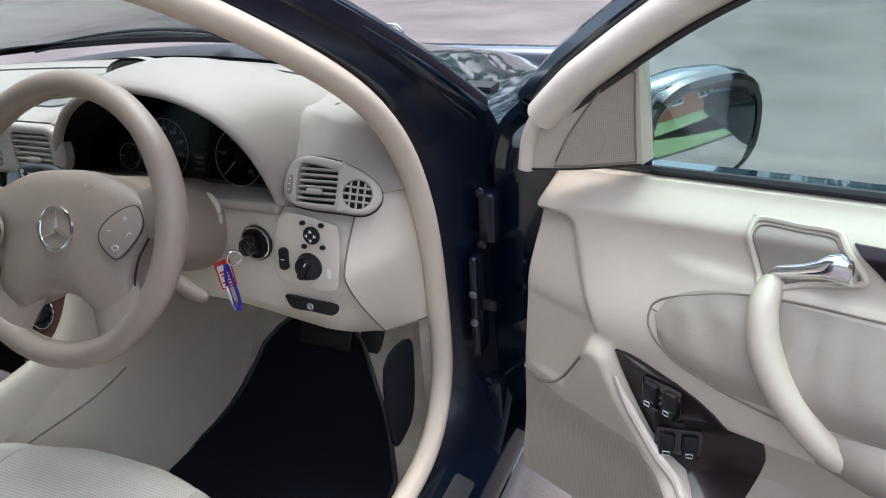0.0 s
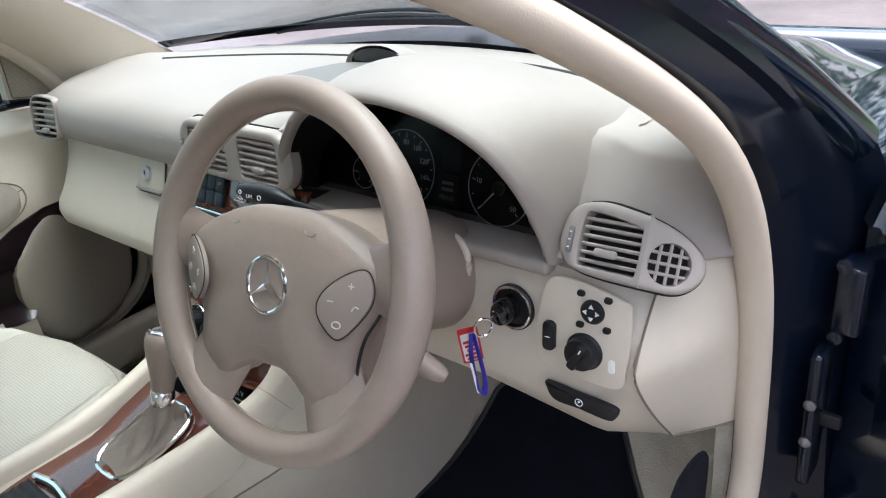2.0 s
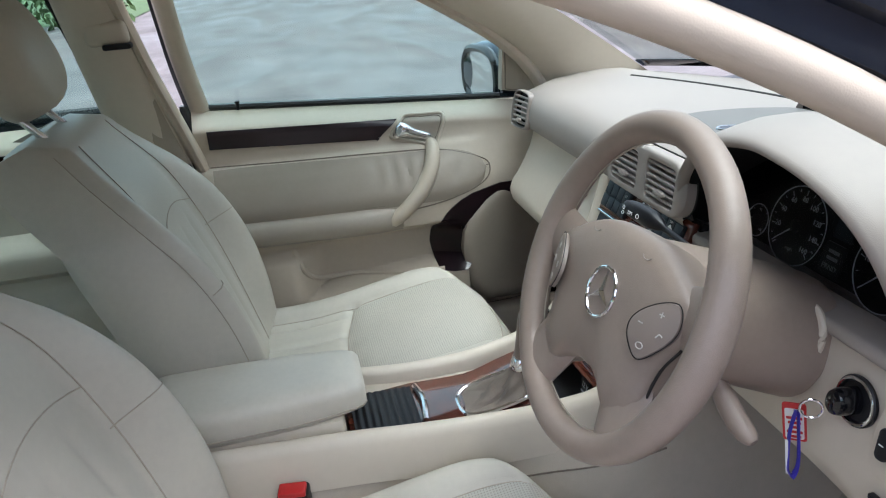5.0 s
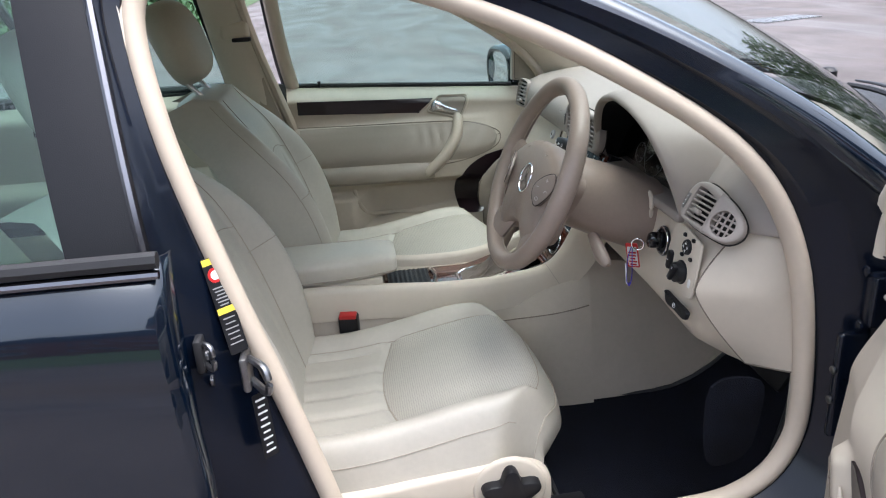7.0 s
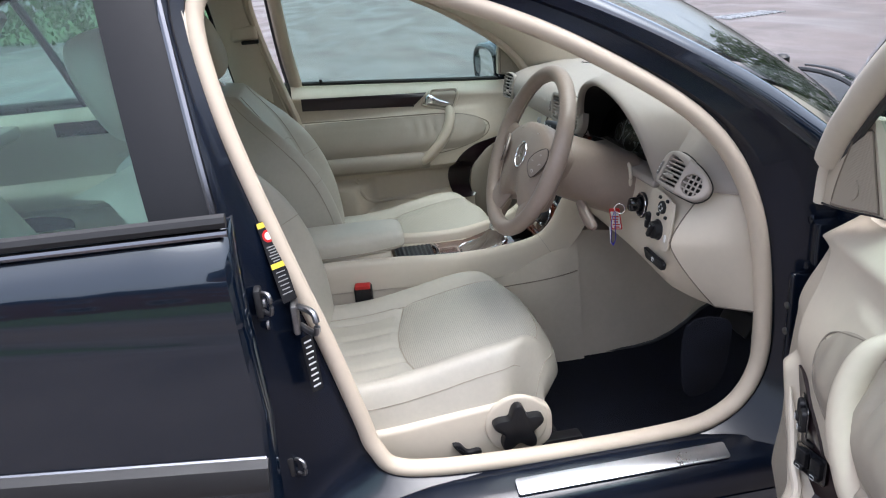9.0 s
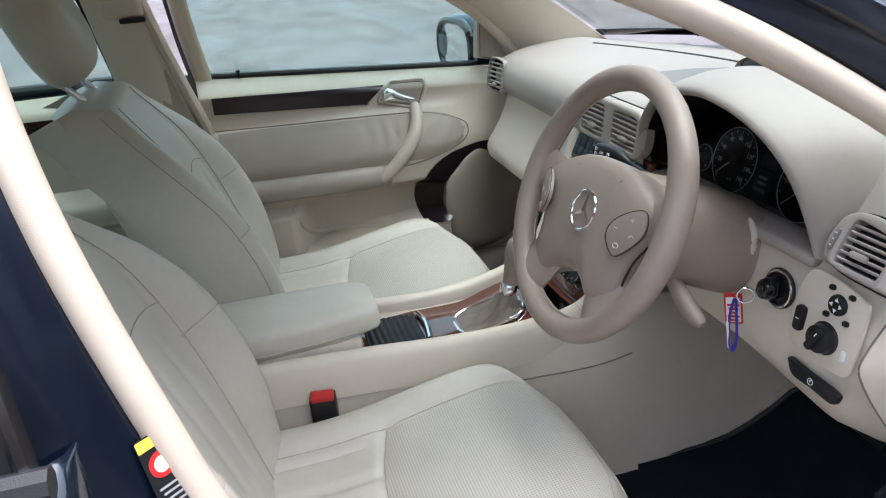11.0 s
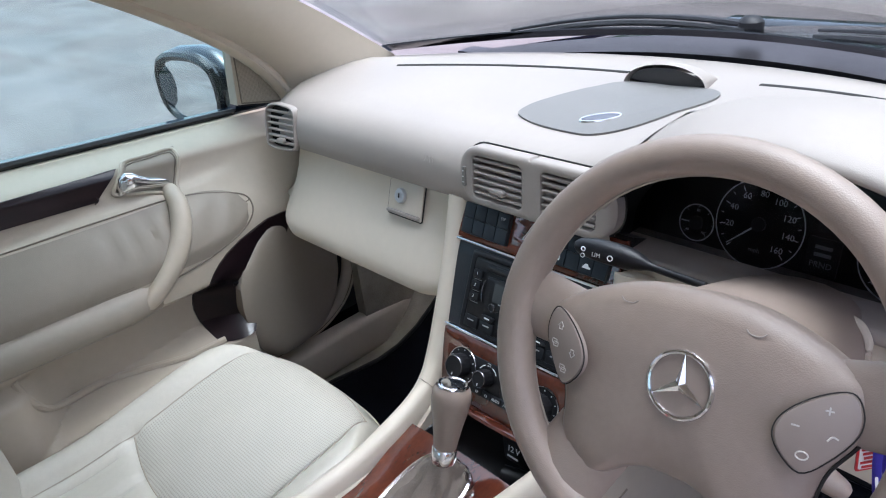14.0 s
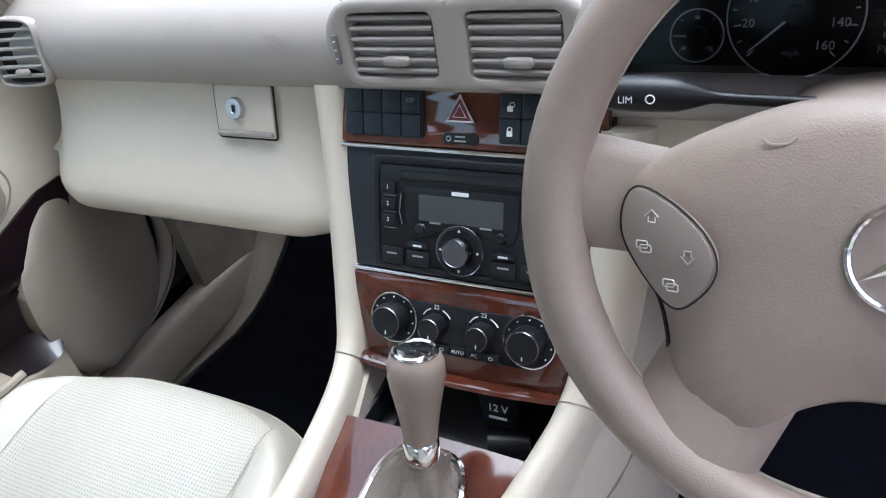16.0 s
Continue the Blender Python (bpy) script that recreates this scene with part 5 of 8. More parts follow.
part("vent_back", slab(disc(0.026, 24, 0.046, -0.010), 0.002, RM2 @ Matrix.Translation((0, 0, 0.004))), GAP, rvn)
RML = RM_ @ Matrix.Translation((0, 0, 0.018))
louvres(rvn, RML, -0.060, 0.011, -0.029, 0.029, 6, 0.016)
vent_tab(rvn, RML, -0.028, -0.012, 0.028)
vent_wheel(rvn, RM_ @ Matrix.Translation((0, 0, 0.0205)), -0.073, -0.003)
for k in (-1, 0, 1):
    for bar in (0, 1):
        o = 0.0115 * k
        L_ = math.sqrt(max(0.0, 0.0232 ** 2 - o * o))
        a_, b_ = ((o, -L_), (o, L_)) if bar else ((-L_, o), (L_, o))
        part("grid_bar", tube([RM2 @ Vector((0.046 + a_[0], -0.010 + a_[1], 0.016)), RM2 @ Vector((0.046 + b_[0], -0.010 + b_[1], 0.016))], 0.0018, 6), TAUPE, rvn)
part("pod_edge_gap", tube([(RM2 if p[0] > 0.017 else RM_) @ Vector((p[0] * 1.02, p[1] * 1.03, 0.004)) for p in RO], 0.0014, 6, True), GAP, rvn)

PM_ = axes((-0.588, 0.236, 0.906), (1, 0.10, 0), (0, 0.20, 1))
pvn = thing("passenger_vent", (-0.588, 0.236, 0.86), "taupe air vent at the passenger end of the dashboard", "air vent", "dashboard vents")
PO2 = smooth2([(-0.042, -0.03), (-0.045, 0.02), (-0.03, 0.042), (0.01, 0.044), (0.040, 0.036), (0.042, 0.0), (0.040, -0.036), (0.0, -0.041), (-0.03, -0.040)], 5)
part("surround", bezel(PO2, [(a * 0.90, b * 0.90) for a, b in PO2], (0, 0), PM_, 0.013, 0.012), TAUPE, pvn)
part("vent_back", slab([(a * 0.9, b * 0.9) for a, b in PO2], 0.002, PM_), GAP, pvn)
PML = PM_ @ Matrix.Translation((0, 0, 0.011))
louvres(pvn, PML, -0.036, 0.036, -0.033, 0.034, 6, 0.011)
vent_tab(pvn, PML, 0.006, -0.022, 0.020)

# ---- instruments ----
clu = thing("instrument_cluster", (HX, 0.33, 0.86), "black instrument cluster with silver-ringed dials under the hood", "instrument cluster")
IM = axes((0.350, 0.308, 0.922), (1, 0, 0), (0, 0.28, 1))
LIP = [Vector((x, 0.243 - 0.33 * (z - 0.877), z)) for x, z, _ in spline([(x, z, 0) for x, z in ((0.126, 0.866), (0.129, 0.905), (0.144, 0.938), (0.170, 0.966), (0.212, 0.999), (0.262, 1.022), (0.335, 1.037),
                                                                                                    (0.388, 1.034), (0.430, 1.025), (0.468, 1.008), (0.497, 0.983), (0.516, 0.949), (0.526, 0.909), (0.530, 0.866))], 6)]
BACK = [((p.x - 0.335) * 0.97 - 0.015, (0.90 + (p.z - 0.90) * 0.80 - 0.922) / 0.963) for p in LIP]
part("dial_board", slab(BACK, 0.006, IM @ Matrix.Translation((0, 0, -0.008))), DIAL, clu)
lens = part("lens", slab([(0.985 * a, b - 0.002) for a, b in BACK], 0.002, IM @ Matrix.Translation((0, 0, 0.018))), LENS, clu)
lens.visible_shadow = False
inner, shell, mid_ = [], [], Vector((0.331, 0, 0.90))
for p, (a, b) in zip(LIP, BACK):
    out = Vector((p.x - mid_.x, 0, p.z - mid_.z)).normalized()
    q = IM @ Vector((a, b, -0.004))
    inner.append([q, q.lerp(p, 0.4), q.lerp(p, 0.8), p + Vector((0, 0.010, 0))])
    pts = [p + Vector((0, 0.010, 0)), p + Vector((0, 0.002, 0)), p + out * 0.003 + Vector((0, -0.004, 0)), p + out * 0.008 + Vector((0, -0.005, 0)), p + out * 0.014 + Vector((0, 0.001, 0)), p + out * 0.019 + Vector((0, 0.014, 0))]
    last = pts[-1]
    spread = 0.030 * (last.x - mid_.x) / 0.2
    for f in (0.08, 0.18, 0.3, 0.45, 0.6, 0.8, 1.0):
        yy = last.y + (0.53 - last.y) * f
        x = last.x + spread * min(1.0, 2 * f)
        goal = pad_top(min(0.70, x), yy) + (0.003 if f < 0.7 else -0.008)
        crest = last.z + 0.012 * math.sin(math.pi * min(1, f * 1.8)) - (last.z - goal) * sstep(0.12, 1.0, f)
        side = last.z + (goal - last.z) * min(1.0, f * 2.2)
        g = sstep(0.90, 1.0, last.z)
        pts.append(Vector((x, yy, crest * g + side * (1 - g))))
    shell.append(pts)
part("hood_lining", loft(inner, False, False), DIAL, clu, "black lining of the hood")
part("hood", loft(shell, False, False), TAUPE, clu, "taupe rounded instrument hood", 60)


def gauge(cx, cy, r, marks, needle, n_ticks):
    G = IM @ Matrix.Translation((cx, cy, 0))
    dial = part("dial", slab(disc(r, 40), 0.002, G), DIAL, clu, "black dial with a silver ring")
    part("dial_ring", ring(r, 0.0007, G @ Matrix.Translation((0, 0, 0.003)), 48, 6), PRINT, dial)
    for k in range(n_ticks + 1):
        a = radians(225 - 270 * k / n_ticks)
        long = k % 2 == 0
        part("tick", slab(rrect(r * (0.13 if long else 0.07), r * 0.022, r * 0.005, 1, r * (0.92 - (0.065 if long else 0.035)), 0), 0.0004, G @ Matrix.Translation((0, 0, 0.0022)) @ Matrix.Rotation(a, 4, "Z")), PRINT, dial)
    for i, s in enumerate(marks):
        a = radians(225 - 270 * i / (len(marks) - 1)) if len(marks) > 1 else 0
        if s:
            part("numeral", text_bm(s, r * 0.20, G @ Matrix.Translation((r * 0.68 * math.cos(a), r * 0.68 * math.sin(a), 0.0026))), PRINT, dial)
    a = radians(needle)
    part("needle", tube([G @ Vector((-0.1 * r * math.cos(a), -0.1 * r * math.sin(a), 0.005)), G @ Vector((0.86 * r * math.cos(a), 0.86 * r * math.sin(a), 0.005))], [0.0012, 0.0006], 6), PRINT, dial)
    part("needle_hub", lathe([(0.008, 0.002), (0.008, 0.006), (0.005, 0.008), (0.001, 0.008)], G, 16), BLACK, dial)
    return dial, G


d1, G1 = gauge(-0.068, -0.010, 0.050, ["", "20", "40", "60", "80", "100", "120", "140", "160"], 222, 16)
part("unit_word", text_bm("mph", 0.0075, G1 @ Matrix.Translation((0, -0.030, 0.0026))), GREY_PRINT, d1)
d2, G2 = gauge(0.082, -0.012, 0.045, ["", "10", "20", "30", "40", "50"], 228, 10)
d3, G3 = gauge(-0.141, -0.026, 0.0215, ["40", "80", "120"], 180, 6)
d4, G4 = gauge(0.146, -0.034, 0.020, [], 140, 4)
part("hood_cheek", box((0.552, 0.300, 0.862), (0.040, 0.09, 0.040), 0.01, 3), TAUPE, clu)
part("hood_sill", box((0.329, 0.290, 0.858), (0.415, 0.105, 0.018), 0.007, 3), TAUPE, clu, "taupe sill below the dials")
disp = part("display", slab(rrect(0.030, 0.040, 0.002, 3, 0.008, 0.018), 0.002, IM), SLATE, clu, "grey display")
part("display", slab(rrect(0.034, 0.040, 0.002, 3, 0.004, -0.028), 0.002, IM), BLACK, clu)
part("gear_letters", text_bm("PRND", 0.009, IM @ Matrix.Translation((0.004, -0.037, 0.0026))), GREY_PRINT, clu)
for k in range(2):
    part("text_bar", slab(rrect(0.018, 0.004, 0.0006, 1, 0.004, -0.018 - 0.008 * k), 0.0004, IM @ Matrix.Translation((0, 0, 0.0022))), GREY_PRINT, clu)

# ---- driver's switches ----
SWM = axes((0.582, 0.2345, 0.790), (1, 0.03, 0), (0, 0.13, 1))
swp = thing("light_switch_panel", (0.585, 0.2365, 0.72), "cream panel with light switch, mirror adjuster and rocker", "switch panel")
part("panel", slab(smooth2([(-0.058, 0.0), (-0.045, 0.058), (-0.01, 0.066), (0.040, 0.056), (0.052, 0.045), (0.050, -0.02), (0.040, -0.048), (-0.02, -0.047), (-0.052, -0.038)], 6), 0.004, SWM, 0.002), CREAM, swp)
pad = part("mirror_adjuster", lathe([(0.0135, 0.003), (0.0135, 0.007), (0.012, 0.009), (0.001, 0.009)], SWM @ Matrix.Translation((0.010, 0.036, 0)), 24), BLACK, swp, "black round mirror adjuster with four arrows")
for k in range(4):
    a = math.pi / 2 * k
    part("arrow", slab([(0.010, 0), (0.005, 0.003), (0.005, -0.003)], 0.0004, SWM @ Matrix.Translation((0.010, 0.036, 0.0092)) @ Matrix.Rotation(a, 4, "Z")), PRINT, pad)
for dx, dz in ((-0.014, 0.018), (0.017, 0.017), (-0.014, -0.018), (0.017, -0.017)):
    part("mirror_button", slab(rrect(0.009, 0.007, 0.003), 0.006, SWM @ Matrix.Translation((0.010 + dx, 0.036 + dz, 0.002)), 0.002), BLACK, swp)
rock = part("rocker", slab(rrect(0.015, 0.035, 0.006), 0.009, SWM @ Matrix.Translation((-0.040, -0.005, 0.002)), 0.003), BLACK, swp, "black headlamp level rocker")
part("rocker_mark", slab(rrect(0.006, 0.0012, 0.0003, 1, -0.040, -0.005), 0.0004, SWM @ Matrix.Translation((0, 0, 0.0112))), PRINT, rock)
KN = SWM @ Matrix.Translation((0.002, -0.013, 0.002)) @ Matrix.Scale(0.84, 4)
kn = part("light_knob", lathe([(0.0255, 0), (0.0255, 0.004), (0.0225, 0.006), (0.021, 0.018), (0.018, 0.020), (0.001, 0.020)], KN, 32), BLACK, swp, "black rotary light knob")
part("knob_bar", slab(rrect(0.040, 0.013, 0.004), 0.012, KN @ Matrix.Translation((0, 0, 0.016)) @ Matrix.Rotation(radians(62), 4, "Z"), 0.004), BLACK, kn)
part("knob_mark", slab(rrect(0.007, 0.0018, 0.0004, 1, 0.013, 0), 0.0004, KN @ Matrix.Translation((0, 0, 0.0282)) @ Matrix.Rotation(radians(62), 4, "Z")), PRINT, kn)
part("lamp_window", slab(rrect(0.008, 0.016, 0.0038), 0.003, SWM @ Matrix.Translation((0.034, -0.022, 0.002)), 0.001), WHITE, swp)
BM_ = axes((0.580, 0.2285, 0.712), (1, 0.02, -0.03), (0, 0.10, 1)) @ Matrix.Scale(0.8, 4)
rel = thing("brake_release", (0.578, 0.229, 0.70), "dark parking brake release handle below the light switch", "handle")
part("handle", slab(smooth2([(-0.055, 0.008), (-0.05, 0.013), (0.0, 0.011), (0.05, 0.010), (0.056, 0.0), (0.045, -0.013), (0.0, -0.012), (-0.04, -0.012)], 4), 0.010, BM_, 0.004), BLACK, rel)
part("symbol_ring", ring(0.0055, 0.0007, BM_ @ Matrix.Translation((0, 0, 0.0104)), 20, 5), PRINT, rel)
part("symbol_letter", text_bm("P", 0.007, BM_ @ Matrix.Translation((0, 0, 0.0104))), PRINT, rel)
# ignition lock, key, tags
IG = axes((0.489, 0.2375, 0.801), (1, 0, 0), (0, 0.12, 1)) @ Matrix.Scale(0.82, 4)
ign = thing("ignition_lock", (0.499, 0.2405, 0.78), "chrome-ringed ignition lock in the cream panel", "ignition")
part("collar", lathe([(0.034, 0), (0.034, 0.004), (0.031, 0.007), (0.028, 0.006), (0.026, 0.002), (0.001, 0.002)], IG, 36), BLACK, ign)
part("chrome_ring", ring(0.030, 0.0022, IG @ Matrix.Translation((0, 0, 0.006)), 40, 8), CHROME, ign)
key = thing("ignition_key", (0.499, 0.20, 0.80), "black key in the ignition with a red tag and violet ribbon", "key")
part("key_head", slab(smooth2([(-0.013, 0.010), (0.0, 0.020), (0.013, 0.010), (0.014, -0.010), (0.0, -0.018), (-0.014, -0.010)], 5), 0.034, IG @ Matrix.Translation((-0.002, 0, 0.004)), 0.008), GLOSS_BLACK, key)
part("key_loop", ring(0.011, 0.0014, axes((0.480, 0.190, 0.796), (0.35, 0.6, 0), (0, 0, 1)), 24, 6), CHROME, key, "steel split ring")
TG = axes((0.458, 0.190, 0.766), (0.66, 0.72, 0.10), (0.14, 0, 1))
tag = part("paper_tag", slab(rrect(0.024, 0.050, 0.003), 0.0015, TG), RED, key, "red and white paper tag")
part("tag_face", slab(rrect(0.019, 0.040, 0.002, 3, 0, -0.002), 0.0004, TG @ Matrix.Translation((0, 0, 0.0016))), WHITE, tag)
for k in range(5):
    part("text_bar", slab(rrect(0.016 - 0.003 * (k % 3), 0.0035, 0.0005, 1, 0, 0.006 - 0.0062 * k), 0.0003, TG @ Matrix.Translation((0, 0, 0.0021))), RED, tag)
rb_pts = spline([(x - 0.023, y, z) for x, y, z in ((0.490, 0.183, 0.787), (0.494, 0.175, 0.765), (0.499, 0.172, 0.735), (0.503, 0.171, 0.722), (0.507, 0.175, 0.719), (0.507, 0.179, 0.735), (0.498, 0.182, 0.770), (0.492, 0.184, 0.788))], 6)
part("ribbon", tube(rb_pts, 0.005, 8, False, 0.18, (0.3, 1, 0)), VIOLET, key, "violet woven ribbon loop")
part("ribbon_print", slab(rrect(0.0028, 0.040, 0.001, 2), 0.0004, axes((0.4765, 0.1705, 0.738), (0.75, 0.6, 0.13), (-0.12, 0.02, 1))), WHITE, key)
# pedals
ped = thing("foot_pedal", (0.40, 0.56, 0.40), "black rubber brake pedal in the footwell", "pedal", "pedals")
part("pad", box((0, 0, 0), (0.13, 0.025, 0.06), 0.008, 2, axes((0.37, 0.555, 0.42), (1, 0, 0), (0, 0.85, -0.5))), BLACK, ped)
part("arm", tube([(0.37, 0.57, 0.43), (0.37, 0.62, 0.56), (0.37, 0.66, 0.66)], 0.012, 8), BLACK, ped)
ped2 = thing("foot_pedal", (0.475, 0.56, 0.36), "black rubber accelerator pedal in the footwell", "pedal", "pedals")
part("pad", box((0, 0, 0), (0.055, 0.02, 0.15), 0.008, 2, axes((0.475, 0.56, 0.42), (1, 0, 0), (0, 0.9, -0.4))), BLACK, ped2)

# ---- centre stack ----
ST = axes((CX, 0.155, 0.670), (1, 0, 0), (0, 0.41, 0.912))
stack = thing("centre_stack", (CX, 0.16, 0.59), "burr wood centre stack with switches and climate dials", "centre console")


def half_w(v):
    return 0.139 if v > 0.16 else 0.130 + 0.009 * (v - 0.031) / 0.13 if v > 0.031 else 0.108 + 0.022 * (v + 0.066) / 0.097


def band(v0, v1, n=6):
    r = [(half_w(v), v) for v in span(v0, v1, n)]
    return r + [(-a, b) for a, b in r[::-1]]


part("backing", slab([(a * 1.0, b) for a, b in band(-0.075, 0.232)], 0.05, ST @ Matrix.Translation((0, 0, -0.055))), BLACK, stack)
up = part("switch_fascia", slab(band(0.164, 0.228), 0.008, ST, 0.003), WOOD, stack, "red burr wood switch fascia")
part("chrome_line", slab(band(0.1595, 0.1635, 2), 0.009, ST, 0.001), CHROME, stack, "thin chrome line")
part("radio_surround", slab(band(0.036, 0.159), 0.004, ST, 0.001), SLATE, stack, "slate plastic radio surround")
part("chrome_line", slab(band(0.0315, 0.0355, 2), 0.008, ST, 0.001), CHROME, stack, "thin chrome line")
lo = part("climate_fascia", slab(band(-0.066, 0.031), 0.007, ST, 0.003), WOOD, stack, "red burr wood climate fascia")
part("fascia_lip", tube([ST @ Vector((x, -0.070 + 0.006 * (x / 0.11) ** 2, 0.012)) for x in span(-0.118, 0.118, 10)], 0.0085, 8, False, 0.6), WOOD, stack, "rounded wood lip")
for side in (-1, 1):
    blk = part("switch_block", slab(rrect(0.088, 0.046, 0.003, 3, side * 0.083, 0.195), 0.011, ST, 0.001), BLACK, up, "block of dark switches")
for side in (-1, 1):
    for i in range(4):
        for j in range(2):
            part("switch", slab(rrect(0.0205, 0.0215, 0.0015, 2, side * 0.083 - 0.0323 + 0.0215 * i, 0.184 + 0.0223 * j), 0.003, ST @ Matrix.Translation((0, 0, 0.0112)), 0.001), SLATE, up)
T_ = ST @ Matrix.Translation((0, 0, 0.0146))
part("switch_word", text_bm("ESP", 0.006, T_ @ Matrix.Translation((-0.051, 0.208, 0))), GREY_PRINT, up)
part("switch_word", text_bm("OFF", 0.005, T_ @ Matrix.Translation((0.094, 0.213, 0))), PRINT, up)
for v in (0.206, 0.184):
    part("padlock_body", slab(rrect(0.0055, 0.005, 0.0008, 2, 0.051, v - 0.002), 0.0003, T_), PRINT, up)
    part("padlock_bow", ring(0.0022, 0.0005, T_ @ Matrix.Translation((0.051 + (0.002 if v > 0.2 else 0), v + 0.0015, 0)), 14, 5), PRINT, up)
    part("car_mark", slab([(0.089, v - 0.003), (0.091, v), (0.094, v + 0.003), (0.097, v + 0.003), (0.099, v), (0.102, v - 0.001), (0.102, v - 0.003)], 0.0003, T_), PRINT, up)
tri = [(0.0155 * math.cos(radians(90 + 120 * k)), 0.198 + 0.0155 * math.sin(radians(90 + 120 * k))) for k in range(3)]
hz = part("hazard_switch", slab(tri, 0.012, ST, 0.002), DARK_RED, up, "red triangular hazard switch with a chrome rim")
part("hazard_rim", tube([ST @ Vector((a, b, 0.0115)) for a, b in tri for _ in (0,)], 0.0018, 6, True), PRINT, hz)
part("hazard_inner", tube([ST @ Vector((a * 0.5, 0.198 + (b - 0.198) * 0.5, 0.0125)) for a, b in tri], 0.0007, 5, True), PRINT, hz)
al = part("airbag_lamp", slab(rrect(0.036, 0.010, 0.003, 3, 0, 0.174), 0.0105, ST, 0.001), BLACK, up, "airbag warning lamp panel")
part("text_bar", slab(rrect(0.010, 0.0016, 0.0003, 1, 0, 0.176), 0.0003, ST @ Matrix.Translation((0, 0, 0.0106))), GREY_PRINT, al)
part("text_bar", slab(rrect(0.012, 0.0016, 0.0003, 1, 0, 0.172), 0.0003, ST @ Matrix.Translation((0, 0, 0.0106))), GREY_PRINT, al)
part("lamp_mark", ring(0.0022, 0.0006, ST @ Matrix.Translation((-0.012, 0.174, 0.0107)), 12, 5), GREY_PRINT, al)

# radio
rad = thing("car_radio", (CX, 0.18, 0.69), "black double-height car radio with a silver rotary knob", "car radio")
part("mount_frame", bezel(rrect(0.200, 0.118, 0.003, 2, 0, 0.0955), rrect(0.184, 0.102, 0.003, 2, 0, 0.0945), (0, 0.095), ST, 0.008, 0.006, 60, 0.002), BLACK, rad)
face = part("face", slab(rrect(0.183, 0.101, 0.003, 3, 0, 0.0945), 0.007, ST, 0.002), BLACK, rad)
R_ = ST @ Matrix.Translation((0, 0, 0.0072))
slot = part("disc_slot", slab(rrect(0.134, 0.010, 0.003, 3, 0, 0.135), 0.003, R_, 0.001), BLACK, rad)
part("slot_mouth", slab(rrect(0.124, 0.0026, 0.001, 2, 0, 0.135), 0.0006, R_ @ Matrix.Translation((0, 0, 0.003))), GAP, slot)
part("display_bezel", slab(smooth2([(-0.060, 0.118), (-0.05, 0.124), (0.05, 0.124), (0.060, 0.118), (0.058, 0.085), (0.045, 0.075), (0.0, 0.090), (-0.045, 0.075), (-0.058, 0.085)], 4), 0.002, R_, 0.001), BLACK, rad)
LCD = material("radio_lcd", (0.055, 0.06, 0.062), 0.22, vary=0.06)
part("display", slab(rrect(0.090, 0.026, 0.001, 2, 0.0, 0.105), 0.0006, R_ @ Matrix.Translation((0, 0, 0.002))), LCD, rad, "grey unlit radio display")
part("badge_bar", slab(rrect(0.018, 0.0038, 0.0008, 2, 0, 0.1215), 0.0005, R_ @ Matrix.Translation((0, 0, 0.002))), PRINT, rad)
KR = R_ @ Matrix.Translation((0, 0.066, 0))
part("knob_ring", lathe([(0.025, 0), (0.025, 0.003), (0.022, 0.004), (0.020, 0.003), (0.001, 0.003)], KR, 36), BLACK, rad)
part("ring_line", ring(0.0248, 0.0006, KR @ Matrix.Translation((0, 0, 0.003)), 40, 5), STRIP, rad)
part("radio_knob", lathe([(0.015, 0.003), (0.0145, 0.013), (0.013, 0.015), (0.0125, 0.0145), (0.001, 0.0145)], KR, 36), STRIP, rad, "silver radio volume knob")
for dx, dy, a in ((0, 0.020, 90), (0, -0.020, 270), (0.020, 0, 0), (-0.020, 0, 180)):
    part("knob_mark", slab([(0.0018, 0), (-0.001, 0.0016), (-0.001, -0.0016)], 0.0003, KR @ Matrix.Translation((dx, dy, 0.0042)) @ Matrix.Rotation(radians(a), 4, "Z")), PRINT, rad)
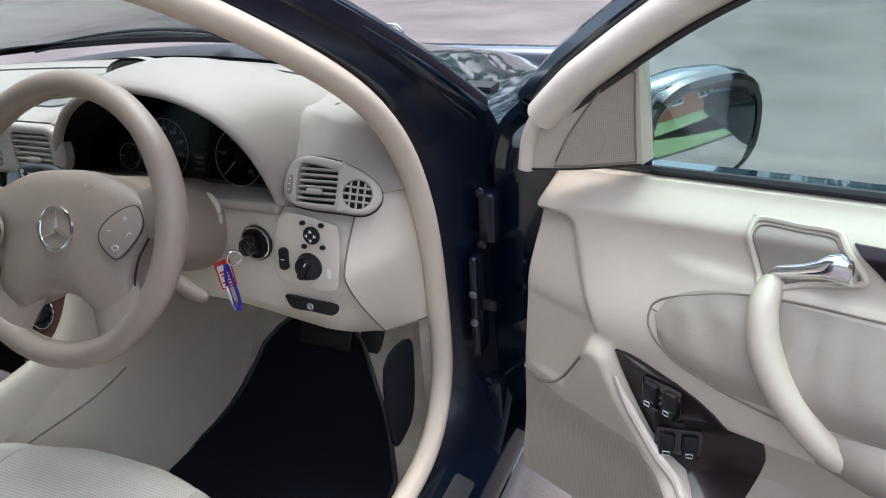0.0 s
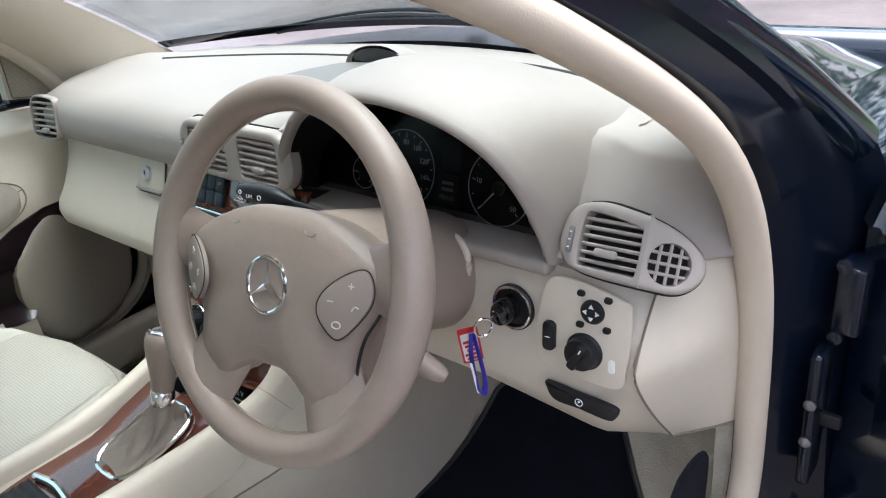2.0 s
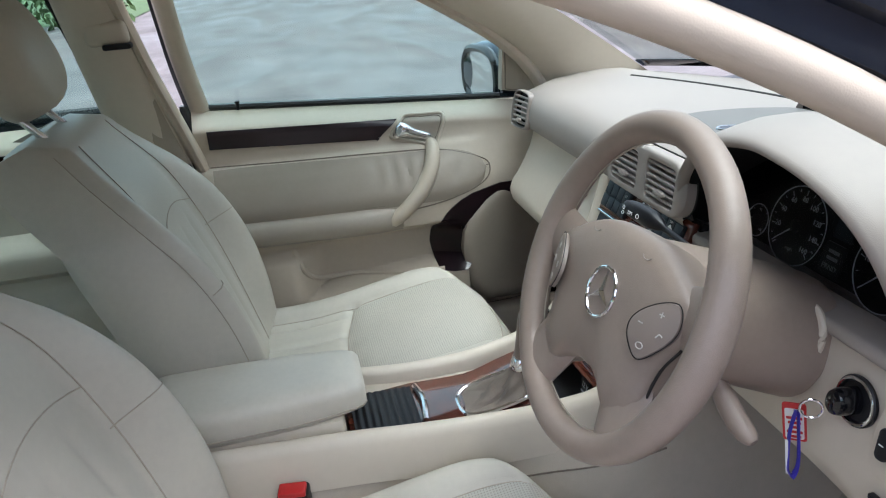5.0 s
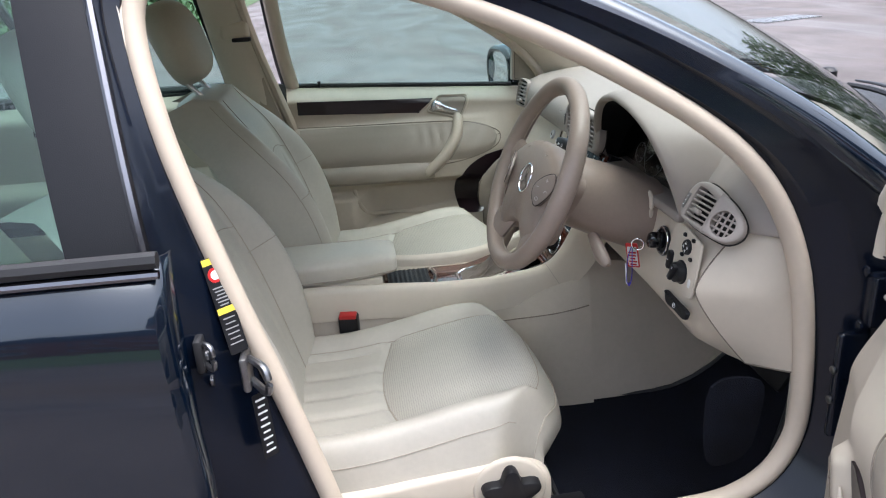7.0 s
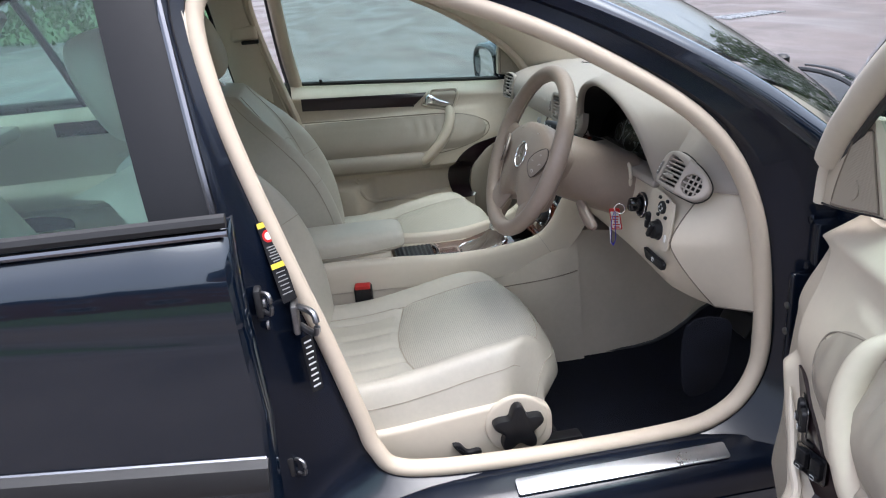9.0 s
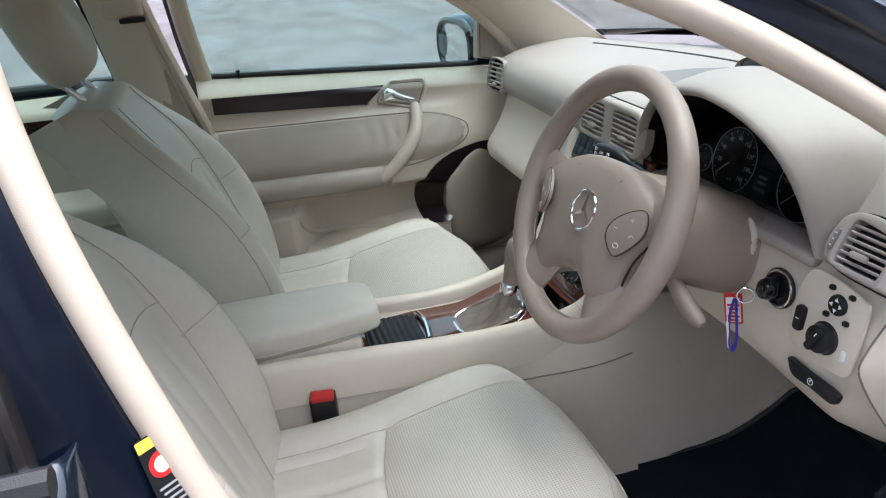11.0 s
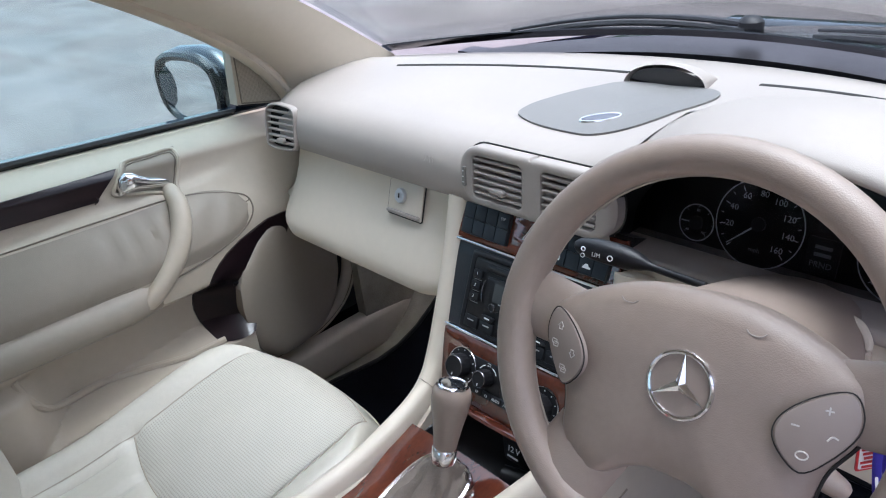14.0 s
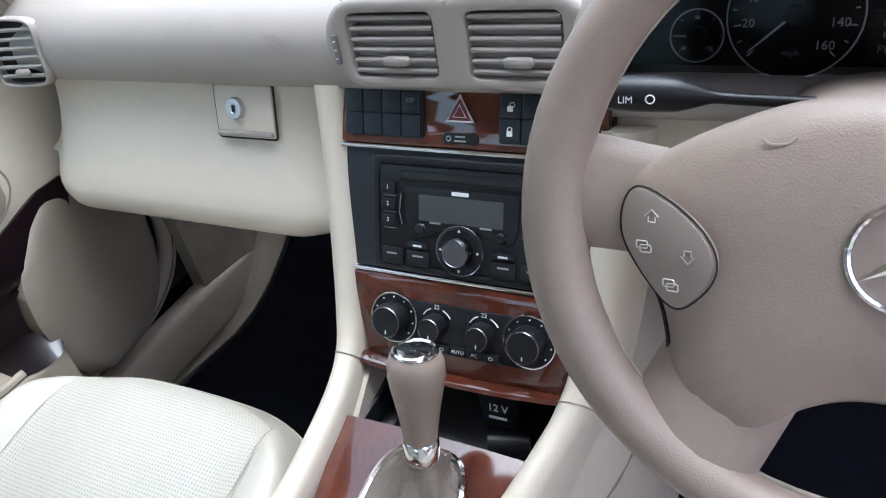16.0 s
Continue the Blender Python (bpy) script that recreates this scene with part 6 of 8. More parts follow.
for sx in (-1, 1):
    for k in range(3):
        bt = part("preset_button", slab(rrect(0.017, 0.0115, 0.0015, 2, sx * 0.0795, 0.122 - 0.0165 * k), 0.004, R_, 0.0012), BLACK, rad, "black preset button")
        part("preset_numeral", text_bm(str(k + 1 + (3 if sx > 0 else 0)), 0.006, R_ @ Matrix.Translation((sx * 0.0795, 0.1225 - 0.0165 * k, 0.0043))), PRINT, bt)
        part("preset_line", slab(rrect(0.015, 0.0008, 0.0002, 1, sx * 0.0795, 0.1135 - 0.0165 * k), 0.0003, R_), GREY_PRINT, bt)
    part("side_blade", tube([R_ @ Vector((sx * (0.064 + 0.003 * math.sin(math.pi * f)), 0.086 + 0.032 * f, 0.002)) for f in span(0, 1, 8)], 0.0012, 6), STRIP, rad)
    part("round_button", lathe([(0.0052, 0), (0.0052, 0.004), (0.004, 0.005), (0.001, 0.005)], R_ @ Matrix.Translation((sx * 0.043, 0.0835, 0)), 16), BLACK, rad)
    part("button_rim", ring(0.0055, 0.0006, R_ @ Matrix.Translation((sx * 0.043, 0.0835, 0.003)), 18, 5), STRIP, rad)
    part("long_button", slab(rrect(0.024, 0.007, 0.003, 3, sx * 0.046, 0.066), 0.004, R_, 0.001), BLACK, rad)
    part("text_bar", slab(rrect(0.010, 0.002, 0.0004, 1, sx * 0.046, 0.066), 0.0003, R_ @ Matrix.Translation((0, 0, 0.0041))), PRINT, rad)
    for i in range(2):
        lb = part("lower_button", slab(rrect(0.026, 0.017, 0.002, 2, sx * (0.046 + 0.030 * i), 0.0525), 0.003, R_, 0.001), BLACK, rad, "black radio button")
        part("text_bar", slab(rrect(0.012, 0.0018, 0.0004, 1, sx * (0.046 + 0.030 * i), 0.055), 0.0003, R_ @ Matrix.Translation((0, 0, 0.0031))), GREY_PRINT, lb)
    part("text_bar", slab(rrect(0.012, 0.0022, 0.0004, 1, sx * 0.027, 0.091), 0.0003, R_ @ Matrix.Translation((0, 0, 0.002))), GREY_PRINT, rad)

# climate controls
cl = thing("climate_controls", (CX, 0.15, 0.62), "black climate panel with four ribbed dials", "climate control")
part("panel", slab(rrect(0.168, 0.052, 0.008, 4, 0, -0.018), 0.009, ST, 0.002), BLACK, cl)
C_ = ST @ Matrix.Translation((0, 0, 0.009))
for x, r, big in ((-0.0745, 0.0265, True), (-0.025, 0.016, False), (0.027, 0.016, False), (0.0745, 0.0265, True)):
    KM = C_ @ Matrix.Translation((x, -0.014, 0))
    if big:
        part("dial_plate", lathe([(r, -0.002), (r, 0.001), (0.001, 0.001)], KM, 36), BLACK, cl)
        part("dial_ring", ring(r, 0.0010, KM @ Matrix.Translation((0, 0, 0.001)), 44, 6), CHROME, cl, "chrome dial ring")
        for k in range(9):
            a = radians(220 - 260 * k / 8)
            part("dial_mark", slab(disc(0.0009, 8, 0.0225 * math.cos(a), 0.0225 * math.sin(a)), 0.0004, KM @ Matrix.Translation((0, 0, 0.001))), PRINT, cl)
    rk = 0.0175 if big else 0.0125
    nb = 36
    prof = [[(rk + (0.0007 if k % 2 else 0)) for k in range(nb)]]
    rings_ = [[KM @ Vector(((rk + (0.0006 if k % 2 else -0.0003)) * math.cos(2 * math.pi * k / nb), (rk + (0.0006 if k % 2 else -0.0003)) * math.sin(2 * math.pi * k / nb), z)) for k in range(nb)] for z in (0.001, 0.016)]
    rings_.append([KM @ Vector((rk * 0.9 * math.cos(2 * math.pi * k / nb), rk * 0.9 * math.sin(2 * math.pi * k / nb), 0.0185)) for k in range(nb)])
    dk = part("dial_knob", loft(rings_), BLACK, cl, "ribbed black dial")
    part("knob_ring", ring(rk * 0.90, 0.0006, KM @ Matrix.Translation((0, 0, 0.0185)), 32, 5), STRIP, dk)
    part("knob_mark", slab(rrect(0.0012, 0.004, 0.0003, 1, 0, -rk * 0.6), 0.0004, KM @ Matrix.Translation((0, 0, 0.0187))), PRINT, dk)
    if not big:
        part("numeral", text_bm("22", 0.0065, KM @ Matrix.Translation((0, 0.0185, 0.0003))), PRINT, cl)
        for sx in (-1, 1):
            part("scale_arc", tube([KM @ Vector((0.0175 * math.cos(radians(90 + sx * a)), 0.0175 * math.sin(radians(90 + sx * a)), 0.0004)) for a in span(22, 60, 5)], 0.0007, 5), PRINT, cl)
for k in range(7):
    part("sensor_slit", slab(rrect(0.0012, 0.014, 0.0004, 1, -0.010 + 0.0033 * k, -0.006), 0.0004, C_), GAP, cl)
for k, wd in enumerate(("", "", "AUTO", "AC", "")):
    x = -0.036 + 0.018 * k
    bt = part("climate_button", slab(rrect(0.017, 0.010, 0.001, 2, x, -0.038), 0.003, C_, 0.001), BLACK, cl, "black climate button")
    if wd:
        part("button_word", text_bm(wd, 0.0052, C_ @ Matrix.Translation((x, -0.038, 0.0032))), PRINT, bt)
    else:
        part("button_mark", ring(0.0022, 0.0004, C_ @ Matrix.Translation((x, -0.038, 0.0032)), 12, 5, None, 0.0015), PRINT, bt)

# ---- tunnel console ----
con = thing("tunnel_console", (CX, -0.15, 0.28), "cream tunnel console with red burr wood top", "centre console")


def rail_z(y):
    return 0.580 + 0.035 * sstep(0.0, 0.12, y) + 0.04 * sstep(0.08, 0.20, y) + 0.015 * sstep(-0.10, -0.30, y)


CC = -0.003   # middle of the console top


def con_w(y):
    return 0.088 + 0.045 * sstep(-0.10, 0.16, y)


rows = []
for y in span(-0.62, 0.20, 24):
    z, w, c = rail_z(y), con_w(y), CC + 0.016 * sstep(-0.1, 0.16, y)
    rows.append([Vector((c + x, y, zz)) for x, zz in ((-w + 0.03, 0.49), (-w + 0.025, z - 0.02), (-w, z - 0.012), (-w - 0.020, z - 0.05), (-w - 0.040, z - 0.14), (-w - 0.065, 0.27), (w + 0.065, 0.27), (w + 0.040, z - 0.14), (w + 0.020, z - 0.05), (w, z - 0.012), (w - 0.025, z - 0.02), (w - 0.03, 0.49))])
part("body", loft(rows), TUNNEL, con, "beige console sides")
pts = []
for y in span(-0.30, 0.195, 12):
    z, w, c = rail_z(y), con_w(y), CC + 0.016 * sstep(-0.1, 0.16, y)
    zs = 0.485 + 0.20 * max(0.0, y + 0.05)
    pts.append((c + w + 0.020 + 0.020 * (z - 0.05 - zs) / 0.09, y, zs))
part("side_seam", tube(pts, 0.0016, 6), DOOR_SEAM, con)
rows = []
for y in span(0.20, 0.76, 14):
    z = 0.635 - 0.05 * sstep(0.2, 0.5, y)
    w = 0.140
    rows.append([Vector((CX + x, y, zz)) for x, zz in ((-w, z), (-w - 0.018, z - 0.05), (-w - 0.030, z - 0.14), (-w - 0.045, 0.27), (w + 0.045, 0.27), (w + 0.030, z - 0.14), (w + 0.018, z - 0.05), (w, z))])
part("tunnel", loft(rows), TUNNEL, con, "beige tunnel cover")
for s in (-1, 1):
    pts = spline([(0.152, 0.246, 0.872) if s < 0 else (0.152, 0.236, 0.842), (0.150, 0.222, 0.80), (0.143, 0.184, 0.72), (0.137, 0.149, 0.655), (0.128, 0.112, 0.618), (0.116, 0.05, 0.596), (0.102, -0.05, 0.578), (0.096, -0.16, 0.578), (0.096, -0.28, 0.588), (0.096, -0.45, 0.596), (0.096, -0.60, 0.598)], 5)
    mids = [CX + (CC - CX) * sstep(0.12, -0.10, p.y) for p in pts]
    rows = []
    for i, p in enumerate(pts):
        t = (pts[min(i + 1, len(pts) - 1)] - pts[max(i - 1, 0)]).normalized()
        nrm = Vector((0, t.z, -t.y))
        if nrm.z < 0 or (abs(nrm.z) < 0.2 and nrm.y > 0):
            nrm = -nrm
        g = 1.15 - 0.35 * min(1, i / 22)
        rows.append([Vector((mids[i] + s * (p.x + dx * g), p.y, p.z)) + nrm * dn for dx, dn in ((-0.019, -0.035), (-0.020, 0.008), (-0.014, 0.016), (-0.002, 0.019), (0.009, 0.015), (0.016, 0.004), (0.021, -0.020), (0.025, -0.06), (0.0, -0.07))])
    part("side_rail", loft(rows), CREAM, con, "cream curved side rail", 50)
    jn = rows[20]
    part("rail_joint", tube([v + (v - Vector((CX + s * 0.128, jn[0].y, jn[0].z))) * 0.02 for v in jn[:8]], 0.0006, 5), SEAM, con)


WZ = lambda y: 0.565 + 0.24 * max(0, y + 0.05) - 0.02 * min(0, y + 0.05)
part("wood_top", heightfield(lambda y, u: Vector((CC + 0.012 * sstep(-0.1, 0.1, y) + u * (con_w(y) - 0.012), y, WZ(y) + 0.004 * (1 - u * u))), span(-0.27, 0.058, 14), span(-1, 1, 12), lambda y, u: Vector((CC + 0.012 * sstep(-0.1, 0.1, y) + u * (con_w(y) - 0.012), y, WZ(y) - 0.02))), WOOD, con, "polished red burr wood console top")
part("tray_floor", heightfield(lambda y, x: Vector((CX + x, y, 0.520 + 0.02 * (y - 0.045) / 0.1)), span(0.045, 0.19, 4), span(-0.112, 0.112, 4), lambda y, x: Vector((CX + x, y, 0.50))), RUBBER, con, "black ribbed tray")
part("tray_back", box((CX, 0.185, 0.56), (0.25, 0.02, 0.12), 0.0), BLACK, con)
for s in (-1, 1):
    part("tray_wall", box((CX + s * 0.104, 0.110, 0.548), (0.012, 0.13, 0.045), 0.004), BLACK, con)
    part("tray_clip", box((CX + s * 0.088, 0.10, 0.536), (0.02, 0.03, 0.02), 0.006), BLACK, con)
soc = part("power_socket", box((CX + 0.040, 0.132, 0.580), (0.045, 0.03, 0.05), 0.005), BLACK, con, "black 12 V socket with a hinged cap")
SM = axes((CX + 0.040, 0.1155, 0.583), (1, 0, 0), (0, 0.25, 1))
part("socket_word", text_bm("12 V", 0.012, SM, 0.0002), PRINT, soc)
part("text_bar", slab(rrect(0.020, 0.003, 0.0005, 1, 0, -0.011), 0.0003, SM), PRINT, soc)
part("socket_barrel", tube([(CX + 0.030, 0.10, 0.544), (CX + 0.070, 0.115, 0.540)], 0.015, 14), BLACK, soc)
# roller lid
lid = part("roller_lid", heightfield(lambda y, x: Vector((CC + x, y, WZ(y) + 0.007 + 0.0012 * math.cos(2 * math.pi * y / 0.012))), span(-0.262, -0.158, 48), span(-0.056, 0.056, 4), lambda y, x: Vector((CC + x, y, WZ(y) + 0.001))), BLACK, con, "dark slatted roller lid")
part("lid_grip", tube(spline([(CC - 0.052, -0.150, WZ(-0.15) + 0.008), (CC, -0.144, WZ(-0.15) + 0.012), (CC + 0.054, -0.150, WZ(-0.15) + 0.008)], 6), 0.0055, 8), CHROME, con, "bright lid grip")
# arm rest
ARM_LEATHER = material("pale_arm_leather", (0.575, 0.535, 0.455), 0.42, vary=0.06, scale=7, grain=0.16, grain_scale=700)
ar = thing("arm_rest", (CX, -0.40, 0.60), "cream leather padded centre arm rest", "arm rest")
rows = []
for y, k in ((-0.56, 0.80), (-0.555, 0.95), (-0.54, 1.0), (-0.45, 1.0), (-0.35, 1.0), (-0.30, 1.0), (-0.275, 0.965), (-0.256, 0.90), (-0.244, 0.80), (-0.238, 0.62)):
    zc, hw = 0.628, 0.070 + 0.012 * sstep(-0.25, -0.42, y)
    rows.append([Vector((CC - 0.014 + hw * k ** 0.5 * math.copysign(abs(math.cos(a)) ** 0.45, math.cos(a)), y, zc + (0.037 if math.sin(a) > 0 else 0.034 * (1 - 0.35 * sstep(-0.34, -0.25, y))) * k * math.copysign(abs(math.sin(a)) ** 0.55, math.sin(a)))) for a in [2 * math.pi * j / 36 for j in range(36)]])
part("pad", loft(rows), ARM_LEATHER, ar)
part("pad_seam", tube([r[j] for r in rows[2:] for j in (35,)] , 0.0014, 6), SEAM, ar)
part("base", box((CC - 0.012, -0.435, 0.57), (0.150, 0.32, 0.08), 0.012), CREAM, ar)

# gear selector
gs = thing("gear_selector", (CX + 0.012, 0.0, 0.55), "taupe leather gear selector with a chrome-framed gaiter", "gear lever")
GX = 0.016
FO = [(0.052 * math.copysign(abs(math.cos(a)) ** 0.65, math.cos(a)), 0.075 * math.copysign(abs(math.sin(a)) ** 0.7, math.sin(a))) for a in [2 * math.pi * j / 36 for j in range(36)]]
GM = axes((GX, -0.022, WZ(-0.022) + 0.004), (1, 0, 0), (0, 1, 0.20)) @ Matrix.Scale(0.90, 4)
part("frame", tube([GM @ Vector((a, b, 0.005)) for a, b in FO], 0.0042, 8, True), CHROME, gs, "chrome gaiter frame")
part("base_plate", slab(FO, 0.004, GM), GLOSS_BLACK, gs)
for k in range(4):
    part("gate_mark", slab(rrect(0.008, 0.010, 0.001, 2, -0.040, 0.045 - 0.026 * k), 0.0005, GM @ Matrix.Translation((0, 0, 0.0042))), GREY_PRINT, gs)
top_c = Vector((0.027, 0.014, 0.626))
rows = []
for f in span(0, 1, 14):
    ring_ = []
    for j, (fx, fy) in enumerate(FO):
        a = 2 * math.pi * j / 36
        lo_, hi_ = GM @ Vector((fx * 0.93, fy * 0.93, 0.0055)), top_c + Vector((0.0155 * math.cos(a), 0.0155 * math.sin(a), 0))
        k = f ** 0.72
        p = lo_.lerp(hi_, k)
        p.z = lo_.z + (hi_.z - lo_.z) * (0.25 * f + 0.75 * f ** 1.6)
        env = math.sin(math.pi * min(1.0, f * 1.05)) ** 0.8
        fold = 0.16 * math.sin(5 * a + 4.5 * f) + 0.09 * math.sin(9 * a - 5 * f + 1.0)
        mid = top_c.lerp(GM @ Vector((0, 0, 0)), 1 - k)
        p.x += (p.x - mid.x) * fold * env
        p.y += (p.y - mid.y) * fold * env
        p.z += 0.004 * math.sin(5 * a + 4.5 * f + 1.2) * env
        ring_.append(p)
    rows.append(ring_)
GAITER = material("taupe_gaiter", (0.180, 0.146, 0.119), 0.75, vary=0.12, scale=20, grain=0.4, grain_scale=500)
part("gaiter", loft(rows), GAITER, gs, "folded taupe leather gaiter")
KD = axes(top_c, (1, 0, 0), (0, 0.93, -0.30))
part("collar", lathe([(0.0155, -0.004), (0.0165, 0.0), (0.0165, 0.016), (0.015, 0.018)], KD, 24), CHROME, gs, "chrome collar")
part("knob", lathe([(0.0150, 0.018), (0.0165, 0.030), (0.0195, 0.050), (0.0235, 0.070), (0.0255, 0.084), (0.0252, 0.094), (0.0225, 0.102), (0.019, 0.105), (0.0005, 0.105)], KD, 28), TAUPE_LEATHER, gs, "taupe leather knob")
part("cap_ring", ring(0.0185, 0.0025, KD @ Matrix.Translation((0, 0, 0.105)), 30, 8), CHROME, gs, "chrome cap ring")
part("cap", lathe([(0.0175, 0.104), (0.015, 0.107), (0.008, 0.1085), (0.0005, 0.109)], KD, 28), CHROME, gs, "polished knob cap")

# ---- seats ----
PERF = material("perforated_leather", (0.480, 0.448, 0.381), 0.45, vary=0.05, scale=7, grain=0.4, grain_scale=300)
nt = PERF.node_tree
for nd in [n for n in nt.nodes if n.bl_idname == "ShaderNodeTexVoronoi"]:
    nd.voronoi_dimensions = "2D"
    nd.inputs["Randomness"].default_value, nd.inputs["Scale"].default_value = 0.0, 230
    dot = nt.nodes.new("ShaderNodeMapRange")
    dot.inputs["From Min"].default_value, dot.inputs["From Max"].default_value = 0.22, 0.34
    dot.inputs["To Min"].default_value, dot.inputs["To Max"].default_value = 0.72, 1.0
    mul = nt.nodes.new("ShaderNodeMix")
    mul.data_type, mul.blend_type = "RGBA", "MULTIPLY"
    mul.inputs[0].default_value = 1.0
    bs = nt.nodes["Principled BSDF"]
    src = bs.inputs["Base Color"].links[0].from_socket
    nt.links.new(nd.outputs["Distance"], dot.inputs["Value"])
    nt.links.new(src, mul.inputs[6])
    nt.links.new(dot.outputs[0], mul.inputs[7])
    nt.links.new(mul.outputs[2], bs.inputs["Base Color"])


def seat_hw(v):
    """Half width of the cushion; v 0 at the front edge, 1 at the back."""
    return 0.257 - 0.040 * (1 - sstep(0.0, 0.32, v)) ** 2


def seat_top(u, v):
    z = 0.560 - 0.062 * sstep(0.05, 0.85, v)
    z += 0.034 * sstep(0.50, 0.80, abs(u)) * (1 - 0.55 * (1 - sstep(0.0, 0.5, v)))
    z -= 0.115 * max(0.0, (abs(u) - 0.80) / 0.20) ** 2.2
    f = max(0.0, (0.16 - v) / 0.16)
    z -= 0.095 * f ** 2.2
    if v > 0.60 and abs(u) < 0.60:
        z -= 0.007 * (0.5 + 0.5 * math.cos(2 * math.pi * u / 0.30)) ** 6 * sstep(0.60, 0.68, v)
    if abs(u) < 0.66:
        z -= 0.008 * math.exp(-((v - 0.605 - 0.055 * (1 - (u / 0.64) ** 2)) / 0.022) ** 2)
    z -= 0.005 * math.exp(-((abs(u) - 0.645) / 0.03) ** 2) * sstep(0.06, 0.12, v)
    z += 0.006 * math.sin(math.pi * min(1, v / 0.6)) * (1 - sstep(0.3, 0.62, abs(u)))
    return z


def seat_pt(u, v, off=0.0):
    y = 0.0 - 0.535 * v - 0.095 * abs(u) ** 3 * (1 - sstep(0, 0.5, v)) + 0.016
    return Vector((u * seat_hw(v), y, seat_top(u, v) + off))


def back_hw(t):
    return 0.245 + 0.02 * math.sin(math.pi * min(1, t * 1.25)) - 0.075 * sstep(0.62, 1.0, t) ** 1.4


def back_n(u, t):
    """How far the backrest surface stands forward of its own plane."""
    n = 0.055 + 0.020 * math.sin(math.pi * t) - 0.02 * sstep(0.7, 1.0, t)
    bol = sstep(0.52, 0.80, abs(u)) * math.sin(math.pi * min(1.0, 0.12 + t * 0.95)) ** 1.1
    n += 0.060 * bol * (1 - 0.55 * sstep(0.55, 0.95, t))
    n -= 0.13 * max(0.0, (abs(u) - 0.82) / 0.18) ** 2.0
    if 0.08 < t < 0.60 and abs(u) < 0.5:
        n -= 0.0045 * (0.5 + 0.5 * math.cos(2 * math.pi * u / 0.30)) ** 6 * sstep(0.08, 0.16, t) * sstep(0.60, 0.54, t)
    n -= 0.05 * sstep(0.93, 1.0, t) ** 2
    return n


def back_pt(u, t, off=0.0):
    up, fwd = Vector((0, -0.365, 0.931)), Vector((0, 0.931, 0.365))
    base = Vector((0, -0.548, 0.455))
    return base + up * (0.625 * t) + fwd * (back_n(u, t) + off) + Vector((u * back_hw(t), 0, 0))


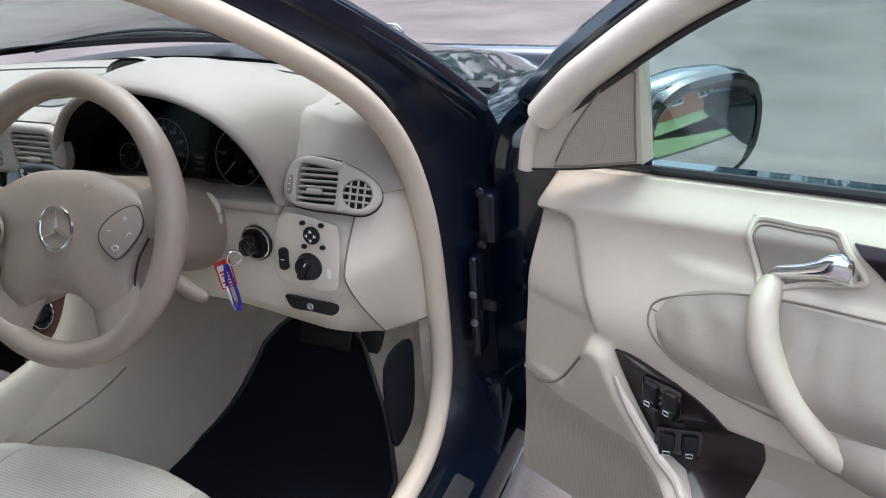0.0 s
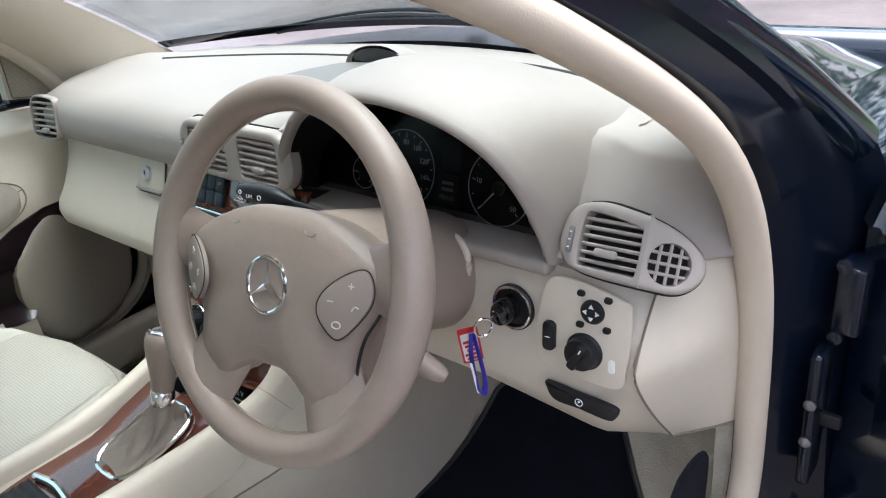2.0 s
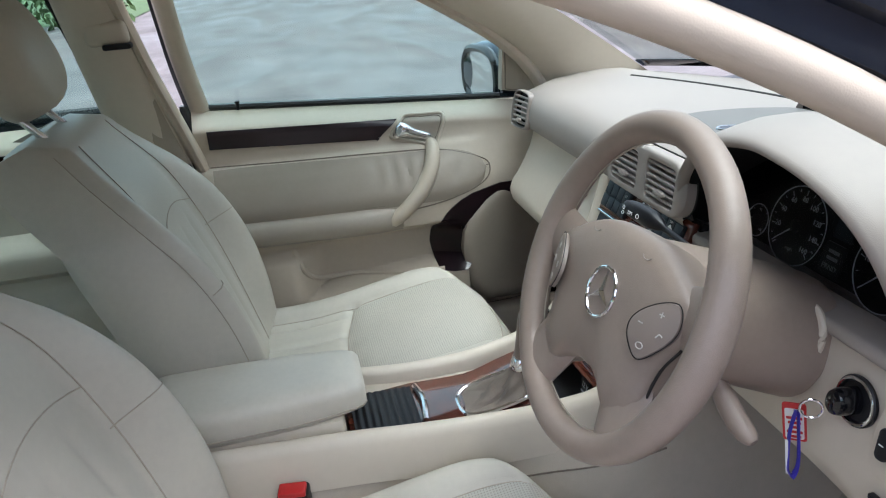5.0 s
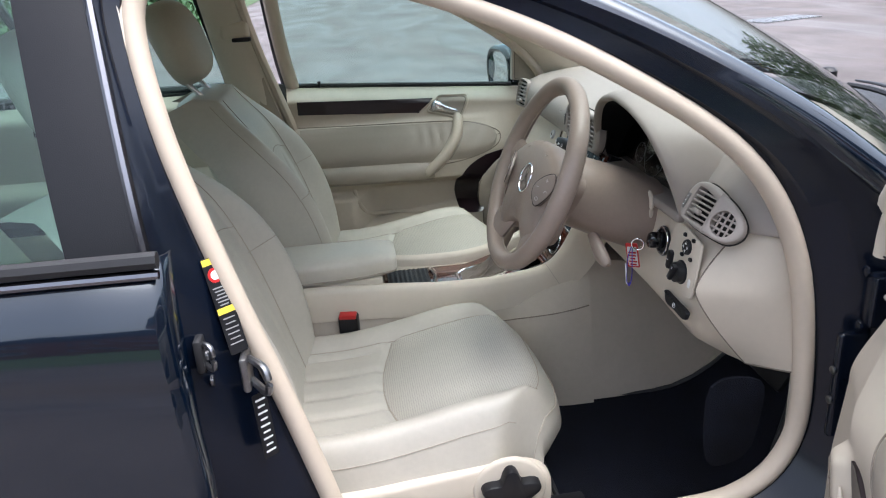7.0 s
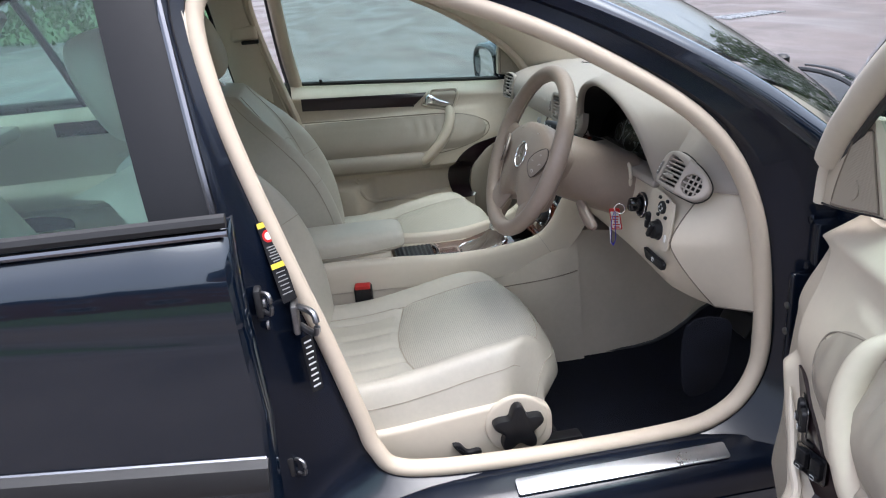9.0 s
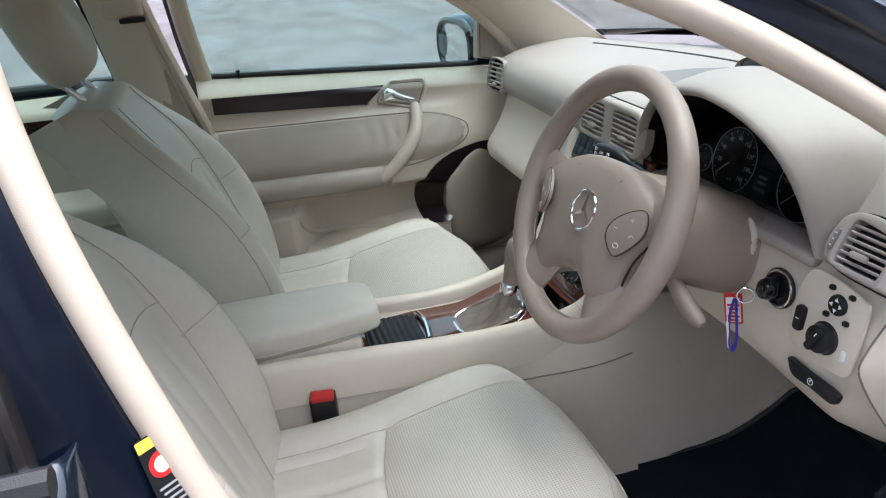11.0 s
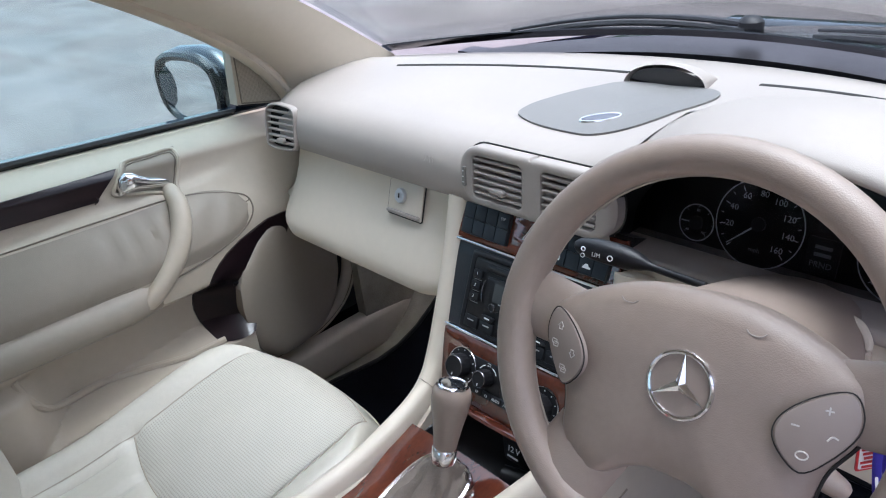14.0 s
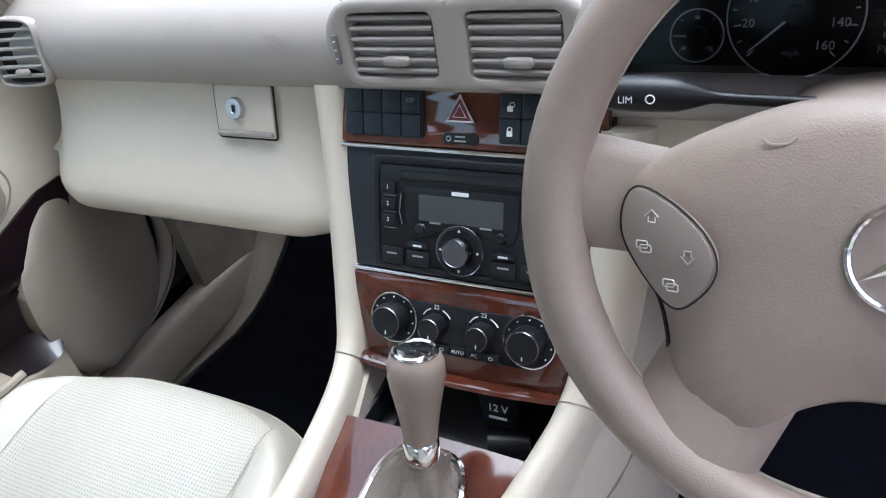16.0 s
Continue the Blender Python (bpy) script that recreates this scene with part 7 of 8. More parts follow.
def build_seat(name, at, label, out):
    """out: +1 when the outboard side is +x."""
    s = thing(name, at, label, "car seat", "front seats", local=True)
    us_, vs_ = span(-1, 1, 80), span(0, 1, 76)
    top = [[seat_pt(u, v) for u in us_] for v in vs_]
    bot = [[Vector((u * seat_hw(v) * 0.97, seat_pt(u, v).y - 0.012 * (1 - sstep(0, 0.1, v)), 0.40 - 0.02 * v)) for u in us_] for v in vs_]
    bm = loft(top, False, False)
    bm = join(bm, loft(bot, False, False))
    for a, b in ((top[0], bot[0]), (top[-1], bot[-1]), ([r[0] for r in top], [r[0] for r in bot]), ([r[-1] for r in top], [r[-1] for r in bot])):
        mid = [p.lerp(q, 0.5) + Vector((0.010 * (1 if p.x > 0.2 else -1 if p.x < -0.2 else 0), 0.012 if p.y > -0.08 else 0, 0)) for p, q in zip(a, b)]
        bm = join(bm, loft([a, mid, b], False, False))
    bmesh.ops.remove_doubles(bm, verts=bm.verts[:], dist=1e-5)
    cu = part("cushion", bm, CREAM_LEATHER, s, "cream leather cushion", 50)
    # perforated front insert and its seams
    ins = []
    for f in span(0, 1, 14):
        row = []
        for g in span(-1, 1, 16):
            v1 = 0.605 + 0.055 * (1 - g * g)
            v = 0.085 + (v1 - 0.085) * f
            row.append(seat_pt(g * (0.64 - 0.02 * f), v, 0.0025))
        ins.append(row)
    part("insert", loft(ins, False, False), PERF, cu, "perforated leather insert")
    for sg in (-1, 1):
        part("seam", tube([seat_pt(sg * 0.645, v, 0.001) for v in span(0.075, 0.97, 26)], 0.0010, 6), SEAM, cu)
        part("side_seam", tube([seat_pt(sg * 0.93, v, 0.002) for v in span(0.10, 0.95, 22)], 0.0009, 6), SEAM, cu)
    part("front_seam", tube([seat_pt(g * 0.645, 0.08, 0.001) for g in span(-1, 1, 18)], 0.0010, 6), SEAM, cu)
    part("insert_seam", tube([seat_pt(g * 0.64, 0.605 + 0.055 * (1 - g * g), 0.001) for g in span(-1, 1, 20)], 0.0018, 6), SEAM, cu)
    part("lip_seam", tube([seat_pt(g * 0.97, 0.012, 0.003) for g in span(-1, 1, 24)], 0.0014, 6), SEAM, cu)
    # backrest
    ts = span(0, 1, 44)
    fr = [[back_pt(u, t) for u in us_] for t in ts]
    bk = [[back_pt(u * 0.96, t, 0) + Vector((0, 0.931, 0.365)) * (-0.075 + 0.03 * abs(u) ** 3 - back_n(u * 0.96, t)) for u in us_] for t in ts]
    bm = loft(fr, False, False)
    bm = join(bm, loft(bk, False, False))
    for a, b in ((fr[0], bk[0]), (fr[-1], bk[-1]), ([r[0] for r in fr], [r[0] for r in bk]), ([r[-1] for r in fr], [r[-1] for r in bk])):
        bm = join(bm, loft([a, b], False, False))
    bmesh.ops.remove_doubles(bm, verts=bm.verts[:], dist=1e-5)
    ba = part("backrest", bm, CREAM_LEATHER, s, "cream leather bolstered backrest", 50)
    for sg in (-1, 1):
        part("seam", tube([back_pt(sg * (0.53 + 0.10 * t), t, 0.001) for t in span(0.03, 0.94, 26)], 0.0010, 6), SEAM, ba)
        part("side_seam", tube([back_pt(sg * 0.90, t, 0.002) for t in span(0.04, 0.95, 26)], 0.0009, 6), SEAM, ba)
        part("bolster_seam", tube([back_pt(sg * g, 0.50 - 0.06 * (g - 0.55), 0.001) for g in span(0.56, 0.89, 8)], 0.0009, 6), SEAM, ba)
    part("cross_seam", tube([back_pt(g * 0.585, 0.60 + 0.05 * (1 - g * g), 0.001) for g in span(-1, 1, 18)], 0.0010, 6), SEAM, ba)
    # headrest on two posts
    up = Vector((0, -0.34, 0.94))
    hc = back_pt(0, 1.0) + Vector((0, -0.045, 0.125))
    hr = []
    for k in span(0, 1, 14):
        ph = math.pi * (k - 0.5)
        rows_ = []
        for j in range(28):
            a = 2 * math.pi * j / 28
            cr = abs(math.cos(ph)) ** 0.62
            x = 0.138 * cr * math.copysign(abs(math.cos(a)) ** 0.8, math.cos(a))
            n = 0.058 * cr * math.copysign(abs(math.sin(a)) ** 0.8, math.sin(a)) + 0.012 * math.cos(ph)
            rows_.append(hc + Vector((x, 0, 0)) + up * (0.108 * math.copysign(abs(math.sin(ph)) ** 0.8, math.sin(ph))) + Vector((0, 0.94, 0.34)) * n)
        hr.append(rows_)
    he = part("headrest", loft(hr), CREAM_LEATHER, s, "cream leather headrest", 60)
    for x in (-0.065, 0.065):
        part("post", tube([back_pt(0, 0.94) + Vector((x, -0.05, 0)), hc + Vector((x, 0, -0.07))], 0.0065, 10), CHROME, he, "chrome headrest post")
    # side valance with the switches on the outboard side, runners below
    sd = out
    vm = axes((sd * 0.245, -0.27, 0.425), (0, sd, 0), (0, 0, 1))
    fl = sd
    vo = smooth2([(fl * -0.25, -0.05), (fl * -0.25, 0.03), (fl * -0.10, 0.045), (fl * 0.05, 0.060), (fl * 0.15, 0.066), (fl * 0.205, 0.045), (fl * 0.218, 0.0), (fl * 0.20, -0.05), (fl * 0.10, -0.075), (fl * -0.12, -0.075)], 5)
    if fl < 0:
        vo = vo[::-1]
    va = part("valance", slab(vo, 0.022, vm @ Matrix.Translation((0, -0.02, 0)), 0.010, 3), CREAM, s, "cream plastic seat side cover")
    pod = vm @ Matrix.Translation((fl * 0.138, -0.004, 0.020)) @ Matrix.Scale(1.12, 4)
    part("knob_pod", slab(disc(0.060, 36), 0.008, pod, 0.006, 3), CREAM, va)
    star = []
    for k in range(50):
        a = 2 * math.pi * k / 50
        star.append(((0.040 + 0.010 * math.cos(5 * (a - math.pi / 2))) * math.cos(a), (0.040 + 0.010 * math.cos(5 * (a - math.pi / 2))) * math.sin(a)))
    part("star_knob", slab(star, 0.020, pod @ Matrix.Translation((0, 0, 0.007)), 0.005), BLACK, va, "black five-lobed height knob")
    part("seat_switch", slab(smooth2([(-0.030, 0.018), (-0.015, 0.016), (0.0, -0.002), (0.022, -0.002), (0.030, -0.010), (0.020, -0.018), (-0.005, -0.016), (-0.022, 0.002)], 4) if fl > 0 else smooth2([(0.030, 0.018), (0.022, 0.002), (0.005, -0.016), (-0.020, -0.018), (-0.030, -0.010), (-0.022, -0.002), (0.0, -0.002), (0.015, 0.016)], 4), 0.014, vm @ Matrix.Translation((fl * 0.030, -0.045, 0.020)), 0.004), BLACK, va, "black backrest switch")
    for x in (-0.20, 0.20):
        part("runner", box((x, -0.22, 0.30), (0.035, 0.50, 0.05), 0.006), BLACK, s)
    part("base_frame", box((0, -0.27, 0.355), (0.44, 0.42, 0.07), 0.02), BLACK, s)
    return s


build_seat("car_seat", pose(0.366, 0.034, -0.010), "cream leather driver's seat with perforated insert", 1)
build_seat("car_seat", pose(-0.350, 0.098, -0.004), "cream leather passenger seat with perforated insert", -1)

# belt buckle, belts
bk = thing("belt_buckle", (0.120, -0.36, 0.40), "black seat belt buckle with a red button", "seat belt")
BK = axes((0.120, -0.366, 0.516), (0.15, 1, 0.0), (0.0, -0.42, 1))
part("buckle", slab(rrect(0.046, 0.100, 0.008, 5, 0, -0.014), 0.026, BK @ Matrix.Translation((0, 0, -0.013)), 0.005), BLACK, bk)
part("release_button", slab(rrect(0.040, 0.010, 0.003, 3, 0, 0.032), 0.022, BK @ Matrix.Translation((0, 0.003, -0.008)), 0.002), RED, bk, "red release button")
part("stalk", tube([BK @ Vector((0, -0.035, 0)), BK @ Vector((0, -0.12, 0))], 0.014, 8, False, 0.5), BLACK, bk)


def belt(nm, pts, wide, label, up):
    b = thing(nm, pts[0], label, "seat belt", "seat belts")
    part("webbing", tube(spline(pts, 8), wide / 2, 8, False, 0.06, up), BELT, b)
    return b


b1 = belt("passenger_seat_belt", [(-0.640, -0.632, 1.16), (-0.655, -0.60, 1.06), (-0.675, -0.565, 0.93), (-0.680, -0.53, 0.80), (-0.680, -0.52, 0.62), (-0.685, -0.52, 0.45)], 0.046, "beige seat belt on the passenger pillar", (1, 0.1, 0.2))
part("belt_guide", box((-0.638, -0.622, 1.155), (0.04, 0.085, 0.05), 0.012, 3), CREAM, b1, "cream belt height guide")
part("guide_slot", box((-0.628, -0.605, 1.128), (0.035, 0.055, 0.012), 0.004, 2), BLACK, b1)
part("belt_tongue", box((-0.672, -0.545, 0.845), (0.016, 0.060, 0.028), 0.006, 2), BLACK, b1, "black belt tongue")
b2 = belt("rear_seat_belt", [(0.45, -1.52, 1.02), (0.46, -1.38, 0.86), (0.50, -1.24, 0.66), (0.54, -1.16, 0.55)], 0.046, "beige rear seat belt across the bench", (0.2, 0.7, 0.7))
part("belt_tongue", box((0.515, -1.205, 0.612), (0.055, 0.03, 0.02), 0.006), BLACK, b2, "black belt tongue")

# rear bench
rb_ = thing("rear_bench", (0, -1.2, 0.30), "cream leather rear bench seat", "car seat")
bm = heightfield(lambda v, u: Vector((u * 0.64, -0.86 - 0.50 * v, 0.52 - 0.05 * v + 0.02 * math.cos(u * math.pi * 2) - 0.08 * max(0, (0.15 - v) / 0.15) ** 2)), span(0, 1, 20), span(-1, 1, 40), lambda v, u: Vector((u * 0.64, -0.88 - 0.50 * v, 0.30)))
part("cushion", bm, CREAM_LEATHER, rb_)
bm = heightfield(lambda v, u: Vector((u * (0.64 - 0.04 * v), -1.30 - 0.25 * v - 0.03 * math.cos(u * math.pi * 2) - 0.05 * v ** 6, 0.46 + 0.50 * v)), span(0, 1, 20), span(-1, 1, 40), lambda v, u: Vector((u * (0.64 - 0.04 * v), -1.45 - 0.25 * v, 0.46 + 0.50 * v)))
part("backrest", bm, CREAM_LEATHER, rb_)
for x in (-0.36, 0.36):
    part("headrest", box((x, -1.56, 1.02), (0.24, 0.09, 0.14), 0.04, 4), CREAM_LEATHER, rb_)

# floor mats
def mat_fn(left, right, top):
    def f(v, u):
        y = 0.02 + (top - 0.02) * v
        a, b = along(left, y), along(right, y)
        k = (u + 1) / 2
        y -= 0.05 * v ** 6 * (abs(2 * k - 1) ** 3)
        x = a + (b - a) * k
        return Vector((x, y, 0.287 + 0.42 * max(0, (y - 0.36) / 0.34) ** 2 + 0.004 * noise.noise(Vector((x * 6, y * 6, 0)))))
    return f


for nm, left, right, top, lb in (
        ("driver_mat", ((0.0, 0.185), (0.23, 0.19), (0.44, 0.20), (0.60, 0.225)), ((0.0, 0.65), (0.31, 0.64), (0.38, 0.60), (0.46, 0.555), (0.53, 0.505), (0.60, 0.47)), 0.575, "black carpet mat in the driver's footwell"),
        ("passenger_mat", ((0.0, -0.652), (0.246, -0.644), (0.425, -0.613), (0.61, -0.567)), ((0.0, -0.20), (0.30, -0.205), (0.61, -0.24)), 0.60, "black carpet mat in the passenger's footwell")):
    f = mat_fn(left, right, top)
    t = thing(nm, (0.42 if nm == "driver_mat" else -0.42, 0.3, 0.28), lb, "floor mat", "floor mats")
    part("carpet", heightfield(f, span(0, 1, 18), span(-1, 1, 18), lambda v, u: f(v, u) - Vector((0, 0.004, 0.006))), MAT_BLACK, t)
    edge = [f(0, u) for u in span(-1, 1, 10)] + [f(v, 1) for v in span(0.1, 1, 10)] + [f(1, -u) for u in span(-1, 1, 10)] + [f(1 - v, -1) for v in span(0.1, 0.9, 8)]
    part("binding", tube([p + Vector((0, 0, 0.002)) for p in edge], 0.005, 6, True), RUBBER, t)

# ---- steering wheel ----
PAD_TAUPE = material("taupe_button_plastic", (0.245, 0.197, 0.168), 0.45, vary=0.04, grain=0.05, grain_scale=900)
SWC = Vector((0.357, 0.025, 0.915))
TILT_ = radians(23.7)
WMX = axes(SWC, (1, 0.03, 0), (0, math.sin(TILT_), math.cos(TILT_))) @ Matrix.Rotation(radians(3.5), 4, "Z")
sw = thing("steering_wheel", SWC, "taupe leather four-spoke steering wheel with a chrome ring emblem", "steering wheel")
RR = 0.1765
part("rim", tube([WMX @ Vector((RR * math.cos(2 * math.pi * k / 72), RR * math.sin(2 * math.pi * k / 72), 0)) for k in range(72)], [0.0170 + 0.0022 * max(0, math.cos(2 * (2 * math.pi * k / 72)) ) for k in range(72)], 18, True, 1.0, WMX.to_3x3() @ Vector((0, 0, 1))), TAUPE_LEATHER, sw, "stitched taupe leather rim")
part("rim_stitch", tube([WMX @ Vector(((RR - 0.0165) * math.cos(2 * math.pi * k / 72), (RR - 0.0165) * math.sin(2 * math.pi * k / 72), -0.007)) for k in range(72)], 0.0012, 5, True), SEAM, sw)


def spoke(a0, a1, w0, w1, z0, z1, x0, x1):
    """From the hub to the rim as a flattened tapering arm."""
    pts = spline([(x0[0], x0[1], z0), ((x0[0] + x1[0]) / 2, (x0[1] + x1[1]) / 2 + a0, (z0 + z1) / 2 + a1), (x1[0], x1[1], z1)], 8)
    n = len(pts)
    return tube([WMX @ p for p in pts], [w0 + (w1 - w0) * k / (n - 1) for k in range(n)], 14, False, 0.38, WMX.to_3x3() @ Vector((0, 0, 1)))


for sg in (-1, 1):
    part("spoke", spoke(0.0, 0.0, 0.031, 0.035, -0.014, -0.004, (sg * 0.112, 0.008), (sg * 0.174, 0.020)), TAUPE_LEATHER, sw, "taupe leather spoke")
    part("spoke", spoke(0.0, 0.0, 0.040, 0.042, -0.014, -0.004, (sg * 0.074, -0.083), (sg * 0.105, -0.143)), TAUPE_LEATHER, sw, "taupe leather lower spoke")
HO = [(0.0, 0.068), (0.05, 0.065), (0.095, 0.051), (0.125, 0.036), (0.143, 0.024), (0.147, 0.004), (0.137, -0.020), (0.122, -0.045), (0.116, -0.070), (0.114, -0.098), (0.097, -0.122), (0.070, -0.126), (0.042, -0.108), (0.02, -0.100), (0.0, -0.099)]
HO = HO + [(-a, b) for a, b in HO[-2:0:-1]]
HO = [(a * 0.97 + 0.001, b * 0.97) for a, b in smooth2(HO, 5)]
hub = []
for k, z in ((0.90, -0.055), (0.985, -0.026), (1.0, -0.012), (0.985, -0.003), (0.93, 0.004), (0.75, 0.010), (0.45, 0.0125), (0.12, 0.0135)):
    hub.append([WMX @ Vector((x * k, -0.004 + (y + 0.004) * k, z)) for x, y in HO])
hubo = part("airbag_cover", loft(hub), TAUPE_LEATHER, sw, "taupe grained airbag cover")
for sg in (-1, 1):
    gp_ = sorted([p for p in HO if p[0] * sg > 0.100 and p[1] < 0.034], key=lambda p: -p[1])
    part("cover_gap", tube([WMX @ Vector((x * 1.003, -0.004 + (y + 0.004) * 1.003, -0.008)) for x, y in gp_], 0.0016, 6), GAP, sw)
EM = WMX @ Matrix.Translation((0.005, -0.011, 0.0142))
part("emblem_ring", ring(0.0275, 0.0022, EM, 40, 8), CHROME, hubo, "chrome emblem ring")
bm = None
for k in range(3):
    a = radians(90 + 120 * k)
    p, q = Vector((math.cos(a), math.sin(a), 0)), Vector((-math.sin(a), math.cos(a), 0))
    b2 = bmesh.new()
    v = [b2.verts.new(EM @ w) for w in (Vector((0, 0, 0.003)), q * 0.0042 + p * 0.0028, p * 0.0265, q * -0.0042 + p * 0.0028, Vector((0, 0, -0.001)))]
    for f in ((0, 1, 2), (0, 2, 3), (4, 2, 1), (4, 3, 2)):
        b2.faces.new([v[i] for i in f])
    bm = join(bm, b2)
part("emblem_star", bm, CHROME, hubo, "three-pointed chrome emblem", 5)
for sg in (-1, 1):
    PD = WMX @ Matrix.Translation((0.001 + sg * 0.112, -0.016, 0.0075)) @ Matrix.Rotation(sg * 0.31, 4, "Y")
    po = smooth2([(sg * a, b) for a, b in ((0.013, 0.037), (-0.006, 0.030), (-0.024, 0.015), (-0.031, 0.0), (-0.026, -0.015), (-0.009, -0.028), (0.008, -0.014), (0.022, 0.008), (0.022, 0.026))], 5)
    pd = part("button_pad", slab(po if sg < 0 else po[::-1], 0.007, PD, 0.002), PAD_TAUPE, hubo, "taupe thumb button pad")
    part("pad_gap", tube([PD @ Vector((a * 1.04, b * 1.03, 0.0052)) for a, b in po], 0.0006, 5, True), GAP, hubo)
    MK = PD @ Matrix.Translation((0, 0, 0.0072))
    if sg < 0:
        for v in (0.022, 0.002):
            dd = 1 if v > 0.01 else -1
            x = -0.004 if v > 0.01 else 0.017
            arrow = [(x - 0.004, v), (x, v + dd * 0.004), (x + 0.004, v), (x + 0.002, v), (x + 0.002, v - dd * 0.003), (x - 0.002, v - dd * 0.003), (x - 0.002, v)]
            part("button_mark", tube([MK @ Vector((a, b, 0)) for a, b in arrow], 0.0005, 5, True), FAINT_PRINT, pd)
        for x, v in ((-0.010, 0.006), (0.006, -0.014)):
            for o in (0, 0.0022):
                part("button_mark", tube([MK @ Vector((a + o, b - o, 0)) for a, b in rrect(0.0065, 0.004, 0.0008, 2, x, v)], 0.0005, 5, True), FAINT_PRINT, pd)
    else:
        for x, v, w_, h_ in ((0.002, 0.022, 0.006, 0.0012), (0.002, 0.022, 0.0012, 0.006), (-0.018, 0.006, 0.006, 0.0012)):
            part("button_mark", slab(rrect(w_, h_, 0.0003, 1, x, v), 0.0004, MK), FAINT_PRINT, pd)
        part("button_mark", ring(0.0042, 0.0007, MK @ Matrix.Translation((-0.010, -0.015, 0)), 16, 5, None, 0.003), FAINT_PRINT, pd)
        part("button_mark", tube(spline([MK @ Vector(p) for p in ((0.004, 0.000, 0), (0.007, 0.004, 0), (0.011, 0.003, 0))], 4), 0.0008, 5), FAINT_PRINT, pd)
    hm = WMX @ Matrix.Translation((sg * 0.055, 0.044, 0.0092))
    part("horn_mark", tube(spline([hm @ Vector(p) for p in ((-0.008, 0.003, 0), (-0.004, 0.0, 0.0006), (0.004, 0.0, 0.0006), (0.008, 0.003, 0))], 4), 0.0006, 5), TAUPE, hubo)
# steering column shroud and stalk
col = thing("steering_column", (0.345, 0.16, 0.80), "taupe steering column shroud", "steering column")
ax_ = WMX.to_3x3() @ Vector((0, 0, -1))
rows = []
for d_, k in ((0.028, 0.90), (0.045, 1.0), (0.10, 1.05), (0.17, 1.10), (0.24, 1.12)):
    c = SWC + ax_ * d_
    rows.append([c + (WMX.to_3x3() @ Vector((0.072 * k * math.copysign(abs(math.cos(a)) ** 0.8, math.cos(a)), 0.066 * k * math.copysign(abs(math.sin(a)) ** 0.8, math.sin(a)) - 0.006, 0))) for a in [2 * math.pi * j / 28 for j in range(28)]])
part("shroud", loft(rows), TAUPE_LEATHER, col)
CO = smooth2([(0.300, 0.872), (0.400, 0.874), (0.425, 0.862), (0.429, 0.836), (0.415, 0.803), (0.391, 0.772), (0.365, 0.756), (0.320, 0.756), (0.298, 0.775), (0.285, 0.81), (0.283, 0.85)], 5)
# solid plate; its darker taupe imitates the shade inside the column opening
part("opening", slab([(a - 0.357, b - 0.815) for a, b in CO][::-1], 0.005, axes((0.357, 0.2385, 0.815), (1, 0, 0), (0, 0.06, 1))), TAUPE_LEATHER, col, "taupe plate coloured as the shaded opening round the column")
part("opening_rim", tube([Vector((a, 0.2335 + 0.06 * (b - 0.815), b)) for a, b in CO], 0.0045, 8, True), CREAM, col, "cream rim of the column opening")
part("adjust_lever", tube(spline([(0.40, 0.13, 0.795), (0.435, 0.135, 0.765), (0.462, 0.14, 0.752)], 5), [0.011, 0.011, 0.012, 0.013, 0.013, 0.013, 0.013, 0.012, 0.011, 0.009, 0.005][:11], 10), TAUPE_LEATHER, col, "taupe column adjusting lever")
stk = part("cruise_stalk", tube(spline([(0.31, 0.140, 0.922), (0.265, 0.142, 0.922), (0.235, 0.140, 0.925), (0.205, 0.135, 0.928), (0.165, 0.128, 0.930)], 6), [0.004] * 9 + [0.0045, 0.006, 0.008, 0.0095, 0.011, 0.012, 0.0122, 0.0124, 0.0125, 0.0125, 0.0124, 0.012, 0.011, 0.010, 0.008, 0.004], 12), BLACK, col, "black cruise control stalk")
SK = axes((0.193, 0.1195, 0.9300), (1, 0.14, -0.03), (0, 0.25, 1))
part("stalk_word", text_bm("LIM", 0.0065, SK @ Matrix.Translation((0.004, 0, 0))), PRINT, stk)
for k in (-1, 1):
    part("stalk_mark", ring(0.0022, 0.0005, SK @ Matrix.Translation((-0.011, 0.0035 * k, 0.0)), 12, 5), PRINT, stk)
part("stalk_mark", ring(0.0028, 0.0005, SK @ Matrix.Translation((0.020, 0.0005, 0.0)), 12, 5), PRINT, stk)

# ---- surroundings ----
HEDGE = material("hedge_leaves", (0.07, 0.12, 0.035), 0.6, vary=0.35, scale=3, spec=0.3)
GRASS = material("grass", (0.06, 0.11, 0.03), 0.8, vary=0.3, scale=5)
BRICK = material("red_brick", (0.30, 0.115, 0.055), 0.85, vary=0.2, scale=2)
rng = random.Random(4)


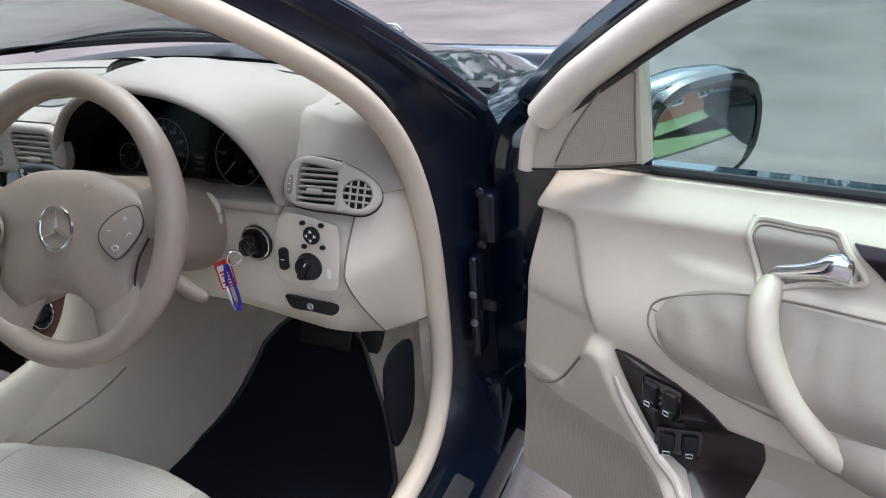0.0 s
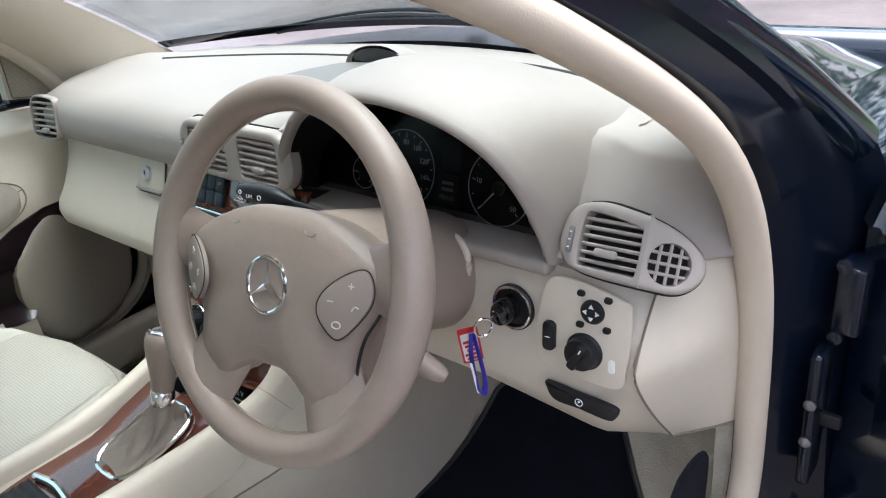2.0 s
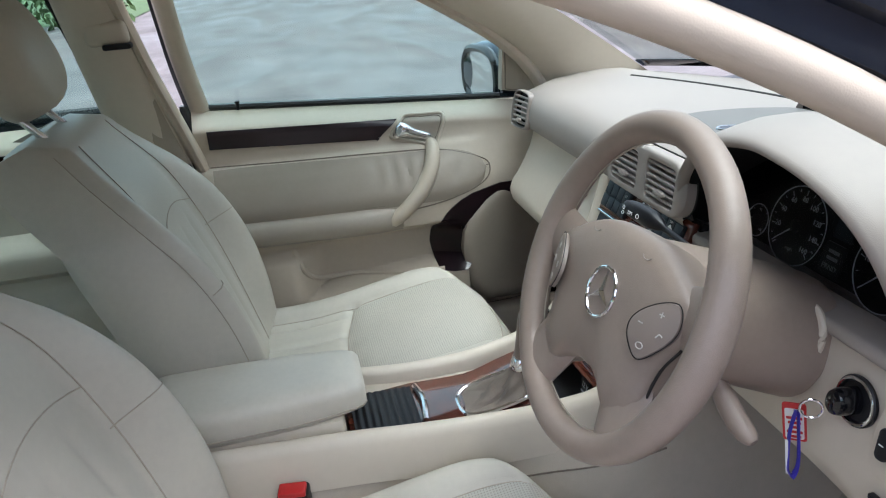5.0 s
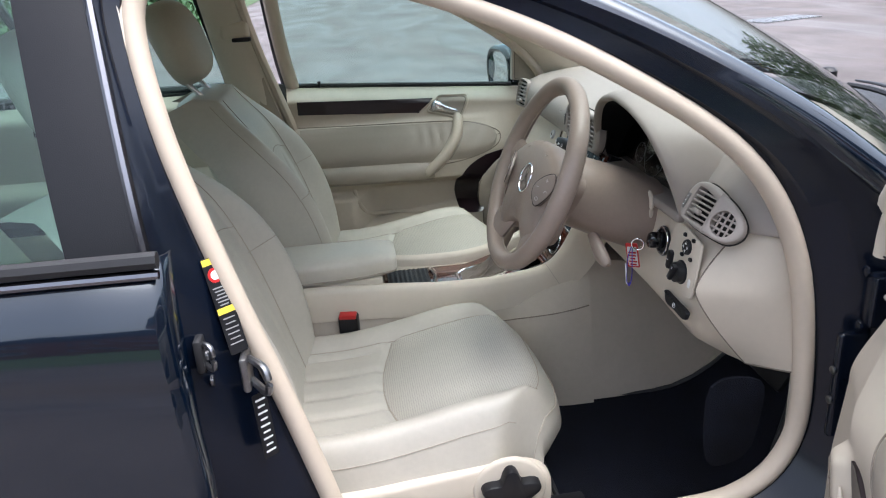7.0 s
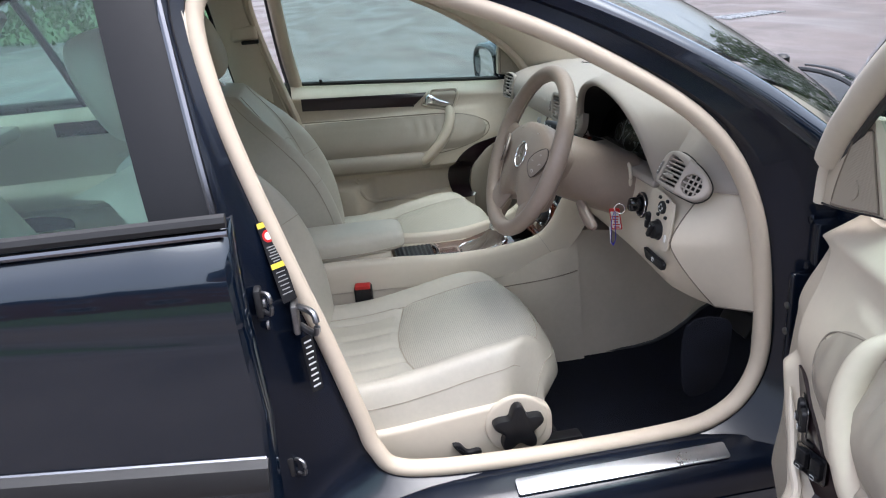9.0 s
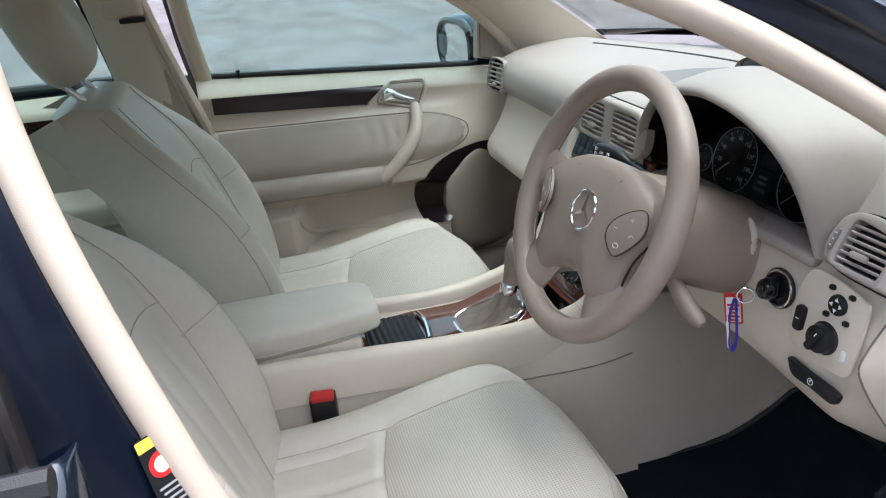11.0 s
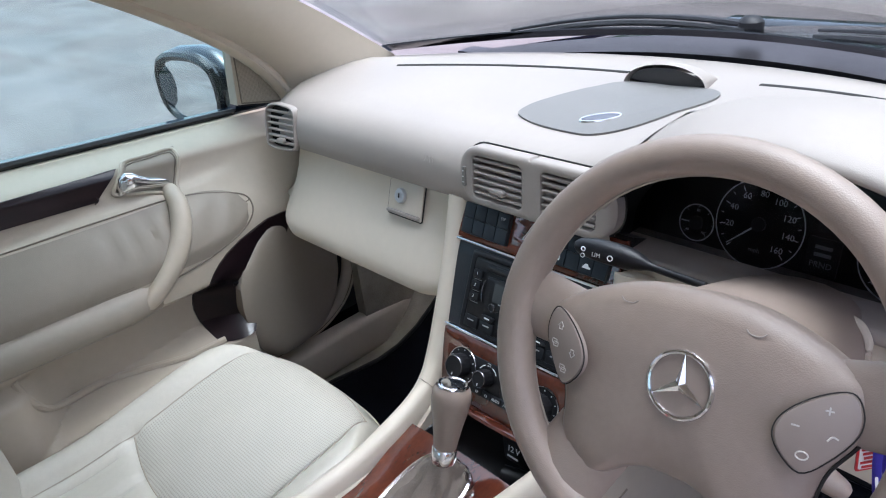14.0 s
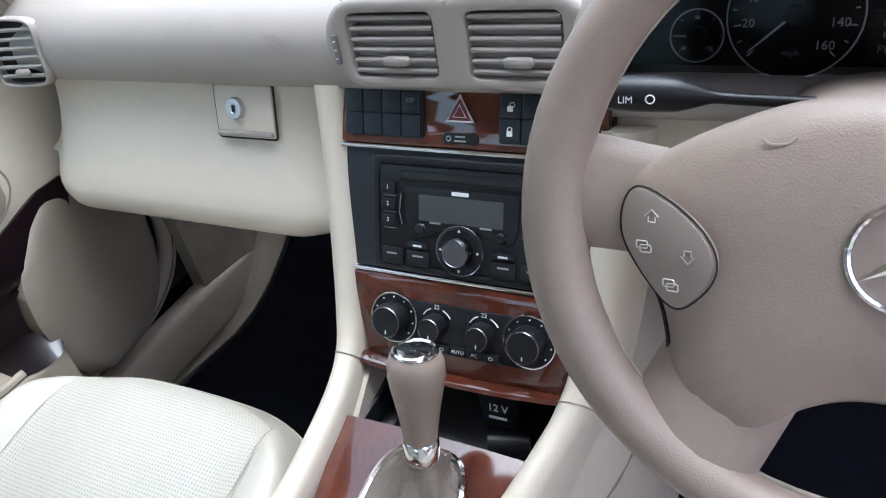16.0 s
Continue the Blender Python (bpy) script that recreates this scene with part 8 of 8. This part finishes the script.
def hedge(nm, x0, y0, x1, y1, depth, h, n, label, leaf=1.0):
    bm = bmesh.new()
    d = Vector((x1 - x0, y1 - y0, 0))
    nrm = Vector((-d.y, d.x, 0)).normalized()
    for _ in range(n):
        f, g = rng.random(), rng.random()
        hh = h * (0.75 + 0.35 * noise.noise(Vector((f * 9, 3.3, 0))))
        p = Vector((x0, y0, 0)) + d * f + nrm * (depth * (g - 0.5)) + Vector((0, 0, hh * rng.random() ** 0.7))
        r = (0.05 + 0.09 * rng.random()) * leaf
        m = Euler((rng.random() * 6, rng.random() * 6, rng.random() * 6)).to_matrix()
        v = [bm.verts.new(p + m @ Vector(q) * r) for q in ((-1, 0, 0), (0, 0.5, 0.15), (1, 0, 0), (0, -0.5, 0.15))]
        bm.faces.new(v)
    t = finish(nm, bm, HEDGE, None, label, kind="stuff", category="hedge")
    return t


hedge("hedge", -28, -24, -20.0, -4.0, 2.0, 2.4, 9000, "loose green shrubs along the edge of the car park")
hedge("hedge", -22, 19.0, 24.0, 16.0, 3.0, 8.5, 12000, "tall loose green shrubs ahead of the parked car", 2.6)
bm = bmesh.new()
v = [bm.verts.new(p) for p in ((-29, -30, 0.02), (-70, -30, 0.05), (-70, -4, 0.05), (-21, -4, 0.02))]
bm.faces.new(v)
finish("verge", bm, GRASS, None, "grass verge behind the shrubs", kind="structure", category="grass")
# brick houses with white windows beyond a strip of lawn, behind the open door and beside it
def house(at, along, n, label):
    hs = thing("brick_house", at, label, "house", "brick houses")
    hm = axes(at, along, (0, 0, 1))
    w = 1.7 * n + 0.8
    part("wall", slab([(-w, 0), (w, 0), (w, 6.2), (-w, 6.2)], 0.3, hm @ Matrix.Translation((0, 0, -0.3))), BRICK, hs)
    part("roof", slab([(-w - 0.4, 6.2), (w + 0.4, 6.2), (w - 0.6, 9.0), (-w + 0.6, 9.0)], 0.3, hm @ Matrix.Translation((0, 0, -0.8))), SLATE, hs)
    for i in range(n):
        for z in (1.7, 4.4):
            W = hm @ Matrix.Translation((-1.7 * (n - 1) + 3.4 * i, z, 0.0))
            wd = part("window", slab(rrect(1.5, 1.2, 0.02, 1), 0.06, W), PRINT, hs, "white framed window")
            for dx in (-0.36, 0.36):
                part("pane", slab(rrect(0.62, 1.02, 0.01, 1, dx, 0), 0.01, W @ Matrix.Translation((0, 0, 0.061))), SLATE, wd)
    bm = bmesh.new()
    v = [bm.verts.new(hm @ Vector(p)) for p in ((-w - 2, 0.03, 24.0 if n > 6 else 9.0), (w + 2, 0.03, 24.0 if n > 6 else 9.0), (w + 2, 0.03, -0.3), (-w - 2, 0.03, -0.3))]
    bm.faces.new(v)
    finish("lawn", bm, GRASS, None, "strip of lawn before a brick house", kind="structure", category="grass")


house((11.5, 12.5, 0), (0.75, -0.66, 0), 5, "red brick house with white windows beyond a lawn")
house((32.0, -3.0, 0), (-0.05, -1, 0), 9, "long red brick house with white windows beyond a lawn")
# drain grate in the asphalt
gt = thing("drain_grate", (-10.9, 7.1, 0.0), "pale slotted steel drain grate set in the asphalt", "drain grate")
GT = axes((-10.9, 7.15, 0.004), (-0.25, 0.97, 0), (-0.97, -0.25, 0))
part("frame", ring(0.72, 0.02, GT, 4, 6, None, 0.30), STEEL, gt)
for k in range(13):
    part("bar", box((-0.60 + 0.1 * k, 0, 0.004), (0.05, 0.62, 0.02), 0.0, 2, GT), ALU, gt)
